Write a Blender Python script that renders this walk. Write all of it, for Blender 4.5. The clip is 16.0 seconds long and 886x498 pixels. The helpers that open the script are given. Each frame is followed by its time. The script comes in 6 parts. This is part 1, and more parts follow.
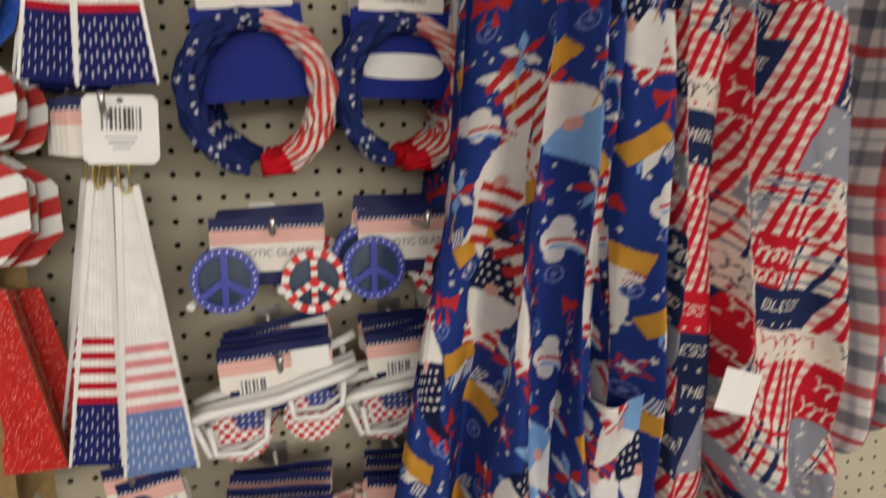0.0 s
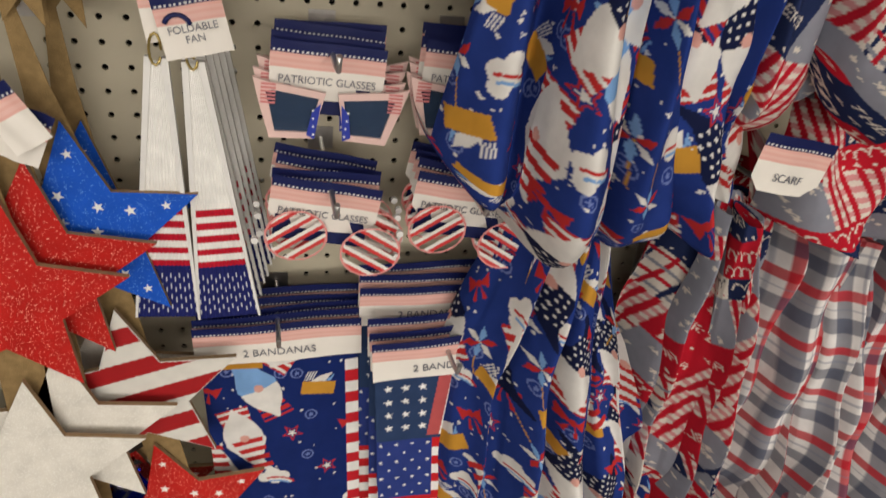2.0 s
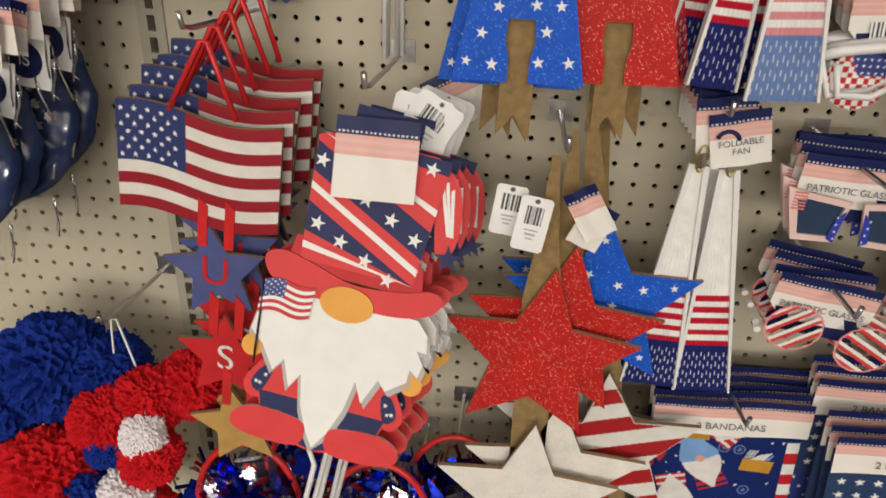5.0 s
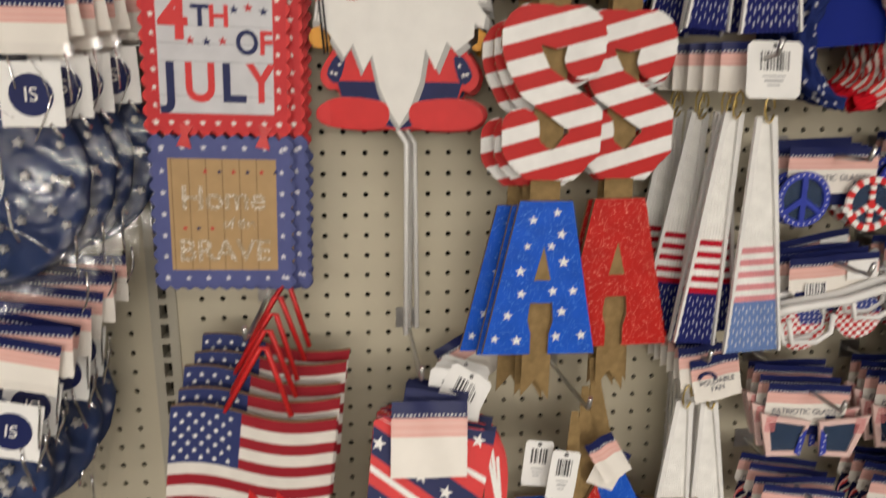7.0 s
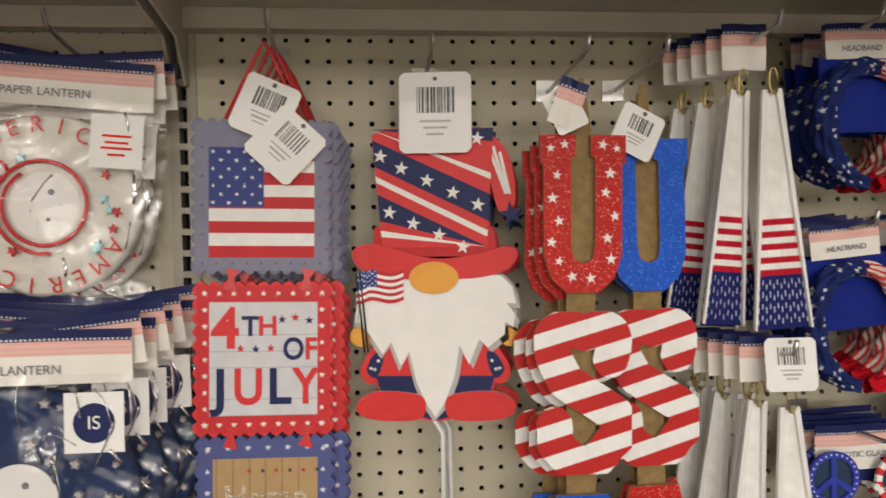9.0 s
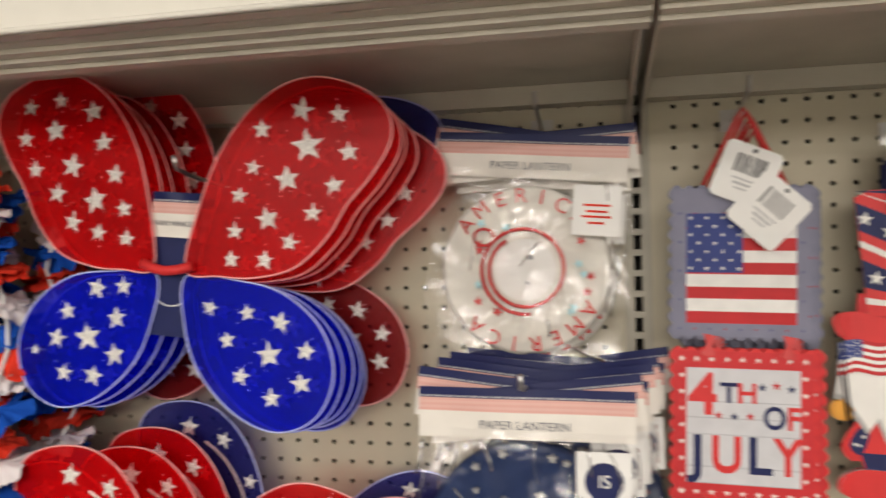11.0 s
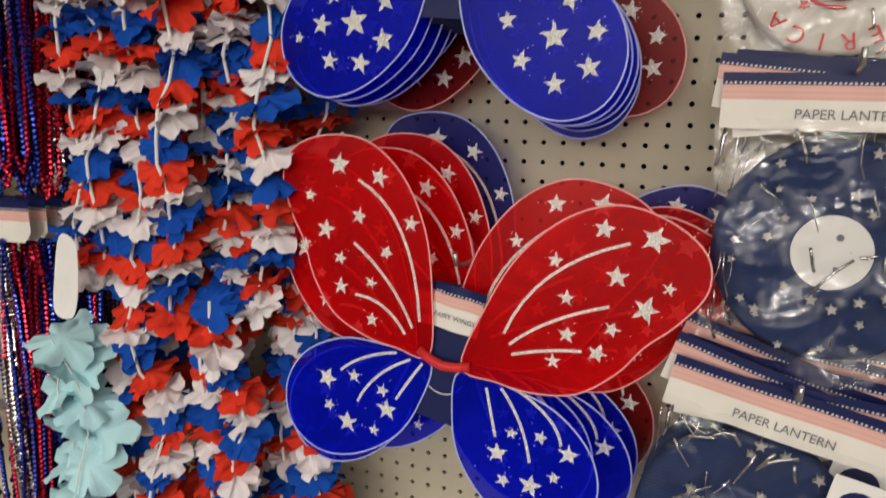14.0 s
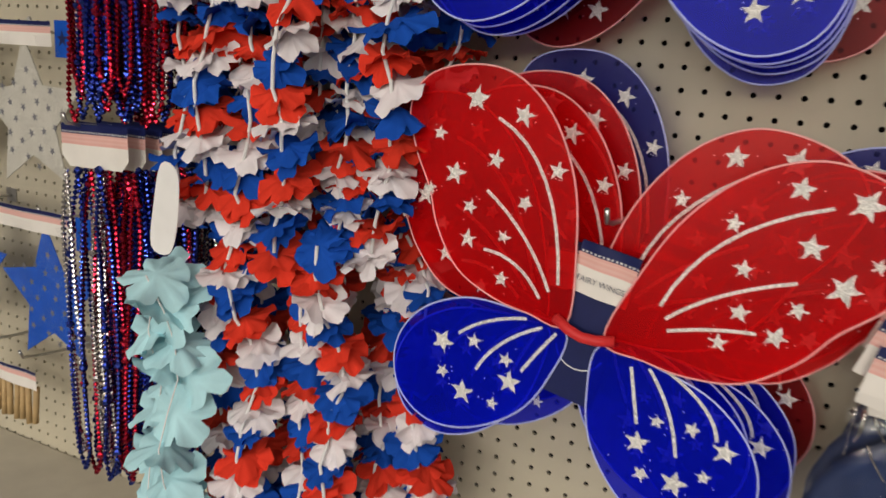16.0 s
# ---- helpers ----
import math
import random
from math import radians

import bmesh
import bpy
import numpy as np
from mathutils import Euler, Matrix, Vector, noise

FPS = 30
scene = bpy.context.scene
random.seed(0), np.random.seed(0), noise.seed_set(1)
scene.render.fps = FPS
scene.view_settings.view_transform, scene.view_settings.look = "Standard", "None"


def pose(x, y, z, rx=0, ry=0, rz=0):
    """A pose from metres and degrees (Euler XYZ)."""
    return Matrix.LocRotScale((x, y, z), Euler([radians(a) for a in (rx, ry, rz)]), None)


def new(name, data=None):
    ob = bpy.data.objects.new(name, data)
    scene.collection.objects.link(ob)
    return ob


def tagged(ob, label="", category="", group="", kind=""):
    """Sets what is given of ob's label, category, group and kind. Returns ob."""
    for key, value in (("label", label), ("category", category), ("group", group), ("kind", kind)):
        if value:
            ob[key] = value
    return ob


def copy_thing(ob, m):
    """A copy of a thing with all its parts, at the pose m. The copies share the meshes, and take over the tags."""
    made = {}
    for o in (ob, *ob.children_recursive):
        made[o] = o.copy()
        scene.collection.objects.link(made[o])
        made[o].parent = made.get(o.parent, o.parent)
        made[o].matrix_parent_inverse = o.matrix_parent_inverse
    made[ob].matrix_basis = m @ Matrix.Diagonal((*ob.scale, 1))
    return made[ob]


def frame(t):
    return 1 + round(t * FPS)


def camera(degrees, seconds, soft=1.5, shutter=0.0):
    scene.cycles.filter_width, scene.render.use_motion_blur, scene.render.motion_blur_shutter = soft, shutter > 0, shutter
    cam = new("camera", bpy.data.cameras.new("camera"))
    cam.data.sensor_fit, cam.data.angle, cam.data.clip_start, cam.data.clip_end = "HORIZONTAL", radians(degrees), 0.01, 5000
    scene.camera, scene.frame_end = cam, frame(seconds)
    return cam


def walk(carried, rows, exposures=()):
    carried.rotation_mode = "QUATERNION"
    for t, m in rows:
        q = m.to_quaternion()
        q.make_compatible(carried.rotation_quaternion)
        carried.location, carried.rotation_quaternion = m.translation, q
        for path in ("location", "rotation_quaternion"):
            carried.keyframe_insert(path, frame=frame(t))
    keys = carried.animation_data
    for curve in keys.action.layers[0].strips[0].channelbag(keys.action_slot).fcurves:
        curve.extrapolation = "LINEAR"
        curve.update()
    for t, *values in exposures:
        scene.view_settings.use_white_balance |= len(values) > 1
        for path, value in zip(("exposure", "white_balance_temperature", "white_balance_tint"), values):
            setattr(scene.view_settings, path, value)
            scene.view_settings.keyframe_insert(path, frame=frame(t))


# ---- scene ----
EXPOSURES = [(0.0, -1.24), (3.0, -1.24), (4.5, -1.22), (7.0, -1.22), (8.5, -1.16), (10.5, -0.96), (12.0, -1.01), (13.5, -1.28), (16.0, -1.34)]
cam = camera(61.82, 16.0, soft=1.5, shutter=0.4)
# seconds, x, y, z, yaw, pitch, roll
ROWS = [
    (0.0, 0.539, -0.840, 1.399, -16.208, -9.398, 0.548),
    (0.5, 0.519, -0.814, 1.333, -14.560, -15.722, -0.689),
    (1.0, 0.517, -0.812, 1.289, -13.313, -20.814, -2.135),
    (1.5, 0.519, -0.807, 1.236, -12.586, -25.634, -4.062),
    (2.0, 0.514, -0.803, 1.204, -12.233, -28.946, -5.304),
    (2.5, 0.509, -0.804, 1.199, -11.639, -30.795, -5.855),
    (3.0, 0.471, -0.810, 1.204, -8.772, -30.678, -6.608),
    (3.5, 0.395, -0.833, 1.207, -2.937, -30.422, -6.342),
    (4.0, 0.326, -0.843, 1.224, 1.996, -29.888, -4.351),
    (4.5, 0.270, -0.863, 1.263, 5.384, -28.390, -1.964),
    (4.7, 0.256, -0.857, 1.262, 6.402, -27.550, -1.600),
    (6.8, 0.053, -0.890, 1.372, -4.764, -15.349, -0.210),
    (7.0, 0.043, -0.898, 1.397, -6.487, -13.562, -0.260),
    (7.5, 0.054, -0.892, 1.448, -8.706, -8.442, -0.246),
    (8.0, 0.052, -0.893, 1.531, -8.865, -6.184, 0.400),
    (8.2, 0.048, -0.900, 1.537, -8.558, -4.147, 0.749),
    (10.3, -0.114, -0.925, 1.564, 2.918, 0.494, 1.058),
    (10.5, -0.140, -0.931, 1.567, 5.270, 1.122, 1.056),
    (11.0, -0.243, -0.941, 1.580, 12.035, 1.979, 0.771),
    (11.5, -0.336, -0.925, 1.578, 17.771, 1.555, 0.452),
    (12.0, -0.387, -0.941, 1.567, 20.992, 0.191, 0.332),
    (12.5, -0.395, -0.936, 1.538, 22.181, -2.416, 0.947),
    (13.0, -0.408, -0.934, 1.487, 20.531, -3.837, 1.034),
    (13.5, -0.415, -0.937, 1.458, 20.283, -7.409, 0.306),
    (14.0, -0.423, -0.945, 1.419, 20.989, -10.361, -1.100),
    (14.5, -0.428, -0.961, 1.389, 22.255, -11.854, -2.624),
    (15.0, -0.437, -0.981, 1.385, 23.935, -12.695, -3.718),
    (15.5, -0.461, -0.973, 1.383, 25.941, -13.058, -4.115),
    (16.0, -0.531, -0.885, 1.373, 26.461, -12.588, -4.141),
]
walk(cam, [(t, pose(x, y, z, 90 + pitch, roll, yaw)) for t, x, y, z, yaw, pitch, roll in ROWS], exposures=EXPOSURES)


# ---- world and lights ----
world = bpy.data.worlds.new("store_air")
scene.world = world
world.use_nodes = True
world.node_tree.nodes["Background"].inputs[0].default_value = (0.9, 0.95, 1.0, 1)
world.node_tree.nodes["Background"].inputs[1].default_value = 0.008


def area(name, x, y, z, sx, sy, watts, colour):
    lamp = bpy.data.lights.new(name, "AREA")
    lamp.shape, lamp.size, lamp.size_y, lamp.energy, lamp.color = "RECTANGLE", sx, sy, watts, colour
    ob = new(name, lamp)
    ob.matrix_world = pose(x, y, z)
    return ob


LAMP = (1.0, 0.93, 0.86)
for ly, watts in ((-1.5, 42), (-3.3, 160), (-5.6, 480), (-9.0, 1850), (-14.0, 4900)):
    area("tube_light", 0.0, ly, 2.62, 7.0, 0.3, watts, LAMP)


# ---- materials ----
def mat(name, colour, rough=0.6, metal=0.0, grain=60.0, vary=0.12, bump=0.15, fine=900.0, coat=0.0, attribute="", clear=0.0, sheen=0.0):
    """A surface: colour broken by a coarse and a fine noise, with fine relief."""
    m = bpy.data.materials.new(name)
    m.use_nodes = True
    t = m.node_tree
    b = t.nodes["Principled BSDF"]
    link = t.links.new
    co = t.nodes.new("ShaderNodeTexCoord")
    n1, n2 = t.nodes.new("ShaderNodeTexNoise"), t.nodes.new("ShaderNodeTexNoise")
    n1.inputs["Scale"].default_value, n1.inputs["Detail"].default_value = grain, 4
    n2.inputs["Scale"].default_value, n2.inputs["Detail"].default_value = fine, 2
    link(co.outputs["Object"], n1.inputs["Vector"])
    link(co.outputs["Object"], n2.inputs["Vector"])
    ramp = t.nodes.new("ShaderNodeMapRange")
    ramp.inputs["From Min"].default_value, ramp.inputs["From Max"].default_value = 0.25, 0.75
    ramp.inputs["To Min"].default_value, ramp.inputs["To Max"].default_value = 1 - vary, 1 + vary * 0.6
    link(n1.outputs["Fac"], ramp.inputs["Value"])
    mul = t.nodes.new("ShaderNodeVectorMath")
    mul.operation = "SCALE"
    if attribute:
        at = t.nodes.new("ShaderNodeAttribute")
        at.attribute_name = attribute
        link(at.outputs["Color"], mul.inputs[0])
    else:
        mul.inputs[0].default_value = colour[:3]
    link(ramp.outputs["Result"], mul.inputs["Scale"])
    link(mul.outputs["Vector"], b.inputs["Base Color"])
    b.inputs["Roughness"].default_value, b.inputs["Metallic"].default_value = rough, metal
    b.inputs["Coat Weight"].default_value = coat
    b.inputs["Specular IOR Level"].default_value = max(0.06, (0.5 if rough < 0.4 else 0.26) - sheen * (1 if rough < 0.4 else 0.6))
    if bump:
        bp = t.nodes.new("ShaderNodeBump")
        bp.inputs["Strength"].default_value, bp.inputs["Distance"].default_value = bump, 0.001
        link(n2.outputs["Fac"], bp.inputs["Height"])
        link(bp.outputs["Normal"], b.inputs["Normal"])
    if clear:
        out = t.nodes["Material Output"]
        tr, mx = t.nodes.new("ShaderNodeBsdfTransparent"), t.nodes.new("ShaderNodeMixShader")
        tr.inputs[0].default_value = (*[min(1, 0.34 + 0.95 * c) for c in colour[:3]], 1)
        mx.inputs[0].default_value = 1 - clear
        link(tr.outputs[0], mx.inputs[1])
        link(b.outputs[0], mx.inputs[2])
        link(mx.outputs[0], out.inputs["Surface"])
    return m


def glitter(name, colour, spark, size=1400.0, share=0.14):
    """Glitter coat: flat flakes tipped every way, some of them bright."""
    m = mat(name, colour, 0.5, 0.0, 40, 0.15, 0.0)
    t = m.node_tree
    b, link = t.nodes["Principled BSDF"], t.links.new
    co = [n for n in t.nodes if n.type == "TEX_COORD"][0]
    v = t.nodes.new("ShaderNodeTexVoronoi")
    v.inputs["Scale"].default_value = size
    link(co.outputs["Object"], v.inputs["Vector"])
    st = t.nodes.new("ShaderNodeMapRange")
    st.inputs["From Min"].default_value, st.inputs["From Max"].default_value = 1 - share, 1 - share + 0.05
    sep = t.nodes.new("ShaderNodeSeparateColor")
    link(v.outputs["Color"], sep.inputs[0])
    link(sep.outputs[0], st.inputs["Value"])
    mx = t.nodes.new("ShaderNodeMix")
    mx.data_type = "RGBA"
    old = b.inputs["Base Color"].links[0].from_socket
    link(st.outputs["Result"], mx.inputs["Factor"])
    link(old, mx.inputs["A"])
    mx.inputs["B"].default_value = (*spark, 1)
    link(mx.outputs["Result"], b.inputs["Base Color"])
    bp = t.nodes.new("ShaderNodeBump")
    bp.inputs["Strength"].default_value, bp.inputs["Distance"].default_value = 0.6, 0.0006
    link(sep.outputs[1], bp.inputs["Height"])
    link(bp.outputs["Normal"], b.inputs["Normal"])
    return m


def film(name, tint=(1, 1, 1), shine=0.16, wrinkle=34.0, strength=1.0):
    """Crinkled clear plastic: mostly see-through, with glossy creases."""
    m = bpy.data.materials.new(name)
    m.use_nodes = True
    t = m.node_tree
    t.nodes.remove(t.nodes["Principled BSDF"])
    link = t.links.new
    tr, gl, mx = t.nodes.new("ShaderNodeBsdfTransparent"), t.nodes.new("ShaderNodeBsdfGlossy"), t.nodes.new("ShaderNodeMixShader")
    tr.inputs[0].default_value = (*tint, 1)
    gl.inputs["Roughness"].default_value = 0.09
    co, n, bp = t.nodes.new("ShaderNodeTexCoord"), t.nodes.new("ShaderNodeTexVoronoi"), t.nodes.new("ShaderNodeBump")
    n.feature = "DISTANCE_TO_EDGE"
    ns, ad = t.nodes.new("ShaderNodeTexNoise"), t.nodes.new("ShaderNodeVectorMath")
    ns.inputs["Scale"].default_value = 14
    ad.operation = "MULTIPLY_ADD"
    ad.inputs[1].default_value = (0.05, 0.05, 0.05)
    link(co.outputs["Object"], ns.inputs["Vector"])
    link(ns.outputs["Color"], ad.inputs[0])
    link(co.outputs["Object"], ad.inputs[2])
    link(ad.outputs[0], n.inputs["Vector"])
    n.inputs["Scale"].default_value = wrinkle
    bp.inputs["Strength"].default_value, bp.inputs["Distance"].default_value = strength, 0.006
    cr = t.nodes.new("ShaderNodeMapRange")
    cr.inputs["From Max"].default_value = 0.16
    link(n.outputs["Distance"], cr.inputs["Value"])
    link(cr.outputs["Result"], bp.inputs["Height"])
    link(bp.outputs["Normal"], gl.inputs["Normal"])
    mx.inputs[0].default_value = shine
    link(tr.outputs[0], mx.inputs[1])
    link(gl.outputs[0], mx.inputs[2])
    link(mx.outputs[0], t.nodes["Material Output"].inputs["Surface"])
    return m


RED, NAVY, BLUE, CREAM, PINK, WHITE = (0.55, 0.02, 0.025), (0.009, 0.014, 0.085), (0.012, 0.07, 0.5), (0.84, 0.8, 0.73), (0.77, 0.43, 0.37), (0.86, 0.85, 0.82)
M = {
    "board": mat("pegboard_paint", (0.57, 0.52, 0.39), 0.5, 0, 9, 0.1, 0.08, 500),
    "steel_paint": mat("painted_steel", (0.44, 0.41, 0.33), 0.4, 0, 14, 0.1, 0.06, 400),
    "shelf": mat("shelf_steel", (0.54, 0.5, 0.41), 0.42, 0.0, 12, 0.14, 0.06, 300),
    "dark": mat("cavity_shade", (0.02, 0.018, 0.015), 0.9, 0, 20, 0.2, 0.1),
    "zinc": mat("zinc_wire", (0.55, 0.54, 0.52), 0.3, 0.9, 80, 0.15, 0.05),
    "strip": mat("price_channel", (0.8, 0.77, 0.68), 0.35, 0, 20, 0.06, 0.02),
    "floor": mat("vinyl_tile", (0.26, 0.25, 0.225), 0.35, 0, 5, 0.18, 0.05, 300),
    "wall": mat("wall_paint", (0.25, 0.24, 0.22), 0.7, 0, 4, 0.08, 0.1, 200),
    "ceiling": mat("ceiling_panel", (0.45, 0.44, 0.42), 0.9, 0, 30, 0.1, 0.3, 250),
    "card": mat("printed_card", (1, 1, 1), 0.42, 0, 30, 0.05, 0.05, 700, attribute="print"),
    "cloth": mat("printed_cotton", (1, 1, 1), 0.85, 0, 50, 0.12, 0.5, 1600, attribute="print", sheen=0.35),
    "paper": mat("printed_wood", (1, 1, 1), 0.5, 0, 60, 0.08, 0.12, 900, attribute="print"),
    "white_card": mat("white_card", WHITE, 0.45, 0, 30, 0.05, 0.05),
    "ink": mat("black_ink", (0.02, 0.02, 0.025), 0.5, 0, 50, 0.1, 0),
    "grey_ink": mat("grey_ink", (0.2, 0.2, 0.22), 0.5, 0, 50, 0.1, 0),
    "red": mat("red_paint", RED, 0.5, 0, 50, 0.1, 0.1),
    "bright_red": mat("bright_red_paint", (0.68, 0.035, 0.035), 0.45, 0, 50, 0.08, 0.08),
    "navy": mat("navy_paint", (0.011, 0.017, 0.09), 0.5, 0, 50, 0.12, 0.1),
    "white": mat("white_paint", (0.87, 0.855, 0.81), 0.55, 0, 40, 0.05, 0.08),
    # white with shade mixed into the colour: beard shadow and lantern stars
    "shade_white": mat("shaded_white_paint", (0.47, 0.46, 0.44), 0.55, 0, 40, 0.06, 0.08),
    "orange": mat("orange_paint", (0.8, 0.38, 0.06), 0.5, 0, 40, 0.06, 0.08),
    "mdf": mat("raw_fibreboard", (0.33, 0.22, 0.12), 0.85, 0, 120, 0.2, 0.2),
    "red_glitter": glitter("red_glitter", (0.52, 0.014, 0.01), (0.95, 0.42, 0.32), 1100, 0.07),
    "blue_glitter": glitter("blue_glitter", (0.008, 0.1, 0.6), (0.25, 0.5, 0.95), 1200, 0.05),
    "white_glitter": glitter("white_glitter", (0.8, 0.765, 0.68), (0.95, 0.93, 0.86)),
    "bag_silver": glitter("bag_silver_glitter", (0.6, 0.58, 0.5), (0.9, 0.88, 0.8), 1300, 0.2),
    "silver_glitter": glitter("silver_glitter", (0.62, 0.6, 0.55), (1, 0.98, 0.92), 1100, 0.4),
    "red_net": mat("red_nylon", (0.76, 0.001, 0.006), 0.28, 0, 8, 0.25, 0.06, 2600, clear=0.67, sheen=0.2),
    "blue_net": mat("blue_nylon", (0.003, 0.016, 0.68), 0.28, 0, 8, 0.25, 0.06, 2600, clear=0.74, sheen=0.2),
    "thin_blue_net": mat("thin_blue_nylon", (0.06, 0.07, 0.42), 0.3, 0, 8, 0.2, 0.06, 2600, clear=0.84, sheen=0.2),
    "thin_red_net": mat("thin_red_nylon", (0.42, 0.01, 0.02), 0.3, 0, 8, 0.2, 0.06, 2600, clear=0.8, sheen=0.2),
    "red_wire": mat("red_wire_edge", (0.9, 0.42, 0.4), 0.3, 0, 40, 0.1, 0.05),
    "blue_wire": mat("blue_wire_edge", (0.52, 0.57, 0.95), 0.3, 0, 40, 0.1, 0.05),
    "petal_red": mat("red_petal_cloth", (0.8, 0.05, 0.025), 0.75, 0, 40, 0.2, 0.3, 1200, sheen=0.35),
    "petal_blue": mat("blue_petal_cloth", (0.012, 0.085, 0.46), 0.75, 0, 40, 0.2, 0.3, 1200, sheen=0.35),
    "petal_white": mat("white_petal_cloth", (0.84, 0.79, 0.8), 0.75, 0, 40, 0.1, 0.3, 1200, sheen=0.35),
    "petal_cyan": mat("pale_blue_petal_cloth", (0.5, 0.8, 0.85), 0.75, 0, 40, 0.12, 0.3, 1200, sheen=0.35),
    "pom_red": mat("red_tissue", (0.6, 0.014, 0.02), 0.85, 0, 60, 0.25, 0.3, 1200, sheen=0.4),
    "pom_blue": mat("blue_tissue", (0.012, 0.035, 0.26), 0.85, 0, 60, 0.25, 0.3, 1200, sheen=0.4),
    "straw": mat("white_straw", (0.8, 0.8, 0.78), 0.4, 0, 40, 0.05, 0.05),
    "bead_red": mat("red_foil_bead", (0.5, 0.02, 0.05), 0.12, 0.9, 60, 0.1, 0),
    "bead_blue": mat("blue_foil_bead", (0.04, 0.07, 0.4), 0.12, 0.9, 60, 0.1, 0),
    "bead_silver": mat("silver_foil_bead", (0.7, 0.68, 0.66), 0.16, 1.0, 60, 0.1, 0),
    "burlap": mat("burlap_weave", (0.3, 0.2, 0.085), 0.9, 0, 90, 0.3, 1.0, 700),
    "ribbon": mat("red_ribbon", (0.62, 0.02, 0.02), 0.35, 0, 50, 0.15, 0.1),
    "film": film("clear_bag", shine=0.07, strength=0.12),
    "film_fold": film("bag_fold", shine=0.85, strength=0.0),
    "lens": mat("smoky_lens", (0.06, 0.1, 0.18), 0.08, 0, 40, 0.1, 0, clear=0.45),
    "plastic_white": mat("white_plastic", (0.8, 0.79, 0.76), 0.3, 0, 40, 0.05, 0.03),
    "foil_blue": mat("blue_foil", (0.01, 0.03, 0.45), 0.16, 0.9, 30, 0.2, 0.6, 60),
    "foil_red": mat("red_foil", (0.5, 0.01, 0.02), 0.16, 0.9, 30, 0.2, 0.6, 60),
    "foil_silver": mat("silver_foil", (0.7, 0.7, 0.75), 0.14, 0.95, 30, 0.2, 0.6, 60),
    "lan_navy": mat("navy_tissue", (0.02, 0.04, 0.12), 0.75, 0, 40, 0.15, 0.2),
    "lan_white": mat("white_tissue", (0.78, 0.75, 0.68), 0.75, 0, 40, 0.06, 0.2),
    "skewer": mat("bamboo", (0.55, 0.38, 0.18), 0.6, 0, 60, 0.2, 0.2),
}


# ---- building tools ----
def smooth(pts, n=6):
    """A closed Catmull-Rom line through points of the plane."""
    out, k = [], len(pts)
    for i in range(k):
        a, b, c, d = (np.array(pts[(i + j) % k], float) for j in (-1, 0, 1, 2))
        for s in range(n):
            u = s / n
            out.append(tuple(0.5 * (2 * b + (c - a) * u + (2 * a - 5 * b + 4 * c - d) * u * u + (3 * b - a - 3 * c + d) * u ** 3)))
    return out


def star(cx, cz, r, turn=0.0, inner=0.4):
    return [(cx + (r if k % 2 == 0 else r * inner) * math.sin(-math.pi * k / 5 - radians(turn)), cz + (r if k % 2 == 0 else r * inner) * math.cos(-math.pi * k / 5 - radians(turn))) for k in range(10)]


def disc(cx, cz, rx, rz=None, n=24):
    rz = rz or rx
    return [(cx + rx * math.cos(2 * math.pi * k / n), cz + rz * math.sin(2 * math.pi * k / n)) for k in range(n)]


def box2(x0, z0, x1, z1):
    return [(x0, z0), (x1, z0), (x1, z1), (x0, z1)]


def plate(bm, pts, d0=0.0, d1=0.004, mi=0, side=None):
    """A cut-out board: the outline (x, z) pushed from y = -d0 forward to y = -d1."""
    area2 = sum(a[0] * b[1] - b[0] * a[1] for a, b in zip(pts, pts[1:] + pts[:1]))
    if area2 < 0:
        pts = pts[::-1]
    front = [bm.verts.new((x, -d1, z)) for x, z in pts]
    back = [bm.verts.new((x, -d0, z)) for x, z in pts]
    f = bm.faces.new(front)
    f.material_index = mi
    f2 = bm.faces.new(back[::-1])
    f2.material_index = mi if side is None else side
    for k in range(len(pts)):
        j = (k + 1) % len(pts)
        q = bm.faces.new((front[j], front[k], back[k], back[j]))
        q.material_index = mi if side is None else side


def ring(bm, outer, inner, d0=0.0, d1=0.004, mi=0):
    """A flat ring between two outlines with as many points each."""
    vs = [[bm.verts.new((x, -d, z)) for x, z in line] for line in (outer, inner) for d in (d1, d0)]
    of, ob_, inf, inb = vs
    for k in range(len(outer)):
        j = (k + 1) % len(outer)
        for q in ((of[k], of[j], inf[j], inf[k]), (of[j], of[k], ob_[k], ob_[j]), (inf[k], inf[j], inb[j], inb[k]), (ob_[j], ob_[k], inb[k], inb[j])):
            bm.faces.new(q).material_index = mi


def tube(bm, pts, r, seg=6, closed=False, mi=0):
    pts = [Vector(p) for p in pts]
    n, rows = len(pts), []
    for k, p in enumerate(pts):
        a, b = pts[(k - 1) % n] if closed or k else p, pts[(k + 1) % n] if closed or k < n - 1 else p
        d = (b - a).normalized()
        up = Vector((0, 1, 0)) if abs(d.y) < 0.9 else Vector((1, 0, 0))
        s = d.cross(up).normalized()
        w = d.cross(s)
        rows.append([bm.verts.new(p + (s * math.cos(t) + w * math.sin(t)) * r) for t in (2 * math.pi * i / seg for i in range(seg))])
    for k in range(n if closed else n - 1):
        a, b = rows[k], rows[(k + 1) % n]
        for i in range(seg):
            f = bm.faces.new((a[i], a[(i + 1) % seg], b[(i + 1) % seg], b[i]))
            f.smooth, f.material_index = True, mi
    if not closed:
        bm.faces.new(rows[0][::-1]).material_index = mi
        bm.faces.new(rows[-1]).material_index = mi


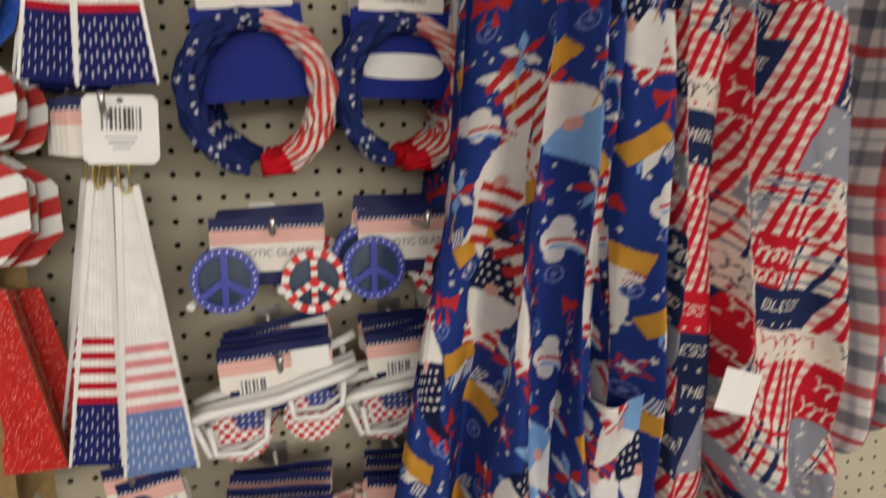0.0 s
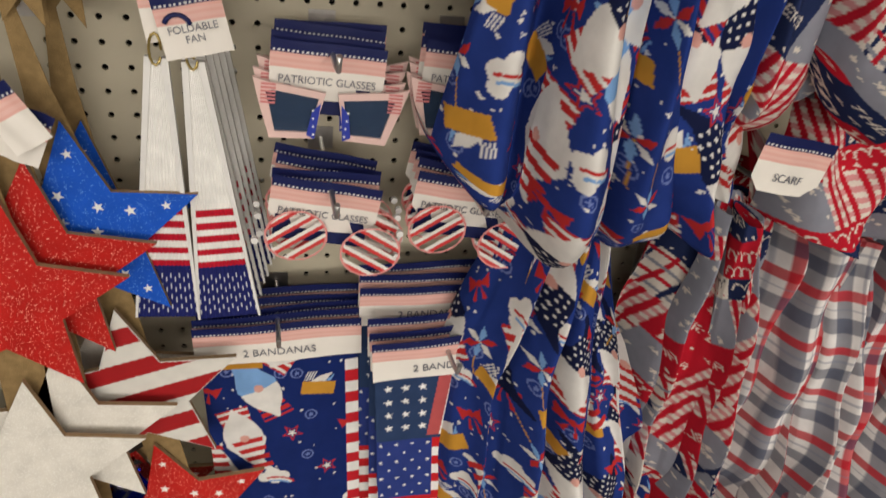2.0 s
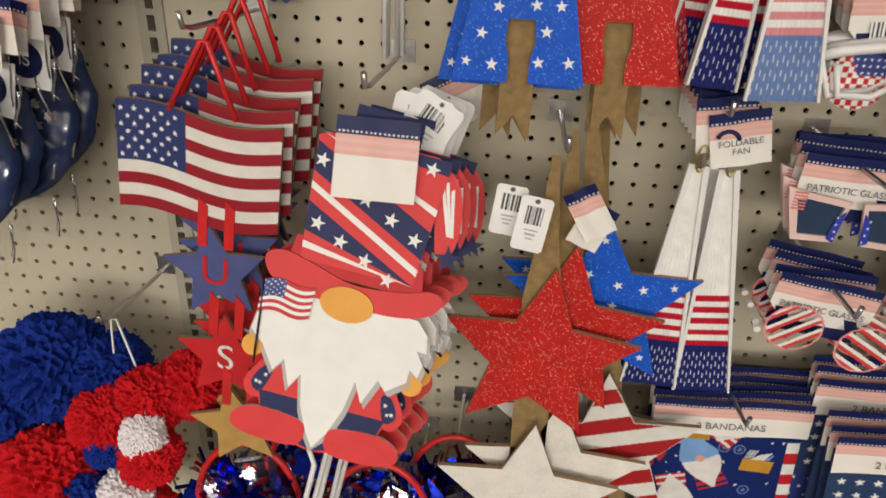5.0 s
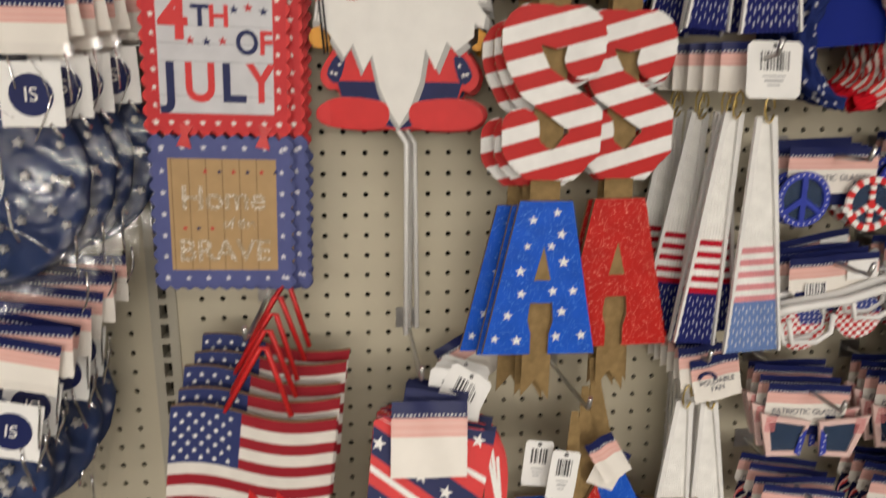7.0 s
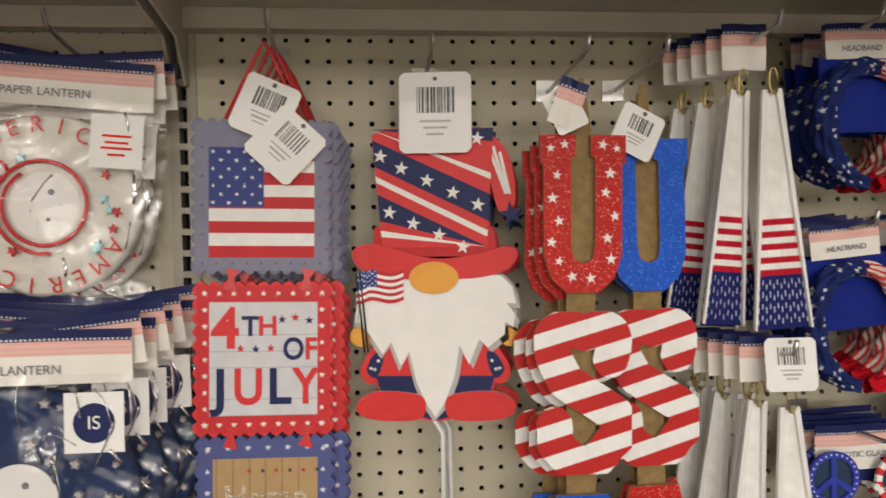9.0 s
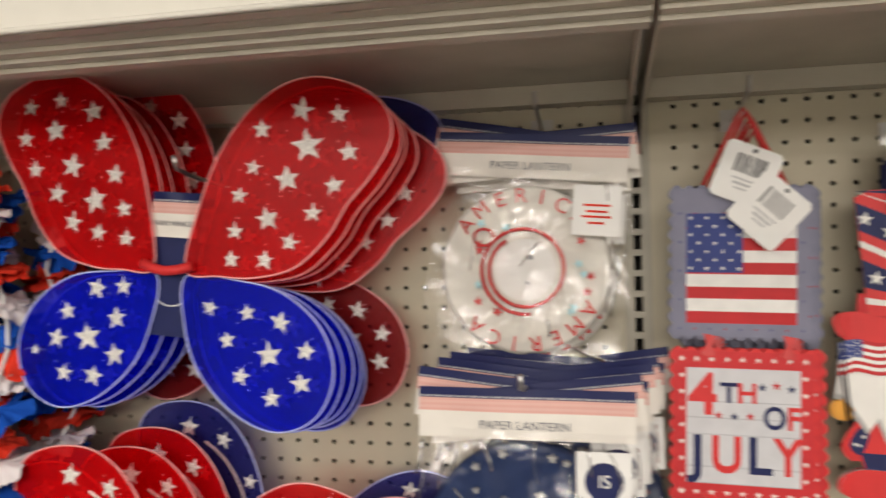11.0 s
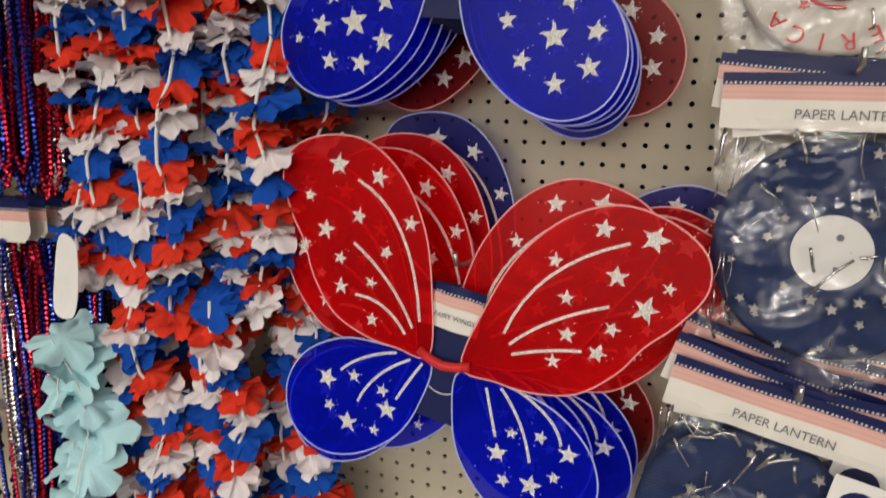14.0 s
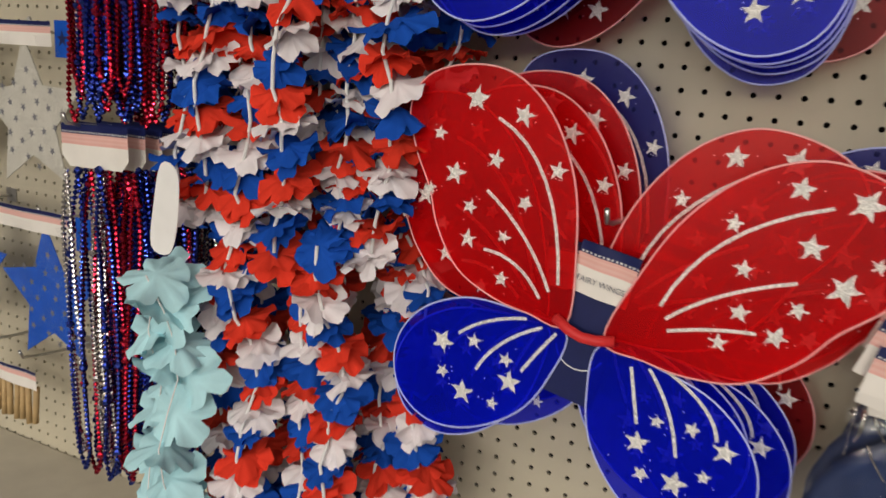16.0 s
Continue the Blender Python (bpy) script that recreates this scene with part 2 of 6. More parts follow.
def block(bm, x0, y0, z0, x1, y1, z1, mi=0):
    v = [bm.verts.new((x, y, z)) for x in (x0, x1) for y in (y0, y1) for z in (z0, z1)]
    for q in ((0, 1, 3, 2), (4, 6, 7, 5), (0, 4, 5, 1), (2, 3, 7, 6), (0, 2, 6, 4), (1, 5, 7, 3)):
        bm.faces.new([v[i] for i in q]).material_index = mi


def part(name, bm, material, parent=None, label="", at=None):
    """One mesh object out of a bmesh, under its thing."""
    me = bpy.data.meshes.new(name)
    bmesh.ops.recalc_face_normals(bm, faces=bm.faces)
    bm.to_mesh(me)
    bm.free()
    for m in material if isinstance(material, (list, tuple)) else [material]:
        me.materials.append(M[m])
    ob = new(name, me)
    ob.parent = parent
    if at is not None:
        ob.matrix_basis = at
    return tagged(ob, label)


def thing(name, at, label, category, group=""):
    ob = new(name)
    ob.empty_display_size = 0.03
    ob.matrix_basis = at
    return tagged(ob, label, category, group)


def lettering(text, size, x, z, d, material, parent, name="lettering", stretch=1.0, align="CENTER", turn=0.0, bold=0.0):
    cu = bpy.data.curves.new(name, "FONT")
    cu.body, cu.size, cu.align_x, cu.align_y, cu.extrude = text, size, align, "CENTER", 0.0002
    cu.offset = bold
    tmp = bpy.data.objects.new("tmp", cu)
    me = bpy.data.meshes.new_from_object(tmp)
    bpy.data.objects.remove(tmp)
    me.materials.clear()
    me.materials.append(M[material])
    me.transform(Matrix.Diagonal((stretch, 1, 1, 1)))
    ob = new(name, me)
    ob.parent = parent
    ob.matrix_basis = Matrix.Translation((x, -d, z)) @ pose(0, 0, 0, 0, turn, 0) @ pose(0, 0, 0, 90)
    return ob


class Print:
    """A printed sheet, w by h metres, painted shape by shape; u runs right, v up."""

    def __init__(self, w, h, colour, res=0.001):
        self.w, self.h = w, h
        self.nx, self.ny = max(2, round(w / res) + 1), max(2, round(h / res) + 1)
        self.u, self.v = np.meshgrid(np.linspace(0, w, self.nx), np.linspace(0, h, self.ny))
        self.c = np.empty((self.ny, self.nx, 3))
        self.c[:] = colour

    def where(self, mask, colour):
        self.c[mask] = colour

    def rect(self, u0, v0, u1, v1, colour):
        self.where((self.u >= u0) & (self.u <= u1) & (self.v >= v0) & (self.v <= v1), colour)

    def disc(self, u, v, ru, colour, rv=None):
        self.where(((self.u - u) / ru) ** 2 + ((self.v - v) / (rv or ru)) ** 2 <= 1, colour)

    def poly(self, pts, colour):
        us, vs = [p[0] for p in pts], [p[1] for p in pts]
        du, dv = self.w / (self.nx - 1), self.h / (self.ny - 1)
        i0, i1 = max(0, int(min(us) / du)), min(self.nx, int(max(us) / du) + 2)
        j0, j1 = max(0, int(min(vs) / dv)), min(self.ny, int(max(vs) / dv) + 2)
        if i0 >= i1 or j0 >= j1:
            return
        u, v = self.u[j0:j1, i0:i1], self.v[j0:j1, i0:i1]
        inside = np.zeros(u.shape, bool)
        for (xa, ya), (xb, yb) in zip(pts, pts[1:] + pts[:1]):
            if ya != yb:
                inside ^= ((ya > v) != (yb > v)) & (u < (xb - xa) * (v - ya) / (yb - ya) + xa)
        self.c[j0:j1, i0:i1][inside] = colour

    def star(self, u, v, r, colour, turn=0.0):
        self.poly(star(u, v, r, turn), colour)

    def line(self, pts, width, colour):
        for (xa, ya), (xb, yb) in zip(pts, pts[1:]):
            d = math.hypot(xb - xa, yb - ya) or 1
            px, py = -(yb - ya) / d * width / 2, (xb - xa) / d * width / 2
            self.poly([(xa + px, ya + py), (xb + px, yb + py), (xb - px, yb - py), (xa - px, ya - py)], colour)


def sheet(name, pr, material, parent=None, bend=None, keep=None, label="", at=None):
    """A mesh of the printed sheet. Its top middle is the origin; bend(u, v) gives x, y, z."""
    u, v = pr.u, pr.v
    x, y, z = bend(u, v) if bend else (u - pr.w / 2, np.zeros_like(u), v - pr.h)
    co = np.stack([x, y, z], -1).reshape(-1, 3)
    idx = np.arange(pr.nx * pr.ny).reshape(pr.ny, pr.nx)
    q = np.stack([idx[:-1, :-1], idx[:-1, 1:], idx[1:, 1:], idx[1:, :-1]], -1)
    if keep is not None:
        k = keep(u, v)
        q = q[(k[:-1, :-1] & k[:-1, 1:] & k[1:, 1:] & k[1:, :-1])]
    q = q.reshape(-1, 4)
    me = bpy.data.meshes.new(name)
    me.vertices.add(len(co))
    me.vertices.foreach_set("co", co.ravel().astype(np.float32))
    me.loops.add(q.size)
    me.loops.foreach_set("vertex_index", q.ravel().astype(np.int32))
    me.polygons.add(len(q))
    me.polygons.foreach_set("loop_start", (np.arange(len(q)) * 4).astype(np.int32))
    me.polygons.foreach_set("loop_total", np.full(len(q), 4, np.int32))
    me.polygons.foreach_set("use_smooth", np.ones(len(q), bool))
    at_ = me.attributes.new("print", "FLOAT_COLOR", "POINT")
    at_.data.foreach_set("color", np.concatenate([pr.c.reshape(-1, 3), np.ones((pr.nx * pr.ny, 1))], 1).ravel().astype(np.float32))
    me.update(calc_edges=True)
    me.validate()
    me.materials.append(M[material])
    ob = new(name, me)
    ob.parent = parent
    if at is not None:
        ob.matrix_basis = at
    return tagged(ob, label)


def card_print(w, h, navy=0.22, pink=0.25, res=0.0009):
    """Shelf-brand header: navy band with a row of white dots, fading pink stripes, cream field."""
    p = Print(w, h, CREAM, res)
    n = h * (1 - navy)
    for k in range(5):
        a = n - h * pink * k / 5
        p.rect(0, a - h * pink / 5, w, a, [PINK[i] + (0.1 * (k % 2)) * (1 - PINK[i]) for i in range(3)])
    p.rect(0, n, w, h, NAVY)
    k = 0.003
    while k < w:
        p.disc(k, n + h * 0.035, 0.0011, (0.75, 0.75, 0.72))
        k += 0.0042
    return p


def header_card(parent, w, h, text, x=0.0, z=0.0, d=0.0, turn=0.0, size=None, cut=0.0, tz=0.28, name="header_card"):
    pr = card_print(w, h)
    keep = None
    if cut:
        keep = lambda u, v: (np.minimum(u, w - u) + v >= cut)
    at = Matrix.Translation((x, -d, z)) @ pose(0, 0, 0, 0, turn, 0)
    ob = sheet(name, pr, "card", parent, bend=lambda u, v: (u - w / 2, 0.0012 * np.sin(u / w * 9 + v * 40), v - h), keep=keep, at=at)
    if text:
        lettering(text, size or h * 0.2, 0, -h * (1 - tz), 0.0022, "grey_ink", ob)
    return ob


def price_tag(parent, w, h, x, z, d, turn=0.0, tip=0.0):
    """A white tag with a barcode and three lines of small print, on a punched corner."""
    p = Print(w, h, WHITE, 0.0008)
    r = random.Random(int(x * 977 + z * 331))
    u = w * 0.25
    while u < w * 0.75:
        b = r.choice((0.0008, 0.0016, 0.0022))
        p.rect(u, h * 0.5, u + b, h * 0.82, (0.05, 0.05, 0.05))
        u += b + r.choice((0.001, 0.0018))
    for k in range(3):
        p.rect(w * (0.28 + 0.05 * k), h * (0.38 - 0.08 * k), w * (0.72 - 0.05 * k), h * (0.41 - 0.08 * k), (0.45, 0.45, 0.45))
    p.disc(w / 2, h * 0.92, 0.0025, (0.1, 0.1, 0.1))
    return sheet("price_tag", p, "card", parent, bend=lambda u, v: (u - w / 2, -0.003 * np.cos(v / h * 3), v - h), label="white barcode tag",
                 keep=lambda u, v: np.minimum(u, w - u) + np.minimum(v, h - v) >= w * 0.06, at=Matrix.Translation((x, -d, z)) @ pose(0, 0, 0, tip, turn, 0))


# ---- structure ----
PITCH, TOP, POST = 0.0254, 1.80, (-1.417, -0.198, 1.021)


def pegboard(name, x0, x1, z0, z1, offx, offz):
    """Perforated hardboard: every hole is cut through."""
    r, n = 0.0034, 8
    xs = np.arange(math.ceil((x0 + 0.014 - offx) / PITCH), math.floor((x1 - 0.014 - offx) / PITCH) + 1) * PITCH + offx
    zs = np.arange(math.ceil((z0 + 0.014 - offz) / PITCH), math.floor((z1 - 0.014 - offz) / PITCH) + 1) * PITCH + offz
    h = PITCH / 2
    sq = [(h, 0), (h, h), (0, h), (-h, h), (-h, 0), (-h, -h), (0, -h), (h, -h)]
    cell = np.array([(a, 0, b) for a, b in sq] + [(r * math.cos(math.pi * k / 4), 0, r * math.sin(math.pi * k / 4)) for k in range(8)]
                    + [(r * math.cos(math.pi * k / 4), 0.005, r * math.sin(math.pi * k / 4)) for k in range(8)])
    quads = np.array([(k, (k + 1) % 8, 8 + (k + 1) % 8, 8 + k) for k in range(8)] + [(8 + k, 8 + (k + 1) % 8, 16 + (k + 1) % 8, 16 + k) for k in range(8)])
    gx, gz = np.meshgrid(xs, zs)
    c = np.stack([gx.ravel(), np.zeros(gx.size), gz.ravel()], -1)
    co = (c[:, None, :] + cell[None]).reshape(-1, 3)
    q = (quads[None] + (np.arange(len(c)) * 24)[:, None, None]).reshape(-1, 4)
    e = [(x0, z0, xs[0] - h, z1), (xs[-1] + h, z0, x1, z1), (xs[0] - h, z0, xs[-1] + h, zs[0] - h), (xs[0] - h, zs[-1] + h, xs[-1] + h, z1)]
    ex = np.array([v for a, b, c2, d in e for v in ((a, 0, b), (c2, 0, b), (c2, 0, d), (a, 0, d))])
    q = np.concatenate([q, np.arange(16).reshape(4, 4) + len(co)])
    co = np.concatenate([co, ex])
    me = bpy.data.meshes.new(name)
    me.from_pydata(co.tolist(), [], q.tolist())
    me.materials.append(M["board"])
    return tagged(new(name, me), "cream painted pegboard back panel of the store shelving", "pegboard", kind="structure")


pegboard("wall_back_1", -0.198 + 0.015, 1.021 - 0.015, 0.16, TOP + 0.5, 0.0, 1.30)
pegboard("wall_back_2", -1.417 + 0.015, -0.198 - 0.015, 0.16, TOP + 0.5, -27.43 * PITCH, 1.30 + 3.35 * PITCH)
pegboard("wall_back_3", -2.636 + 0.015, -1.417 - 0.015, 0.16, TOP + 0.5, -1.46, 1.30)
pegboard("wall_back_4", 1.021 + 0.015, 2.24 - 0.015, 0.16, TOP + 0.5, 1.06, 1.30)
# near-black sheet added behind the boards: its colour is the shade inside the holes
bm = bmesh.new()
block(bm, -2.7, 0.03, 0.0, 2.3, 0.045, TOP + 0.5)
tagged(part("wall_hole_shade", bm, "dark"), "near-black sheet behind the pegboard, standing in for the shade in its holes", "panel", kind="structure")


def upright(x):
    """A slotted steel post between two panels."""
    bm = bmesh.new()
    w, s, z0, z1 = 0.016, 0.0048, 0.0, TOP + 0.5
    block(bm, x - w, -0.004, z0, x - s, 0.02, z1)
    block(bm, x + s, -0.004, z0, x + w, 0.02, z1)
    z = z0
    while z < z1:
        block(bm, x - s, -0.0035, z, x + s, 0.018, z + 0.0074)
        z += PITCH
    tagged(part("upright_post", bm, "steel_paint"), "cream slotted steel upright of the store shelving", "shelf post", kind="structure")


for px in (*POST, -2.636, 2.24):
    upright(px)


def shelf(name, x0, x1, z, depth, lip=True):
    """A steel shelf tray: pan, rolled front, price channel, back rail and a bracket at each end."""
    ob = thing(name, pose((x0 + x1) / 2, 0, z), "cream steel gondola shelf with a white price channel", "shelf", "gondola shelves")
    w = (x1 - x0) / 2 - 0.003
    for name, lo, hi in (("pan", (-w, -depth, 0.012), (w, -0.004, 0.03)), ("back_rail", (-w, -0.03, -0.012), (w, -0.006, 0.012)),
                         ("front_return", (-w, -depth, -0.006), (w, -depth + 0.035, 0.012)), ("front_lip", (-w, -depth - 0.012, -0.014), (w, -depth, 0.03))):
        bm = bmesh.new()
        block(bm, *lo, *hi)
        part(name, bm, "shelf", ob)
    for k in range(4):
        y, zz = -depth + 0.002 + 0.013 * k, -0.012 - 0.0045 * k
        bm = bmesh.new()
        block(bm, -w, y, zz - 0.003, w, y + 0.016, zz + 0.008)
        part("rolled_step", bm, "shelf", ob)
    bm = bmesh.new()
    block(bm, -w, -depth - 0.016, -0.012, w, -depth - 0.013, 0.034)
    tube(bm, [(-w, -depth - 0.016, -0.011), (w, -depth - 0.016, -0.011)], 0.003)
    part("price_channel", bm, "strip", ob, "cream plastic price channel")
    for sx in (-1, 1):
        bm = bmesh.new()
        x = sx * w - sx * 0.004
        prof = [(-0.004, -0.075), (-0.02, -0.075), (-0.06, -0.03), (-depth + 0.05, -0.004), (-depth + 0.03, 0.011), (-0.004, 0.011)]
        a = [bm.verts.new((x - 0.0015, y, zz)) for y, zz in prof]
        b = [bm.verts.new((x + 0.0015, y, zz)) for y, zz in prof]
        bm.faces.new(a), bm.faces.new(b[::-1])
        for k in range(len(prof)):
            j = (k + 1) % len(prof)
            bm.faces.new((a[k], b[k], b[j], a[j]))
        part("bracket", bm, "shelf", ob)
    return ob


for a, b in ((-2.636, -1.417), (-1.417, -0.198), (-0.198, 1.021), (1.021, 2.24)):
    shelf("gondola_shelf", a, b, TOP, 0.40)
    shelf("base_deck", a, b, 0.16, 0.48)
shelf("gondola_shelf", -2.636, -1.417, 0.585, 0.34)


def slab(name, lo, hi, material, label, category):
    bm = bmesh.new()
    block(bm, *lo, *hi)
    return tagged(part(name, bm, material), label, category, kind="structure")


slab("floor", (-7, -18, -0.1), (7, 5, 0), "floor", "pale grey vinyl tile store floor", "floor")
slab("ceiling", (-7, -18, 2.7), (7, 5, 2.8), "ceiling", "white suspended store ceiling", "ceiling")
slab("wall_south", (-7, -18.1, 0), (7, -18, 2.7), "wall", "plain off-white store wall", "wall")
slab("wall_north", (-7, 5, 0), (7, 5.1, 2.7), "wall", "plain off-white store wall", "wall")
slab("wall_east", (7, -18, 0), (7.1, 5, 2.7), "wall", "plain off-white store wall", "wall")
slab("wall_west", (-7.1, -18, 0), (-7, 5, 2.7), "wall", "plain off-white store wall", "wall")
slab("wall_opposite", (-3.5, -2.75, 0), (3.5, -2.55, 0.7), "wall", "plain back panel of the shelving across the aisle", "shelving")
for ly in (-1.5, -3.3, -5.6, -9.0, -14.0):
    for lx in (-2.4, 0.0, 2.4):
        bm = bmesh.new()
        block(bm, lx - 1.19, ly - 0.19, 2.635, lx + 1.19, ly + 0.19, 2.699)
        tagged(part("ceiling_light", bm, "ceiling"), "white fluorescent ceiling fixture", "ceiling light")


def hook(x, z, length, rise=0.012, tip=0.0):
    """A wire display hook with its back plate, pegged into the board."""
    ob = thing("peg_hook", pose(x, 0, z), "zinc wire display hook pegged into the board", "hook", "display hooks")
    bm = bmesh.new()
    tube(bm, [(0, 0.01, 0), (0, -0.004, 0), (0, -length * 0.5, rise * 0.3), (0, -length + 0.02, rise * 0.7), (0, -length, rise), (0, -length - 0.006, rise + 0.014)], 0.0028, 7)
    part("wire", bm, "zinc", ob)
    bm = bmesh.new()
    plate(bm, box2(-0.014, -0.012, 0.014, 0.014), 0.0005, 0.0022)
    part("back_plate", bm, "zinc", ob)
    return ob


# ---- fairy wings ----
UPPER = smooth([(0.019, 0.0), (0.032, 0.075), (0.054, 0.137), (0.092, 0.187), (0.14, 0.213), (0.19, 0.209), (0.23, 0.187), (0.241, 0.152), (0.223, 0.113), (0.198, 0.08), (0.179, 0.045), (0.145, 0.01), (0.1, -0.004), (0.06, -0.005)], 5)
LOWER = smooth([(0.018, -0.008), (0.02, -0.06), (0.04, -0.11), (0.085, -0.152), (0.135, -0.167), (0.178, -0.147), (0.194, -0.1), (0.176, -0.052), (0.13, -0.018), (0.075, -0.008)], 5)
PLAIN_UP = [(0.139, 0.178, 11), (0.182, 0.177, 9), (0.1, 0.154, 9), (0.151, 0.141, 15), (0.195, 0.136, 9), (0.088, 0.117, 8), (0.131, 0.102, 12), (0.185, 0.097, 9), (0.076, 0.081, 8), (0.109, 0.062, 11), (0.16, 0.066, 9), (0.075, 0.045, 8), (0.14, 0.037, 9), (0.071, 0.012, 8), (0.108, 0.017, 9)]
PLAIN_LOW = [(0.052, -0.04, 8), (0.092, -0.04, 8), (0.131, -0.052, 10), (0.071, -0.076, 8), (0.121, -0.086, 12), (0.16, -0.078, 9), (0.093, -0.112, 9), (0.16, -0.114, 10), (0.125, -0.129, 9)]
BURST_UP = [(0.131, 0.187, 9), (0.182, 0.188, 12), (0.091, 0.144, 7), (0.154, 0.142, 10), (0.208, 0.147, 6), (0.114, 0.11, 8), (0.188, 0.118, 12), (0.121, 0.071, 8), (0.164, 0.09, 7), (0.157, 0.059, 9), (0.111, 0.035, 7)]
BURST_LOW = [(0.089, -0.058, 6), (0.123, -0.052, 7), (0.08, -0.085, 10), (0.152, -0.061, 10), (0.095, -0.115, 7), (0.122, -0.11, 11), (0.147, -0.092, 6)]
BURST_UP_LINES = [[(0.057, 0.051), (0.09, 0.125), (0.159, 0.179)], [(0.065, 0.041), (0.103, 0.079), (0.155, 0.111)], [(0.07, 0.031), (0.106, 0.047), (0.14, 0.057)]]
BURST_LOW_LINES = [[(0.051, -0.016), (0.073, -0.068)], [(0.067, -0.011), (0.096, -0.044), (0.116, -0.084)], [(0.083, -0.007), (0.124, -0.027), (0.144, -0.053)]]

LEFT_PLAIN_UP = [(0.198, 0.177, 9), (0.156, 0.186, 8), (0.113, 0.169, 11), (0.16, 0.149, 12), (0.2, 0.138, 9), (0.092, 0.134, 10), (0.133, 0.11, 12), (0.181, 0.103, 9), (0.074, 0.099, 10), (0.152, 0.074, 10), (0.102, 0.073, 13), (0.064, 0.063, 9), (0.127, 0.047, 10), (0.093, 0.032, 9), (0.057, 0.029, 9)]
LEFT_PLAIN_LOW = [(0.059, -0.024, 9), (0.093, -0.029, 10), (0.128, -0.056, 9), (0.063, -0.059, 10), (0.142, -0.091, 10), (0.102, -0.084, 14), (0.169, -0.105, 5), (0.066, -0.099, 11), (0.128, -0.127, 9), (0.088, -0.128, 10)]
LEFT_BURST_UP = [(0.169, 0.179, 11), (0.115, 0.179, 9), (0.199, 0.136, 7), (0.135, 0.131, 8), (0.172, 0.105, 10), (0.073, 0.138, 8), (0.198, 0.083, 6), (0.096, 0.099, 7), (0.15, 0.075, 7), (0.143, 0.043, 8), (0.104, 0.057, 6), (0.094, 0.018, 7)]
LEFT_BURST_LOW = [(0.139, -0.075, 11), (0.106, -0.059, 7), (0.066, -0.061, 7), (0.132, -0.103, 7), (0.105, -0.116, 11), (0.056, -0.084, 11), (0.071, -0.115, 6)]
LEFT_UP_LINES = [[(0.038, 0.034), (0.08, 0.126), (0.143, 0.169)], [(0.045, 0.024), (0.085, 0.067), (0.135, 0.098)], [(0.052, 0.014), (0.085, 0.037), (0.122, 0.04)]]
LEFT_LOW_LINES = [[(0.059, -0.012), (0.097, -0.031), (0.125, -0.057)], [(0.041, -0.014), (0.077, -0.048), (0.096, -0.087)], [(0.026, -0.014), (0.038, -0.04), (0.049, -0.067)]]


def arc(pts, n=8):
    if len(pts) == 2:
        return pts
    (ax, az), (bx, bz), (cx, cz) = pts
    bx, bz = 2 * bx - (ax + cx) / 2, 2 * bz - (az + cz) / 2
    return [((1 - t) ** 2 * ax + 2 * t * (1 - t) * bx + t * t * cx, (1 - t) ** 2 * az + 2 * t * (1 - t) * bz + t * t * cz) for t in (k / n for k in range(n + 1))]


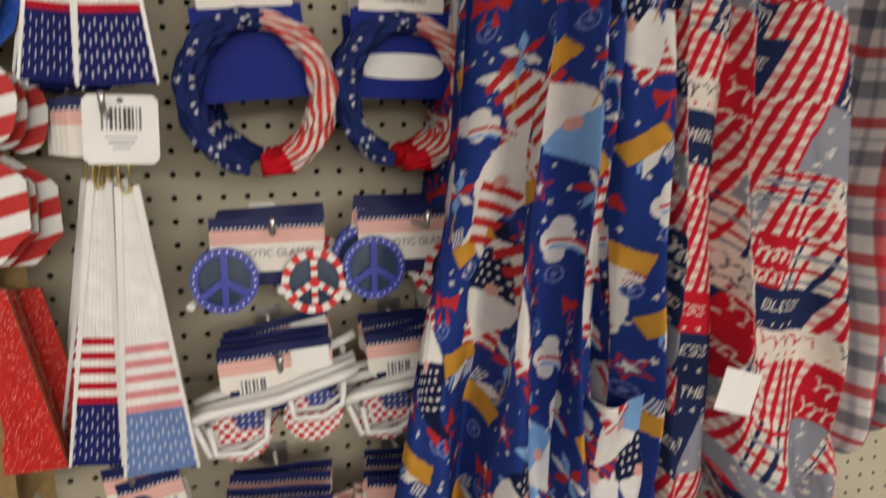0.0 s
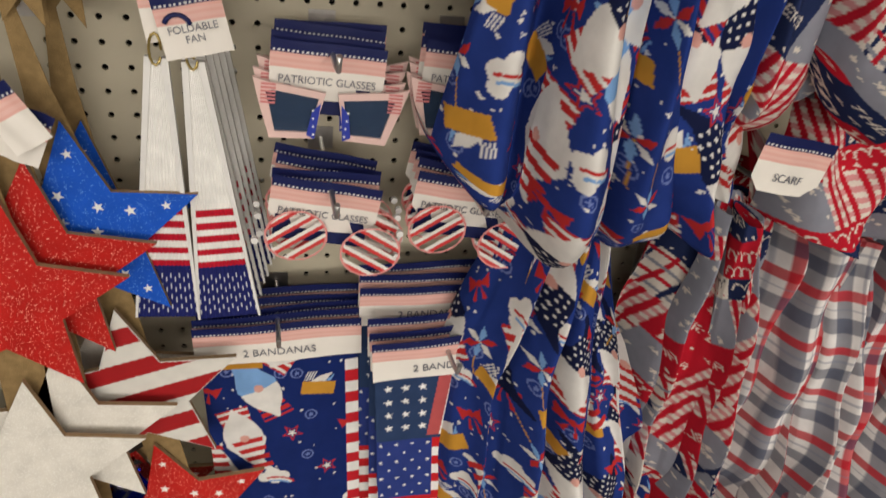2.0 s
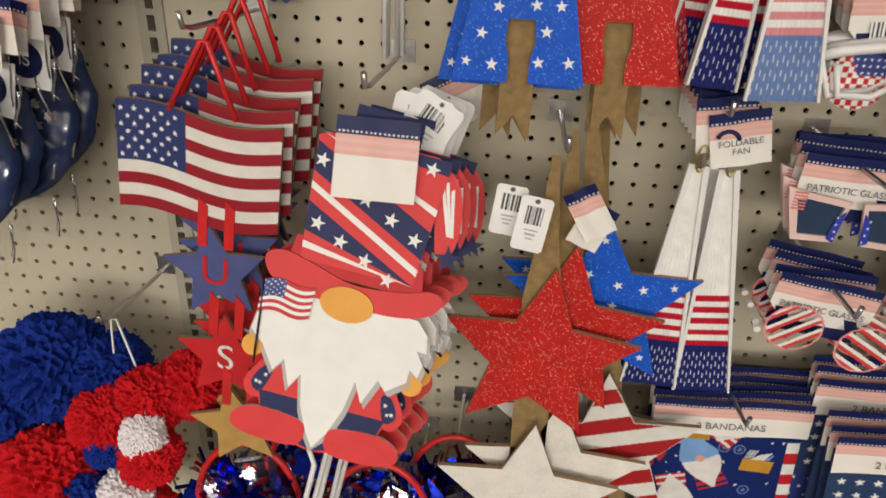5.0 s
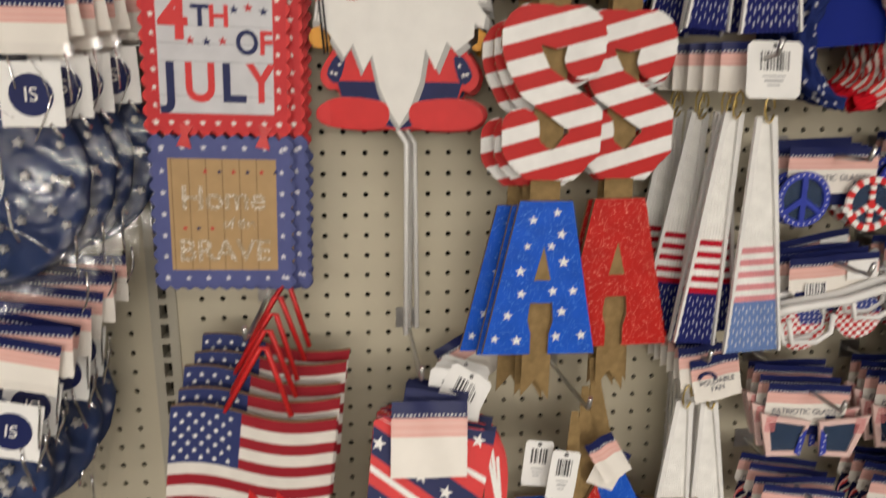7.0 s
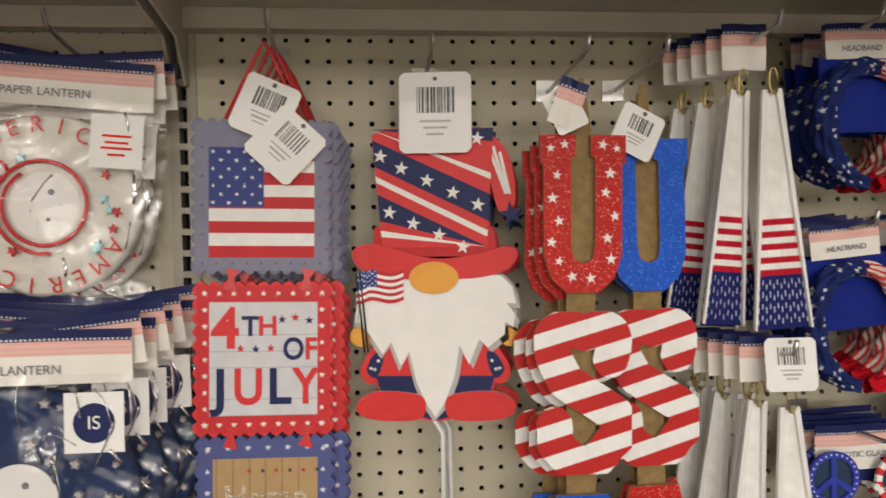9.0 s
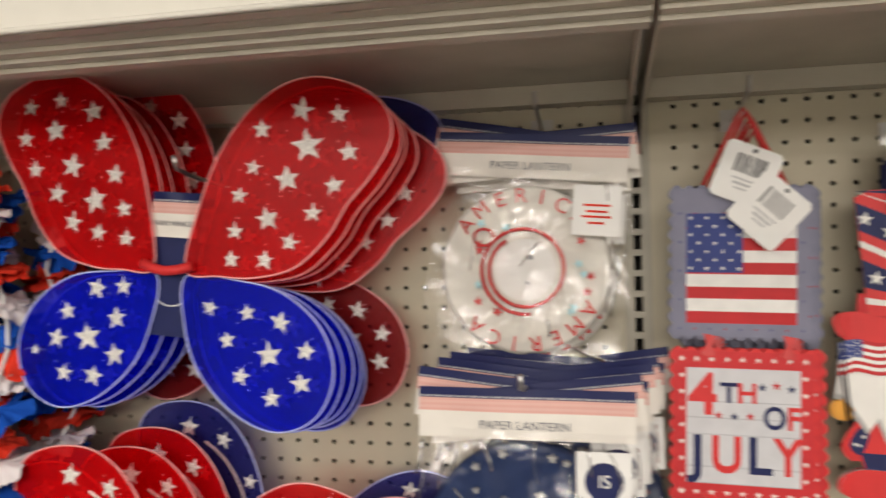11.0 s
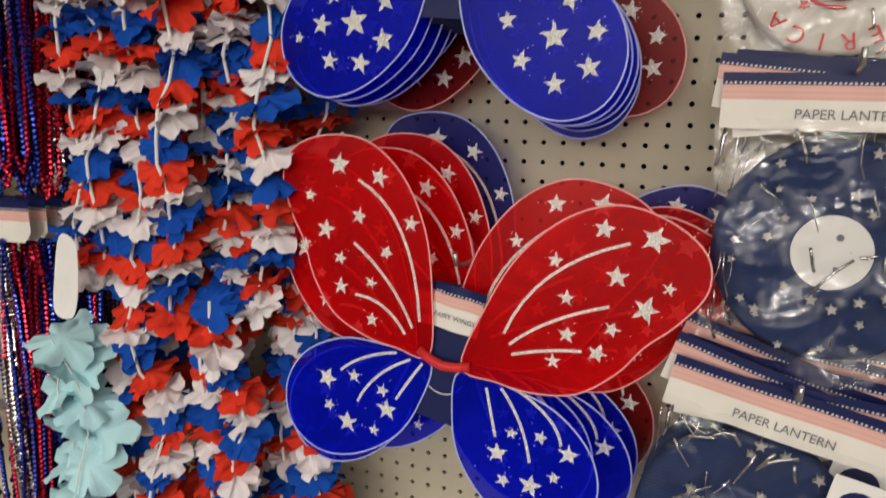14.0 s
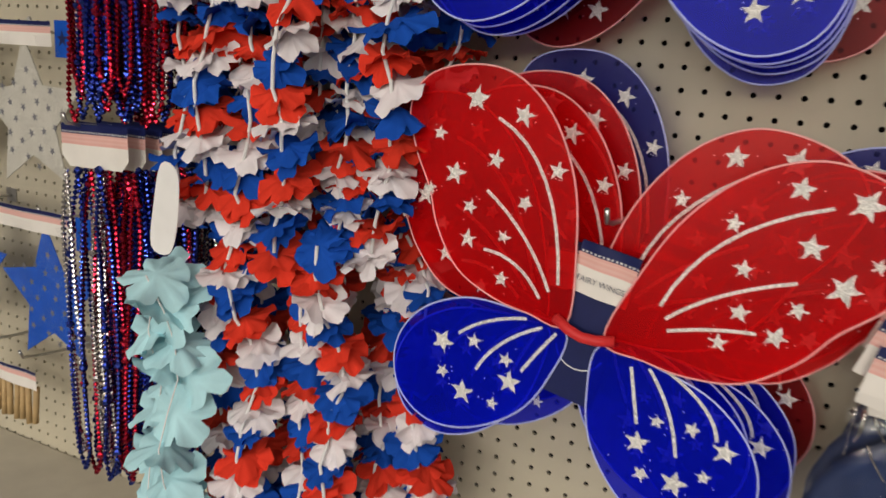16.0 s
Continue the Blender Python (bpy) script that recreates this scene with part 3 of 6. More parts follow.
def fairy_wings(at, burst, swap=False):
    ob = thing("fairy_wings", at, "sheer fairy wings, blue above and red below, at the back" if swap else "sheer red and blue fairy wings with silver glitter stars", "fairy wings", "fairy wings on the hooks")
    rnd = random.Random(4 + burst)
    for s in (-1, 1):
        for name, line, net, wire, stars, lines in (("upper_wing", UPPER, "red_net", "red_wire", ((LEFT_BURST_UP, LEFT_PLAIN_UP) if s < 0 else (BURST_UP, PLAIN_UP))[not burst], LEFT_UP_LINES if s < 0 else BURST_UP_LINES),
                                                    ("lower_wing", LOWER, "blue_net", "blue_wire", ((LEFT_BURST_LOW, LEFT_PLAIN_LOW) if s < 0 else (BURST_LOW, PLAIN_LOW))[not burst], LEFT_LOW_LINES if s < 0 else BURST_LOW_LINES)):
            if swap:
                net, wire = {"red_net": "thin_blue_net", "blue_net": "thin_red_net"}[net], {"red_wire": "blue_wire", "blue_wire": "red_wire"}[wire]
            bm = bmesh.new()
            plate(bm, [(s * x, z) for x, z in line], 0.0, 0.0008)
            swing = pose(0, -0.004 if name == "upper_wing" else 0.0, 0, 0, 0, s * (2 if name == "upper_wing" else 2))
            w = part(name, bm, net, ob, at=swing)
            bm = bmesh.new()
            tube(bm, [(s * x, -0.0004, z) for x, z in line], 0.0011, 6, True)
            part("wire_edge", bm, wire, w)
            bm = bmesh.new()
            for x, z, r in stars:
                r *= 0.00125
                x, z = x + rnd.uniform(-0.003, 0.003), z + rnd.uniform(-0.003, 0.003)
                pts = star(s * x, z, r, rnd.uniform(-14, 14), 0.42)
                pts = [(a + (c - a) * q / 3, b + (d - b) * q / 3) for (a, b), (c, d) in zip(pts, pts[1:] + pts[:1]) for q in range(3)]
                one = bmesh.new()
                plate(one, [(a + rnd.uniform(-1, 1) * 0.001, b + rnd.uniform(-1, 1) * 0.001) for a, b in pts], 0.0007, 0.0016)
                part("glitter_star", one, "silver_glitter", w)
                for k in range(5):
                    a, b = s * x + rnd.gauss(0, 0.8) * r, z + rnd.gauss(0, 0.8) * r
                    plate(bm, disc(a, b, 0.0006, n=5), 0.0007, 0.0012)
            if burst:
                for l in lines:
                    p = arc(l)
                    for (xa, za), (xb, zb) in zip(p, p[1:]):
                        d = math.hypot(xb - xa, zb - za)
                        nx, nz = -(zb - za) / d * 0.0016, (xb - xa) / d * 0.0016
                        plate(bm, [(s * (xa + nx), za + nz), (s * (xb + nx), zb + nz), (s * (xb - nx), zb - nz), (s * (xa - nx), za - nz)], 0.0007, 0.0014)
            tagged(part("stray_glitter", bm, "silver_glitter", w), kind="stuff")
    bm = bmesh.new()
    tube(bm, [(-0.03, -0.008, 0.004), (-0.014, -0.012, -0.001), (0, -0.013, -0.003), (0.014, -0.012, -0.001), (0.03, -0.008, 0.004)], 0.0055, 8)
    part("tie_band", bm, "bright_red", ob, "gathered red ribbon")
    bm = bmesh.new()
    plate(bm, box2(-0.029, -0.075, 0.029, 0.084), -0.003, -0.002)
    part("backing_card", bm, "navy", ob)
    header_card(ob, 0.058, 0.05, "FAIRY WINGS", 0, 0.084, 0.003 - 0.002, size=0.0078, tz=0.3)
    bm = bmesh.new()
    tube(bm, [(0.024 * math.cos(a), 0.003, -0.02 - 0.022 * math.sin(a)) for a in np.linspace(0.2, 2.94, 9)], 0.0012, 6)
    part("elastic_loop", bm, "straw", ob)
    return ob


def stack(make, x, y, z, turn, count, step, dx=0.0, dz=0.0, jit=2.0, seed=1, askew=(), tip=0.0):
    """The front one at (x, y, z), the rest behind it on the same hook."""
    rnd = random.Random(seed)
    first = make(pose(x, y, z, tip, turn, 0))
    for k, (ax, az, at) in enumerate(askew, 1):
        copy_thing(first, pose(x + ax, y + step * k, z + az, 0, turn + at, 0))
    for k in range(1, 0 if askew else count):
        copy_thing(first, pose(x + dx * k + rnd.uniform(-0.003, 0.003), y + step * k, z + dz * k + rnd.uniform(-0.003, 0.003), tip, turn + rnd.uniform(-jit, jit), rnd.uniform(-1, 1)))
    return first


stack(lambda m: fairy_wings(m, False), -0.706, -0.205, 1.591, 4.5, 6, 0.026, askew=((0.002, -0.004, 0.4), (0.003, -0.007, -0.6), (0.006, -0.009, 0.8), (0.018, -0.004, 8)))
fairy_wings(pose(-0.668, -0.07, 1.588, 0, 0.5, 0), False, True)
stack(lambda m: fairy_wings(m, True), -0.695, -0.212, 1.152, 11, 5, 0.034, askew=((-0.03, -0.006, -9), (0.028, -0.016, 0), (0.034, -0.004, 2)))
fairy_wings(pose(-0.645, -0.07, 1.172, 0, 14, 0), True, True)
hook(-0.703, 1.69, 0.2), hook(-0.69, 1.245, 0.2)


# ---- paper lanterns ----
def lantern_disc(bm, R, ridges, mi=0):
    prof = [(0.032, 0.0)] + [(0.032 + (R - 0.032) * (k + 0.5) / ridges, 0.0085 if k % 2 else 0.002) for k in range(ridges)] + [(R, 0.0), (R, -0.012)]
    n, rows = 44, []
    for r, d in prof:
        rows.append([bm.verts.new((r * math.cos(2 * math.pi * k / n), -d - 0.004 * math.sin(k * 1.7 + r * 90) * (r > 0.05), r * math.sin(2 * math.pi * k / n))) for k in range(n)])
    for a, b in zip(rows, rows[1:]):
        for k in range(n):
            f = bm.faces.new((a[k], a[(k + 1) % n], b[(k + 1) % n], b[k]))
            f.smooth, f.material_index = True, mi


def lantern_pack(at, navy, seed=0, flat=0.0):
    ob = thing("paper_lantern_pack", at, "folded navy paper lantern with white stars in a clear bag" if navy else "folded white paper lantern with red lettering in a clear bag", "paper lantern", "paper lantern packs on the hooks")
    rnd = random.Random(seed)
    R, cz = (0.108, -0.166) if navy else (0.1, -0.158)
    bm = bmesh.new()
    lantern_disc(bm, R, 17)
    lan = part("lantern", bm, "lan_navy" if navy else "lan_white", ob, at=pose(0, 0.004, cz))
    bm = bmesh.new()
    plate(bm, disc(0, 0, 0.036 if navy else 0.04, n=32), 0.002, 0.006)
    part("centre_ring", bm, "white_card", lan, "white cardboard ring")
    bm = bmesh.new()
    for a, r in ((1.2, 0.014), (5.0, 0.009), (0.1, 0.003), (3.6, 0.003)):
        plate(bm, disc(0.016 * math.cos(a), 0.016 * math.sin(a), r * 0.25, n=10), 0.006, 0.0064)
    part("ring_holes", bm, "grey_ink", lan)
    if navy:
        # white stars, dimmed by using the shaded copy of the white
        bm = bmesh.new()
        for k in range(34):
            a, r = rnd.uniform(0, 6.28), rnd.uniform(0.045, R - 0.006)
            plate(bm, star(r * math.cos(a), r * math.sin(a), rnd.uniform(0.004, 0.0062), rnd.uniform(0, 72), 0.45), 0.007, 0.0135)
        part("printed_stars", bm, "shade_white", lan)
    else:
        for base in (0.35, 3.6):
            for k, ch in enumerate("AMERICA"):
                a = base + 2.2 - k * 0.29
                lettering(ch, 0.025, (R - 0.014) * math.cos(a), (R - 0.014) * math.sin(a), 0.0138, "bright_red", lan, turn=90 - math.degrees(a))
        for name, key, lo in (("red_star_print", "bright_red", 0), ("blue_star_print", "petal_cyan", 3)):
            bm = bmesh.new()
            for k in range(7):
                a, r = rnd.uniform(0, 6.28), rnd.uniform(0.05, 0.078)
                plate(bm, star(r * math.cos(a), r * math.sin(a), 0.006, rnd.uniform(0, 72)), 0.007, 0.0138)
            part(name, bm, key, lan)
        bm = bmesh.new()
        tube(bm, [((0.04 + 0.0014 * a) * math.cos(a + 2.2), -0.0125, (0.04 + 0.0014 * a) * math.sin(a + 2.2)) for a in np.linspace(0, 9.0, 40)], 0.0022, 6)
        tube(bm, [(-0.05 + 0.012 * math.cos(a), -0.012, 0.035 + 0.01 * math.sin(a)) for a in np.linspace(0, 5.5, 12)], 0.0018, 6)
        part("red_loop", bm, "bright_red", lan, "coiled red hanging cord")
    # the clear bag, creased
    w, h = 0.226, 0.25
    p = Print(w, h, (1, 1, 1), 0.0036)
    ph = rnd.uniform(0, 6)
    lines = []
    for k in range(34):
        cu, cv, a, l = rnd.uniform(0, w), rnd.uniform(0, h) ** 1.0, rnd.choice((1.57, 1.3, 1.9, 0.8, 2.4, 0.2)) + rnd.uniform(-0.25, 0.25), rnd.uniform(0.015, 0.05)
        lines.append((cu, cv, math.cos(a), math.sin(a), l, rnd.uniform(-0.004, 0.004) * (1 if navy else 0.6)))

    def crease(u, v):
        y = 0 * u
        for cu, cv, ca, sa, l, amp in lines:
            along, off = (u - cu) * ca + (v - cv) * sa, (u - cu) * -sa + (v - cv) * ca
            y = y + amp * np.exp(-np.abs(off) / 0.006) * np.exp(-(along / l) ** 2)
        return y

    sheet("clear_bag", p, "film", ob, bend=lambda u, v: ((u - w / 2) * (1 + 0.02 * np.sin(v * 60 + ph)), -0.02 + crease(u, v) + 0.003 * np.sin(u * 50 + v * 30 + ph) + 0.002 * np.sin(u * 31 - v * 75) + 0.06 * ((u - w / 2) ** 2) * 8, v - h - 0.042), label="crinkled clear plastic bag")
    bm = bmesh.new()
    for k in range(34 if navy else 9):
        fx, fz, a = rnd.uniform(-w / 2 + 0.008, w / 2 - 0.008), -0.05 - 0.22 * rnd.random() ** 1.5, rnd.choice((1.4, 1.57, 1.8, 0.6, 2.5, 0.1, 1.1)) + rnd.uniform(-0.3, 0.3)
        if k % 4 == 0:
            fx, a = rnd.choice((-1, 1)) * (w / 2 - rnd.uniform(0.002, 0.016)), 1.57 + rnd.uniform(-0.15, 0.15)
        line, reach = [], rnd.uniform(0.012, 0.05)
        for j in range(4):
            line.append((max(-w / 2, min(w / 2, fx)), -0.027 - rnd.uniform(0, 0.003), max(-0.29, min(-0.045, fz))))
            fx, fz, a = fx + reach / 3 * math.cos(a), fz - reach / 3 * math.sin(a), a + rnd.uniform(-0.3, 0.3)
        tube(bm, line, rnd.choice((0.0006, 0.001, 0.0016)), 6)
    tagged(part("bag_fold", bm, "film_fold", ob, "glossy folds of the clear bag"), kind="stuff")
    for k, (dx, dt) in enumerate(((0.0, 0.0), (0.006, -7), (-0.004, 6))):
        header_card(ob, 0.222, 0.052, "PAPER LANTERN" if k == 0 else "", dx, 0.004 * k, 0.014 - 0.007 * k, dt, 0.0125, tz=0.27)
    bm = bmesh.new()
    plate(bm, box2(0.052, -0.115, 0.106, -0.058), 0.026, 0.027)
    lab = part("label_card", bm, "white_card", ob)
    bm = bmesh.new()
    if navy:
        plate(bm, disc(0.079, -0.087, 0.019, n=20), 0.027, 0.0276)
        part("label_badge", bm, "navy", lab)
    else:
        for k, (q, l) in enumerate(((0.0, 0.03), (0.007, 0.024), (0.013, 0.032), (0.02, 0.018))):
            plate(bm, box2(0.079 - l / 2, -0.082 - q, 0.079 + l / 2, -0.0795 - q), 0.027, 0.0275)
        part("label_print", bm, "petal_red", lab)
    lettering("IS" if navy else "", 0.018, 0.079, -0.087, 0.0282, "white", lab) if navy else None
    return ob


stack(lambda m: lantern_pack(m, False, 2), -0.318, -0.068, 1.742, 4.5, 2, 0.03, 0.006, -0.006, 3, 4)
stack(lambda m: lantern_pack(m, True, 5), -0.322, -0.165, 1.462, 0.5, 4, 0.034, 0.012, 0.004, 4, 6)
stack(lambda m: lantern_pack(m, True, 9), -0.345, -0.196, 1.168, 12, 4, 0.036, 0.008, 0.012, 4, 7)
hook(-0.312, 1.76, 0.1), hook(-0.322, 1.455, 0.21), hook(-0.345, 1.16, 0.24)


# ---- flower leis ----
def flower(seed, R=0.034):
    """A ruffled cloth blossom of five lobes, pierced in the middle."""
    rnd = random.Random(seed)
    n, ph, q = 40, rnd.uniform(0, 6.28), rnd.uniform(0, 6.28)
    lobes = [(rnd.uniform(0.85, 1.1), rnd.uniform(-0.25, 0.25)) for _ in range(5)]
    me = bpy.data.meshes.new("blossom")
    co, fa = [(0, 0, 0.002)], []
    for i, r in enumerate((0.35, 0.7, 1.0)):
        for k in range(n):
            a = 2 * math.pi * k / n
            size, lift = lobes[k * 5 // n]
            cup = abs(math.sin(2.5 * a))
            rr = R * r * (1 - r * 0.42 * (1 - cup ** 0.45)) * (1 + (size - 1) * r * cup)
            z = R * r * r * (0.16 * math.sin(2 * a + q) + 0.07 * math.sin(5 * a + ph) + lift * cup + 0.09 * math.sin(11 * a + q) * r) - 0.008 * r
            co.append((rr * math.cos(a + ph), rr * math.sin(a + ph), z))
    for k in range(n):
        j = (k + 1) % n
        fa.append((0, 1 + k, 1 + j))
        for i in range(2):
            fa.append((1 + i * n + k, 1 + (i + 1) * n + k, 1 + (i + 1) * n + j, 1 + i * n + j))
    me.from_pydata(co, [], fa)
    me.polygons.foreach_set("use_smooth", [True] * len(me.polygons))
    return me


BLOSSOM = {}
for key in ("petal_red", "petal_blue", "petal_white", "petal_cyan"):
    BLOSSOM[key] = []
    for k in range(6):
        me = flower(k * 7 + len(key), 0.034)
        me.materials.append(M[key])
        BLOSSOM[key].append(me)


def lei(x, y, z, length, spread, colours, seed, label):
    """A loop of cloth blossoms spaced by white straws, hung from a hook."""
    rnd = random.Random(seed)
    ob = thing("flower_lei", pose(x, y, z), label, "lei", "flower leis on the hooks")
    bm = bmesh.new()
    for s in (-1, 1):
        pts, t, k = [], 0.0, 0
        pale_one = colours[0] == "petal_cyan"
        shift = rnd.choice((0, 0, 0, 1, 2))
        while t < length:
            f = t / length
            px = s * spread * min(1, 0.25 + 2.2 * f) * (1 - 0.5 * max(0, f - 0.85) / 0.15) + 0.006 * math.sin(t * 31 + seed)
            p = Vector((px, 0.014 * math.sin(t * 23 + s + seed) - 0.01 * s, -t))
            pts.append(p)
            for j in range(1 if pale_one else 2):
                o = new("blossom", rnd.choice(BLOSSOM[colours[(k + shift) % len(colours)]]))
                o.parent = ob
                c = rnd.uniform(0.88, 1.12) * (1.3 if pale_one else 1.0)
                o.matrix_basis = Matrix.Translation(p + Vector((rnd.uniform(-0.01, 0.01), rnd.uniform(-0.008, 0.004), -0.005 * j))) @ pose(0, 0, 0, rnd.uniform(-5, 58) * (1.4 if pale_one else 1), rnd.uniform(-24, 24), 0) @ pose(0, 0, 0, 0, 0, rnd.uniform(0, 360)) @ Matrix.Diagonal((c, c, c, 1))
            k += 1
            t += rnd.uniform(0.036, 0.046) if pale_one else rnd.uniform(0.026, 0.034)
        tube(bm, [q + Vector((rnd.uniform(-0.006, 0.006), -0.012, 0)) for q in pts], 0.001 if pale_one else 0.0023, 6)
    part("straw_cord", bm, "straw", ob, "white straw spacers on a cord")
    return ob


RWB = ("petal_blue", "petal_red", "petal_white")
LEI = "red, white and blue cloth flower lei with straw spacers"
for k, (lx, ly) in enumerate(((-1.18, -0.21), (-1.06, -0.225), (-0.95, -0.19), (-1.13, -0.15), (-1.005, -0.165), (-1.19, -0.13), (-0.92, -0.11), (-1.08, -0.12))):
    lei(lx - 0.008, ly, 1.705 - 0.01 * (k % 3), 0.5 + 0.03 * (k % 2), 0.032, RWB, 20 + k, LEI)
for k, (lx, ly) in enumerate(((-1.13, -0.2), (-1.01, -0.19), (-1.17, -0.13), (-0.925, -0.13), (-1.07, -0.11), (-0.97, -0.09))):
    lei(lx - 0.002, ly, 1.2 - 0.012 * (k % 3), 0.53, 0.03, RWB, 40 + k, LEI)
pale = lei(-1.2, -0.25, 1.13, 0.42, 0.026, ("petal_cyan",), 61, "pale blue cloth flower lei with a paper tag")
bm = bmesh.new()
plate(bm, smooth([(-0.014, 0), (0.014, 0), (0.02, 0.03), (0.016, 0.07), (0.006, 0.1), (-0.018, 0.1), (-0.02, 0.05)], 4), 0.02, 0.021)
part("paper_tag", bm, "white_card", pale, "pale paper tag", at=pose(0.01, 0, 0.03, 0, 12, 0))
for k, (lx, ly, lz) in enumerate(((-1.04, -0.2, 1.735), (-1.16, -0.12, 1.73))):
    hdr = thing("lei_header", pose(lx, ly, lz), "navy and cream header card of the flower leis", "header card", "lei header cards")
    header_card(hdr, 0.12, 0.045, "FLOWER LEIS", 0, 0.022, 0, 0, 0.011)
    hook(lx, 1.745, 0.22)
hook(-1.05, 1.22, 0.22)


# ---- bead necklaces ----
def necklace(x, y, z, length, gap, key, seed):
    rnd = random.Random(seed)
    co, fa = [], []
    sway = rnd.uniform(0, 6)
    steps, s, t = [], -1, 0.0
    for s in (-1, 1):
        t, run = 0.0, []
        while t < length:
            r = 0.0062 if rnd.random() < 0.07 else 0.0038
            run.append((s, t, r))
            t += 2 * r
        steps += run if s < 0 else run[::-1]
    # one strand: down one side and up the other, pinched between the beads
    for s, t, r in steps:
        for dz, q in ((0.95, 0.3), (0.4, 1.0), (-0.4, 1.0), (-0.95, 0.3)):
            h = t - dz * r * (-s)
            f = min(1.0, max(0.0, h / length))
            cx = s * gap * min(1, f * 6) * (1 if f < 0.93 else max(0.1, (1 - f) / 0.07)) + 0.004 * math.sin(h * 11 + sway)
            n = len(co)
            co += [(cx + r * q * math.cos(k * 1.2566 + dz), 0.004 * math.sin(h * 9 + sway) + r * q * math.sin(k * 1.2566 + dz), -h) for k in range(5)]
            if n:
                fa += [(n - 5 + k, n - 5 + (k + 1) % 5, n + (k + 1) % 5, n + k) for k in range(5)]
    me = bpy.data.meshes.new("bead_necklace")
    me.from_pydata(co, [], fa)
    me.materials.append(M[key])
    ob = new("bead_necklace", me)
    ob.matrix_basis = pose(x, y, z)
    kind = {"bead_red": "shiny red", "bead_blue": "shiny blue", "bead_silver": "shiny silver"}[key]
    return tagged(ob, kind + " foil bead necklace hanging in a bunch", "bead necklace", "bead necklaces on the hooks")


rnd = random.Random(12)
for zt, ln in ((1.715, 0.41), (1.235, 0.46)):
    for k in range(72):
        necklace(-1.36 + rnd.uniform(-0.085, 0.085), -0.06 - 0.15 * (k % 18) / 18, zt - rnd.uniform(0, 0.02), ln - 0.01 + rnd.uniform(-0.03, 0.02), rnd.uniform(0.006, 0.014), rnd.choice(("bead_red", "bead_blue", "bead_silver", "bead_blue", "bead_red", "bead_red", "bead_blue")), 100 + k + int(zt * 100))
    for k in range(7):
        hd = thing("necklace_header", pose(-1.385 + 0.003 * k, -0.2 + 0.026 * k, zt + 0.045, 0, 1.5 * (k % 3 - 1), 0), "navy and cream header card over the bead necklaces", "header card", "necklace header cards")
        header_card(hd, 0.13, 0.058, "", 0, 0.006, 0, 0, cut=0.014)
    hook(-1.41, zt + 0.04, 0.22)


# ---- bagged stars in the far bay ----
def star_pack(x, y, z, key, label):
    ob = thing("star_cutout_pack", pose(x, y, z), label, "star decoration", "bagged star cutouts")
    w = 0.215
    bm = bmesh.new()
    plate(bm, star(0.0, -0.142, 0.122, 4, 0.48), 0.0, 0.0015)
    st = part("glitter_star", bm, key, ob)
    bm = bmesh.new()
    r = random.Random(3)
    for k in range(24):
        a, d = 2.4 * k, 0.078 * math.sqrt((k + 0.5) / 24)
        plate(bm, star(d * math.cos(a), -0.142 + d * math.sin(a), 0.0068, r.uniform(0, 72)), 0.0015, 0.002)
    part("punched_stars", bm, "grey_ink", st)
    header_card(ob, 0.19, 0.036, "", -0.03, 0.0, 0.008)
    bm = bmesh.new()
    plate(bm, box2(0.075, -0.05, 0.108, 0.002), 0.009, 0.0098)
    sq = part("blue_label", bm, "petal_blue", ob)
    bm = bmesh.new()
    plate(bm, star(0.0915, -0.024, 0.012), 0.0098, 0.0104)
    part("label_star", bm, "navy", sq)
    p = Print(w, 0.23, (1, 1, 1), 0.008)
    sheet("clear_bag", p, "film", ob, bend=lambda u, v: (u - w / 2, -0.008 + 0.004 * np.sin(u * 60 + v * 33), v - 0.25), label="clear plastic bag")
    return ob


for bx, by in ((-1.61, -0.13), (-1.86, -0.11)):
    star_pack(bx, by, 1.42, "bag_silver", "pale glitter star cutout in a clear bag")
    star_pack(bx + 0.03, by, 1.135, "blue_glitter", "blue glitter star cutout in a clear bag")
    hook(bx, 1.4, 0.12), hook(bx, 1.11, 0.12)
for k in range(2):
    sk = thing("skewer_pack", pose(-1.66 - 0.13 * k, -0.14, 0.845), "bundle of bamboo skewers in a clear pack", "skewers", "skewer packs")
    header_card(sk, 0.12, 0.032, "", 0, 0.02, 0.01)
    for j in range(7):
        bm = bmesh.new()
        tube(bm, [(-0.05 + 0.016 * j, -0.002 * (j % 3), -0.012), (-0.052 + 0.016 * j, -0.004, -0.075 - 0.004 * (j % 2))], 0.005, 7)
        part("skewer", bm, "skewer", sk)
    hook(-1.66 - 0.13 * k, 0.86, 0.13)

# stock on the top shelf, only its foot in view
for k, (bx, bw, key) in enumerate(((-1.15, 0.3, "foil_blue"), (-0.82, 0.26, "navy"), (-0.5, 0.3, "foil_blue"))):
    bm = bmesh.new()
    block(bm, bx, -0.37, TOP + 0.031, bx + bw, -0.05, TOP + 0.22)
    bmesh.ops.bevel(bm, geom=bm.edges[:], offset=0.006, segments=2, affect="EDGES")
    tagged(part("stock_box", bm, key), "blue and violet box on the top shelf", "box", "boxes on the top shelf")


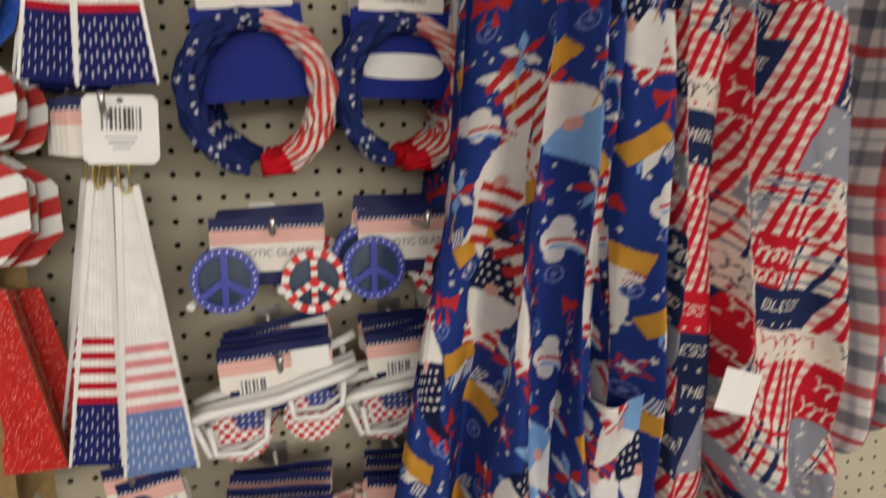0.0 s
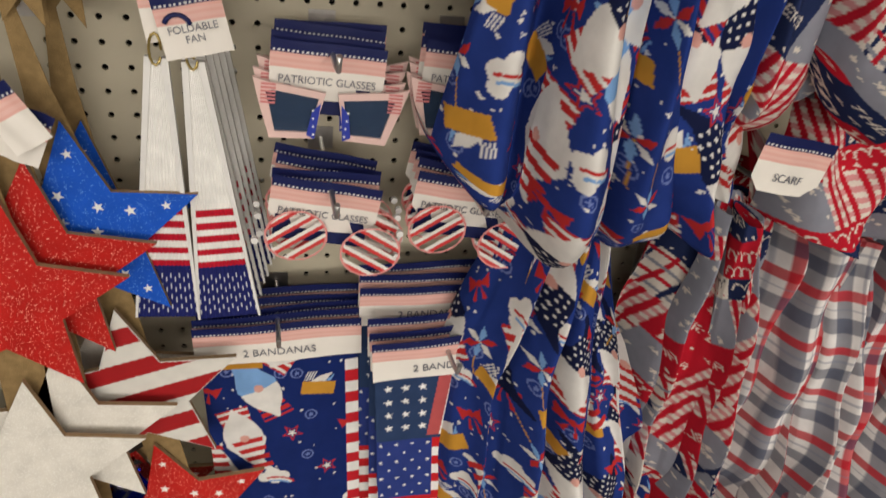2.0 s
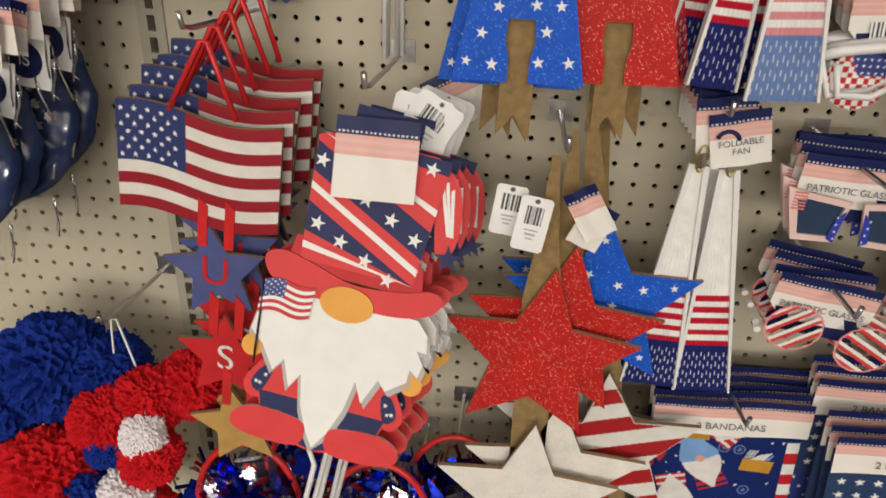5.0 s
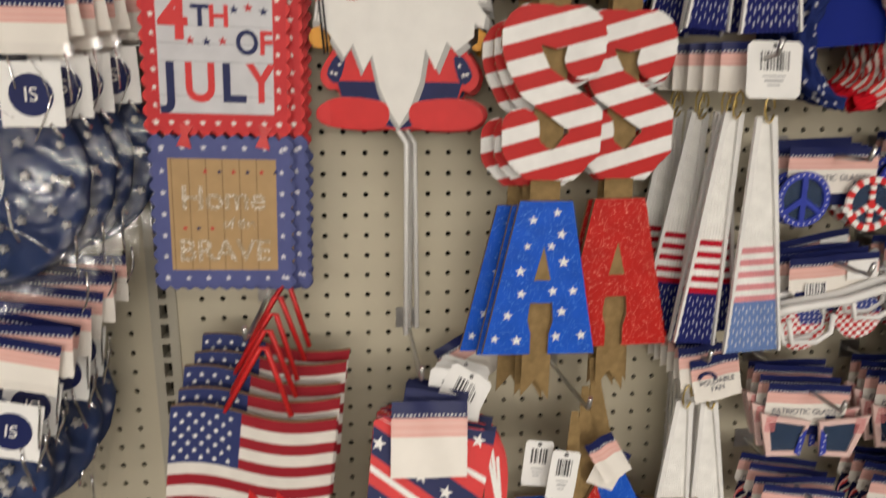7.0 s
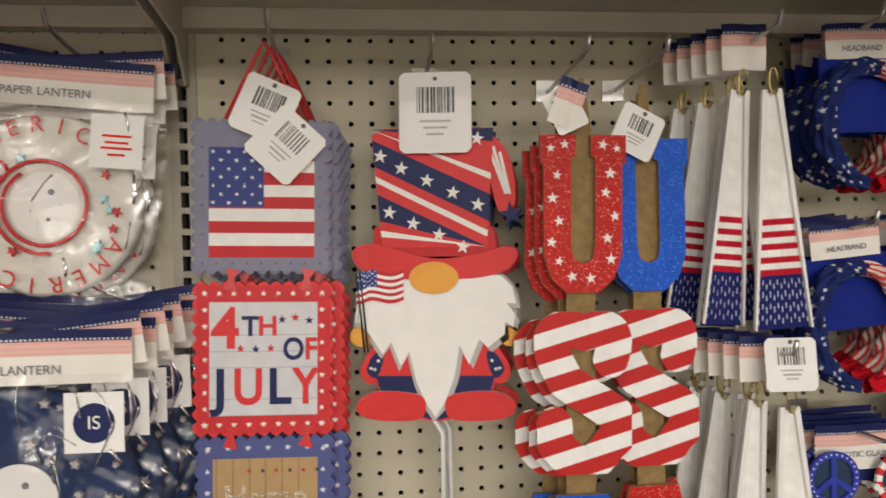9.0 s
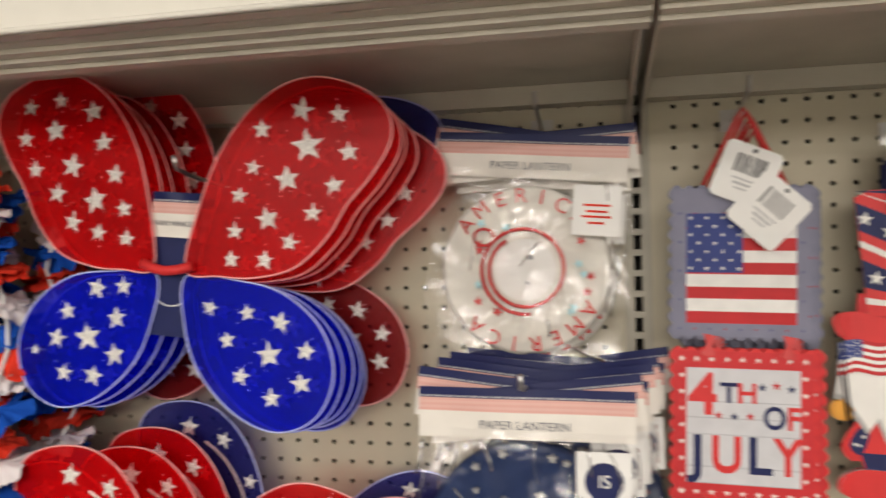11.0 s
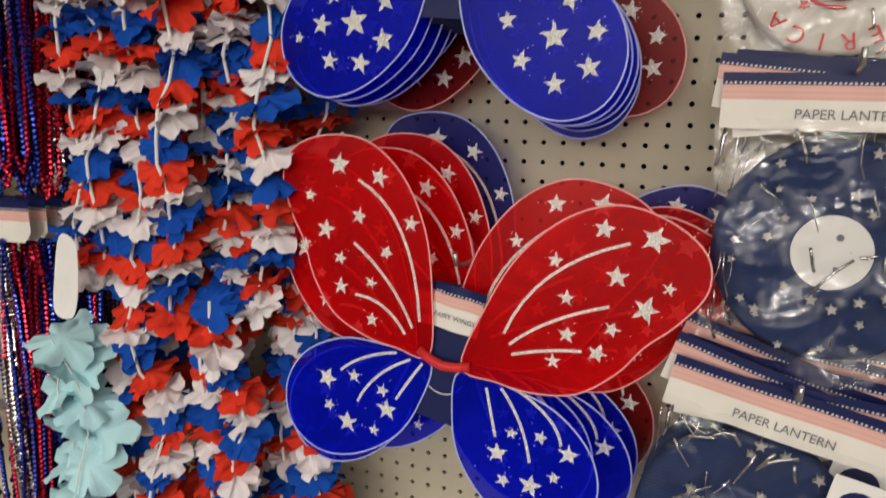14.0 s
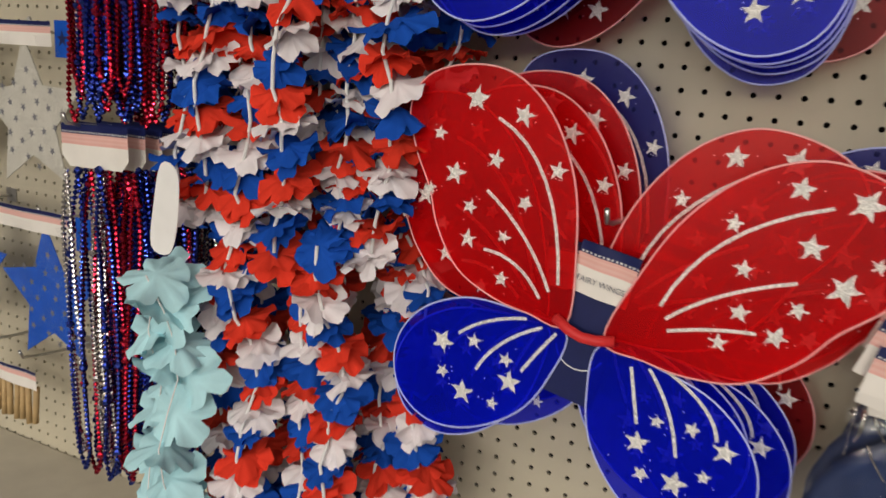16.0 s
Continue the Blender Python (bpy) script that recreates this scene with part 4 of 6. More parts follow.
# ---- hanging "4th of July" signs ----
def scallop(w, h, n, r):
    pts = []
    for (xa, za), (xb, zb) in (((0, 0), (w, 0)), ((w, 0), (w, -h)), ((w, -h), (0, -h)), ((0, -h), (0, 0))):
        for k in range(n * 6):
            t = k / (n * 6)
            d = r * (abs(math.sin(math.pi * t * n)) - 0.5)
            nx, nz = (zb - za), -(xb - xa)
            l = math.hypot(nx, nz)
            pts.append((xa + (xb - xa) * t - nx / l * d - w / 2, za + (zb - za) * t - nz / l * d))
    return pts


def banner_flag(p, u0, v0, w, h, cu=0.52, cv=0.54, n=9, star_r=0.0026, glit=RED):
    """A flag in stripes with a starred canton."""
    for k in range(n):
        p.rect(u0, v0 + h * k / n, u0 + w, v0 + h * (k + 1) / n, glit if k % 2 == 0 else WHITE)
    p.rect(u0, v0 + h * (1 - cv), u0 + w * cu, v0 + h, (0.03, 0.05, 0.22))
    nu, nv = 7, 7
    for i in range(nu):
        for j in range(nv):
            if (i + j) % 2 == 0:
                p.star(u0 + w * cu * (i + 0.5) / nu, v0 + h * (1 - cv) + h * cv * (j + 0.5) / nv, star_r, WHITE)


def hanging_sign(at):
    ob = thing("hanging_sign", at, "three-tier wooden patriotic sign with scalloped edges and red ribbons", "wall sign", "hanging signs on the hook")
    w, h, tops = 0.145, 0.163, (0.0, -0.175, -0.342)
    boards = []
    for k, (key, zt) in enumerate(zip(("grey_board", "red_board", "blue_board"), tops)):
        col = ((0.22, 0.22, 0.3), (0.6, 0.03, 0.035), (0.085, 0.1, 0.27))[k]
        line = scallop(w, h, 11, 0.005)
        bm = bmesh.new()
        plate(bm, line, 0.0, 0.0045)
        b = part("board", bm, ("lan_slate", "bright_red", "slate_blue")[k], ob, at=pose(0.002 * (k - 1), 0, zt))
        boards.append(b)
        p = Print(w - 0.004, h - 0.004, col, 0.0008)
        r = random.Random(k)
        pw, ph = p.w, p.h
        if k == 0:
            for i in range(9):
                for j in range(9):
                    p.star(0.008 + i * 0.0155 + (j % 2) * 0.007, 0.008 + j * 0.0155, 0.0022, (0.35, 0.05, 0.08) if (i + j) % 2 else (0.09, 0.1, 0.24))
            banner_flag(p, 0.015, 0.014, 0.111, 0.118)
        elif k == 1:
            for i in range(9):
                for u, v in ((0.008 + i * 0.0156, 0.0085), (0.008 + i * 0.0156, ph - 0.0085), (0.0085, 0.008 + i * 0.0178), (pw - 0.0085, 0.008 + i * 0.0178)):
                    p.star(u, v, 0.0036, (0.85, 0.8, 0.75))
            p.rect(0.0135, 0.018, pw - 0.0135, ph - 0.018, (0.64, 0.64, 0.66))
            for j in range(7):
                p.rect(0.0135, 0.018 + j * 0.0174, pw - 0.0135, 0.0186 + j * 0.0174, (0.4, 0.4, 0.42))
            for u, v, c in ((0.09, 0.122, NAVY), (0.104, 0.124, RED), (0.119, 0.121, NAVY), (0.046, 0.091, RED), (0.062, 0.09, NAVY), (0.078, 0.091, RED)):
                p.star(u, v, 0.0052, c)
        else:
            for i in range(7):
                for u, v in ((0.01 + i * 0.021, 0.009), (0.01 + i * 0.021, ph - 0.009), (0.009, 0.01 + i * 0.023), (pw - 0.009, 0.01 + i * 0.023)):
                    p.star(u, v, 0.0036, (0.75, 0.74, 0.78))
            p.rect(0.015, 0.018, pw - 0.015, ph - 0.02, (0.46, 0.3, 0.14))
            for j in range(6):
                u = 0.018 + j * (pw - 0.036) / 6
                p.rect(u, 0.018, u + 0.0008, ph - 0.02, (0.18, 0.11, 0.05))
            for i in range(6):
                p.star(0.053 + 0.0145 * i, ph - 0.034, 0.0032, NAVY if i % 2 else RED)
            for i in range(3):
                p.star(0.03 + 0.014 * i, 0.064, 0.0032, NAVY if i % 2 else RED)
        sheet("printed_face", p, "paper", b, bend=lambda u, v: (u - pw / 2, -0.0049 + 0 * u, v - ph - 0.002))
    a = boards[1]
    for ch, size, x, z, key, st in (("4", 0.05, -0.037, -0.046, "bright_red", 0.95), ("T", 0.024, -0.013, -0.043, "navy", 1), ("H", 0.024, 0.004, -0.043, "bright_red", 1), ("O", 0.027, 0.029, -0.066, "navy", 0.85), ("F", 0.027, 0.046, -0.066, "bright_red", 0.9),
                                    ("J", 0.044, -0.042, -0.104, "navy", 1), ("U", 0.044, -0.015, -0.104, "bright_red", 0.85), ("L", 0.044, 0.015, -0.104, "navy", 0.95), ("Y", 0.044, 0.041, -0.104, "bright_red", 0.8)):
        lettering(ch, size * 1.22, x * 1.09, z * 1.09, 0.0055, key, a, stretch=st, bold=size * 0.03)
    for text, size, x, z in (("Home", 0.032, 0.0, -0.06), ("of the", 0.013, 0.016, -0.084), ("BRAVE", 0.03, 0.0, -0.112)):
        lettering(text, size * 1.1, x, z * 1.09, 0.0055, "dull_glitter", boards[2], bold=0.0006)
    for zt in (-0.164, -0.334):
        for sx in (-0.034, 0.046):
            bm = bmesh.new()
            plate(bm, [(sx - 0.009, zt - 0.017), (sx + 0.006, zt - 0.02), (sx + 0.003, zt - 0.006), (sx + 0.009, zt + 0.003), (sx - 0.006, zt + 0.006), (sx - 0.003, zt - 0.005)], 0.0052, 0.0066)
            part("ribbon", bm, "ribbon", ob)
    bm = bmesh.new()
    tube(bm, [(-0.045, -0.002, -0.008), (-0.006, -0.004, 0.075), (0.0, -0.004, 0.085), (0.006, -0.004, 0.075), (0.045, -0.002, -0.008)], 0.0022, 6)
    part("hanging_ribbon", bm, "ribbon", ob)
    return ob


M["dull_glitter"] = glitter("dull_silver_glitter", (0.4, 0.3, 0.18), (0.95, 0.9, 0.8), 1000, 0.25)
M["lan_slate"] = mat("grey_violet_paint", (0.2, 0.2, 0.27), 0.55, 0, 50, 0.12, 0.1)
M["slate_blue"] = mat("slate_blue_paint", (0.08, 0.095, 0.25), 0.55, 0, 50, 0.12, 0.1)
sign = stack(hanging_sign, -0.092, -0.095, 1.67, 1.5, 5, 0.014, 0.005, -0.004, 1.2, 2)
price_tag(sign, 0.06, 0.064, 0.014, 0.042, 0.012, 22)
price_tag(sign, 0.062, 0.066, 0.046, -0.002, 0.016, 42)
hook(-0.085, 1.76, 0.11)


# ---- gnome garden stakes ----
def gnome_stake(at, size=1.0):
    """A flat wooden yard stake, its painted layers in one board."""
    ob = thing("garden_stake", at, "painted wooden yard stake of a bearded figure in a striped hat", "garden stake", "garden stakes on the hooks")
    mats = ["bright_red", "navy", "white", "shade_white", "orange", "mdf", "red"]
    bm = bmesh.new()
    L = lambda pts, d0, d1, mi, side=5: plate(bm, pts, d0, d1, mi, side)
    for s in (-1, 1):
        L(smooth([(s * 0.01, -0.135), (s * 0.02, -0.125), (s * 0.06, -0.122), (s * 0.082, -0.132), (s * 0.082, -0.146), (s * 0.06, -0.153), (s * 0.018, -0.152)], 4), 0.002, 0.0063, 0, 2)
        L(smooth([(s * 0.05, -0.06), (s * 0.066, -0.075), (s * 0.08, -0.1), (s * 0.07, -0.115), (s * 0.05, -0.105), (s * 0.04, -0.08)], 4), 0.002, 0.0041, 0)
        L(smooth([(s * 0.054, -0.083), (s * 0.064, -0.082), (s * 0.073, -0.1), (s * 0.062, -0.108)], 3), 0.0041, 0.0048, 1)
        for q in range(3):
            L(star(s * (0.06 + 0.004 * q), -0.09 - 0.005 * (q % 2) - 0.004 * q, 0.0026), 0.0048, 0.0053, 2)
        L(disc(s * 0.079, -0.064, 0.011, n=18), 0.0048, 0.0056, 4)
    L(smooth([(-0.05, -0.05), (0.056, -0.05), (0.065, -0.09), (0.06, -0.12), (0.034, -0.145), (0.0, -0.154), (-0.034, -0.145), (-0.06, -0.12), (-0.065, -0.09)], 5), 0.002, 0.0046, 0)
    L([(-0.063, -0.106), (0.063, -0.106), (0.058, -0.123), (0.033, -0.1445), (0.0, -0.1535), (-0.033, -0.1445), (-0.058, -0.123)], 0.0046, 0.0050, 1)
    # the beard, over a shifted grey copy that paints its drop shadow
    beard = [(-0.07, 0.0), (0.07, 0.0), (0.082, -0.012), (0.086, -0.03), (0.076, -0.029), (0.085, -0.042), (0.083, -0.055), (0.074, -0.049), (0.074, -0.062), (0.056, -0.076), (0.047, -0.067), (0.036, -0.094), (0.026, -0.074), (0.021, -0.105), (0.011, -0.132), (0.0, -0.15), (-0.009, -0.136), (-0.02, -0.112), (-0.027, -0.08), (-0.036, -0.096), (-0.046, -0.07), (-0.055, -0.083), (-0.07, -0.06), (-0.084, -0.048), (-0.08, -0.02)]
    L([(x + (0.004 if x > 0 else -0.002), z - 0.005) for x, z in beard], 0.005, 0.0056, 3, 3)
    L(beard, 0.002, 0.0068, 2, 2)
    # hat: red tip folded behind, crown, diagonal bands, brim
    L(smooth([(0.05, 0.15), (0.075, 0.135), (0.086, 0.1), (0.084, 0.07), (0.07, 0.065), (0.06, 0.1)], 5), 0.0, 0.003, 0, 2)
    for q in range(3):
        L([(0.055 + 0.007 * q, 0.14 - 0.006 * q), (0.058 + 0.007 * q, 0.142 - 0.006 * q), (0.078 + 0.002 * q, 0.085), (0.075 + 0.002 * q, 0.085)], 0.003, 0.0034, 2, 2)
    L(star(0.082, 0.064, 0.014, 10), 0.003, 0.0042, 1, 1)
    crown = [(-0.064, 0.148), (-0.05, 0.155), (0.05, 0.155), (0.064, 0.15), (0.056, 0.03), (-0.054, 0.03)]
    L([(-0.062, 0.052), (0.062, 0.05), (0.068, 0.02), (-0.066, 0.02)], 0.0045, 0.0056, 6)
    L(crown, 0.002, 0.0064, 0)

    def edge(z, right):
        t = (0.152 - z) / 0.122
        return (0.064 - 0.008 * t) if right else (-0.064 + 0.01 * t)

    def band(zl, zr, th, mi, d):
        zc = lambda v: max(0.03, min(0.154, v))
        pts = [(edge(zc(zl), 0), zc(zl)), (edge(zc(zl - th), 0), zc(zl - th)), (edge(zc(zr - th), 1), zc(zr - th)), (edge(zc(zr), 1), zc(zr))]
        if abs(pts[0][1] - pts[1][1]) + abs(pts[2][1] - pts[3][1]) > 0.003:
            L(pts, 0.0064, d, mi, mi)

    for zl in (0.226, 0.143, 0.086):
        band(zl, zl - 0.058, 0.028, 1, 0.0068)
    for zl in (0.165, 0.105, 0.048):
        band(zl, zl - 0.058, 0.0066, 2, 0.0069)
    for sx, sz in ((-0.055, 0.126), (-0.033, 0.113), (-0.006, 0.1), (0.021, 0.087), (0.047, 0.074), (0.047, 0.143), (-0.046, 0.067), (-0.021, 0.055), (0.006, 0.043), (0.031, 0.03)):
        L(star(sx, sz, 0.0078, -8), 0.0068, 0.0074, 2, 2)
    L(smooth([(-0.086, 0.026), (-0.07, 0.034), (-0.04, 0.028), (0.0, 0.018), (0.045, 0.022), (0.075, 0.03), (0.088, 0.024), (0.08, 0.008), (0.05, -0.002), (0.0, -0.004), (-0.05, -0.002), (-0.078, 0.008)], 5), 0.005, 0.0078, 0)
    L(disc(0.0, -0.002, 0.026, 0.017, 28), 0.0078, 0.0098, 4)
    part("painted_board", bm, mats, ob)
    # small flag in the hand
    p = Print(0.05, 0.032, WHITE, 0.0007)
    banner_flag(p, 0, 0, 0.05, 0.032, 0.44, 0.56, 9, 0.0012)
    fl = sheet("hand_flag", p, "card", ob, bend=lambda u, v: (u - 0.082, -0.0094 - 0 * u, v - 0.03 + 0.003 * np.sin(u * 120) + 0.12 * u), label="small printed flag")
    bm = bmesh.new()
    tube(bm, [(-0.082, -0.009, 0.004), (-0.074, -0.009, -0.08)], 0.0011, 5)
    part("flag_pole", bm, "ink", ob)
    bm = bmesh.new()
    tube(bm, [(0.0, 0.0, -0.13), (-0.003, -0.002, -0.152), (0.007, -0.002, -0.168), (0.007, -0.002, -0.375)], 0.0028, 7)
    part("stake_rod", bm, "plastic_white", ob, "white wire stake")
    bm = bmesh.new()
    plate(bm, box2(-0.036, 0.1, 0.03, 0.185), -0.004, -0.003)
    part("backing_card", bm, "navy", ob)
    for piece in ob.children:
        piece.data.transform(Matrix.Scale(size, 4))
    return ob


g1 = stack(lambda m: gnome_stake(m @ pose(0, 0, 0, 0, 0, -9), 1.065), 0.09, -0.083, 1.498, 0.5, 4, 0.013, 0.003, -0.002, 1.0, 5)
price_tag(g1, 0.08, 0.09, 0.004, 0.226, 0.014, 0)
g2 = stack(gnome_stake, 0.086, -0.25, 0.9, 12, 5, 0.027, 0.004, -0.009, 2.0, 6, tip=-20)
header_card(g2, 0.078, 0.076, "", -0.012, 0.176, 0.016, -9, 0.009, tz=0.35)
price_tag(g2, 0.05, 0.06, 0.04, 0.21, -0.03, 20)
for k in range(3):
    price_tag(g2, 0.06, 0.07, 0.022 + 0.01 * k, 0.21 + 0.006 * k, -0.03 - 0.026 * k, 4 * k)
header_card(g2, 0.075, 0.06, "", 0.034, 0.25, -0.115, -40)
hook(0.09, 1.735, 0.115), hook(0.1, 1.09, 0.22)


# ---- letter banners ----
def near(u, v, line):
    d = np.full(u.shape, 9.0)
    for (xa, ya), (xb, yb) in zip(line, line[1:]):
        l2 = (xb - xa) ** 2 + (yb - ya) ** 2 or 1e-9
        t = np.clip(((u - xa) * (xb - xa) + (v - ya) * (yb - ya)) / l2, 0, 1)
        d = np.minimum(d, np.hypot(u - xa - t * (xb - xa), v - ya - t * (yb - ya)))
    return d


S_LINE = arc([(0.078, 0.118), (0.078, 0.147), (0.05, 0.147)], 8) + arc([(0.05, 0.147), (0.017, 0.147), (0.019, 0.115)], 8)[1:] + [(0.03, 0.095), (0.068, 0.07)] + arc([(0.068, 0.07), (0.09, 0.048), (0.076, 0.028)], 8) + arc([(0.076, 0.028), (0.05, 0.008), (0.018, 0.03)], 8)[1:] + [(0.017, 0.05)]


def letter_banner(at, first, last, tag=True):
    ob = thing("letter_banner", at, "glittered wooden USA letters hung on a burlap strip", "letter banner", "letter banners on the hooks")
    bm = bmesh.new()
    pts = [(-0.016, -0.6), (0.0, -0.58), (0.016, -0.605), (0.016, -0.04), (0.012, 0.0), (0.003, 0.06), (-0.003, 0.06), (-0.012, 0.0), (-0.016, -0.04)]
    plate(bm, pts, -0.001, 0.0)
    part("burlap_strip", bm, "burlap", ob, "frayed burlap strip")
    u = [(-0.046, 0), (-0.008, 0), (-0.008, -0.022), (-0.013, -0.024), (-0.013, -0.115), (-0.01, -0.13), (0.0, -0.135), (0.01, -0.13), (0.013, -0.115), (0.013, -0.024), (0.008, -0.022), (0.008, 0), (0.046, 0), (0.046, -0.028), (0.042, -0.032), (0.042, -0.125), (0.034, -0.15), (0.018, -0.165), (-0.018, -0.165), (-0.034, -0.15), (-0.042, -0.125), (-0.042, -0.032), (-0.046, -0.028)]
    bm = bmesh.new()
    plate(bm, u, 0.002, 0.008, 0, 1)
    lu = part("letter", bm, [first, "mdf"], ob, "glittered wooden letter U")
    bm = bmesh.new()
    plate(bm, [(-0.02, -0.379), (0.02, -0.379), (0.028, -0.379), (0.062, -0.547), (0.01, -0.547), (0.01, -0.524), (0.014, -0.509), (0.012, -0.489), (-0.012, -0.489), (-0.014, -0.509), (-0.01, -0.524), (-0.01, -0.547), (-0.062, -0.547), (-0.028, -0.379)], 0.002, 0.008, 0, 1)
    la = part("letter", bm, [last, "mdf"], ob, "glittered wooden letter A")
    bm = bmesh.new()
    plate(bm, [(0, -0.427), (0.009, -0.464), (-0.009, -0.464)], 0.008, 0.0084)
    part("letter_hole", bm, "burlap", la)
    p = Print(0.106, 0.172, WHITE, 0.0008)
    s = p.v + 0.28 * p.u * -1
    p.where(np.floor((s + 0.05) / 0.0165) % 2 == 0, (0.52, 0.02, 0.018))
    keep = lambda a, b: near(a - 0.005, b - 0.003, S_LINE) < 0.0198
    ls = sheet("letter", p, "paper", ob, bend=lambda a, b: (a - 0.053, -0.008 + 0 * a, b - 0.357), keep=keep, label="striped wooden letter S")
    p2 = Print(0.106, 0.172, (0.33, 0.22, 0.12), 0.002)
    for k in range(4):
        sheet("letter_edge", p2, "paper", ls, bend=lambda a, b: (a - 0.053, -0.0015 - 0.0015 * k + 0 * a, b - 0.357), keep=keep)
    for key, l, lay in ((first, lu, "U"), (last, la, "A")):
        plain = (first == "blue_glitter" and lay == "U") or (last == "red_glitter" and lay == "A")
        if plain:
            continue
        spots = [(-0.035, -0.014), (-0.02, -0.01), (0.021, -0.01), (0.036, -0.014), (-0.028, -0.042), (0.029, -0.04), (-0.033, -0.066), (0.024, -0.06), (-0.026, -0.09), (0.034, -0.085), (-0.034, -0.112), (0.026, -0.108), (-0.026, -0.132), (0.03, -0.13), (0.008, -0.15), (-0.012, -0.148)] if lay == "U" else [(0.012, -0.391), (-0.013, -0.399), (0.018, -0.414), (-0.018, -0.427), (0.008, -0.427), (0.022, -0.444), (-0.024, -0.454), (-0.022, -0.479), (0.012, -0.476), (0.034, -0.476), (-0.036, -0.503), (0.023, -0.499), (-0.049, -0.529), (-0.025, -0.531), (0.018, -0.527), (0.046, -0.526)]
        r = random.Random(3)
        for x, z in spots:
            bm = bmesh.new()
            plate(bm, star(x, z, r.uniform(0.0045, 0.0068), r.uniform(-12, 12)), 0.008, 0.0086)
            part("star", bm, "white", l)
    return ob


b1 = stack(lambda m: letter_banner(m, "red_glitter", "blue_glitter"), 0.242, -0.152, 1.645, 1.0, 3, 0.022, -0.003, -0.006, 1.2, 4)
b2 = stack(lambda m: letter_banner(m, "blue_glitter", "red_glitter"), 0.319, -0.13, 1.643, -0.5, 3, 0.022, 0.004, -0.006, 1.2, 5)
price_tag(b2, 0.05, 0.052, 0.0, 0.03, 0.014, 28)
price_tag(b1, 0.035, 0.045, -0.03, 0.045, 0.012, -25)
header_card(b1, 0.03, 0.05, "", -0.01, 0.055, 0.016, 20)
hook(0.245, 1.72, 0.17), hook(0.33, 1.72, 0.17)


# ---- folding fans ----
def folding_fan(at, pale=False, pleats=13, wtop=0.018, wbot=0.062, length=0.252):
    ob = thing("folding_fan", at, "closed folding fan with white sticks and flag-print cloth", "folding fan", "folding fans on the hooks")
    W = 0.1
    p = Print(W, length, (0.89, 0.88, 0.84), 0.0011)
    h1, h2 = length * 0.47, length * 0.23
    p.rect(0, 0, W, h1, WHITE)
    red, blue = ((0.72, 0.3, 0.32), (0.16, 0.25, 0.5)) if pale else ((0.52, 0.015, 0.035), (0.02, 0.025, 0.14))
    for k in range(5):
        a = h1 - (h1 - h2) * (2 * k) / 9
        p.rect(0, a - (h1 - h2) / 9, W, a, red)
    p.rect(0, 0, W, h2, blue)
    for i in range(pleats):
        for j in range(4):
            u = W * (i + 0.5) / pleats
            p.rect(u - 0.0011, 0.006 + j * 0.0125 + 0.004 * (i % 2), u + 0.0011, 0.012 + j * 0.0125 + 0.004 * (i % 2), (0.6, 0.62, 0.68))

    def fold(u, v):
        t = 1 - v / length
        w = wtop + (wbot - wtop) * t
        saw = np.abs(((u / W * pleats) % 1.0) - 0.5) * 2
        return (u / W - 0.5) * w, -0.001 - (0.0004 + 0.0013 * t) * (1 - saw), v - length

    sheet("pleated_cloth", p, "cloth", ob, bend=fold)
    for s in (-1, 1):
        bm = bmesh.new()
        plate(bm, [(s * (wtop / 2 - 0.005), 0.004), (s * (wtop / 2 + 0.001), 0.004), (s * (wbot / 2 + 0.0012), -length), (s * (wbot / 2 - 0.0012), -length)], -0.002, 0.006 if s > 0 else 0.003)
        part("guard_stick", bm, "plastic_white", ob)
    bm = bmesh.new()
    tube(bm, [(0.01 * math.cos(a) * 0.5, -0.008, 0.012 + 0.014 * math.sin(a)) for a in np.linspace(0, 5.8, 12)], 0.0012, 6)
    part("wire_loop", bm, "brass", ob, "brass wire loop")
    return ob


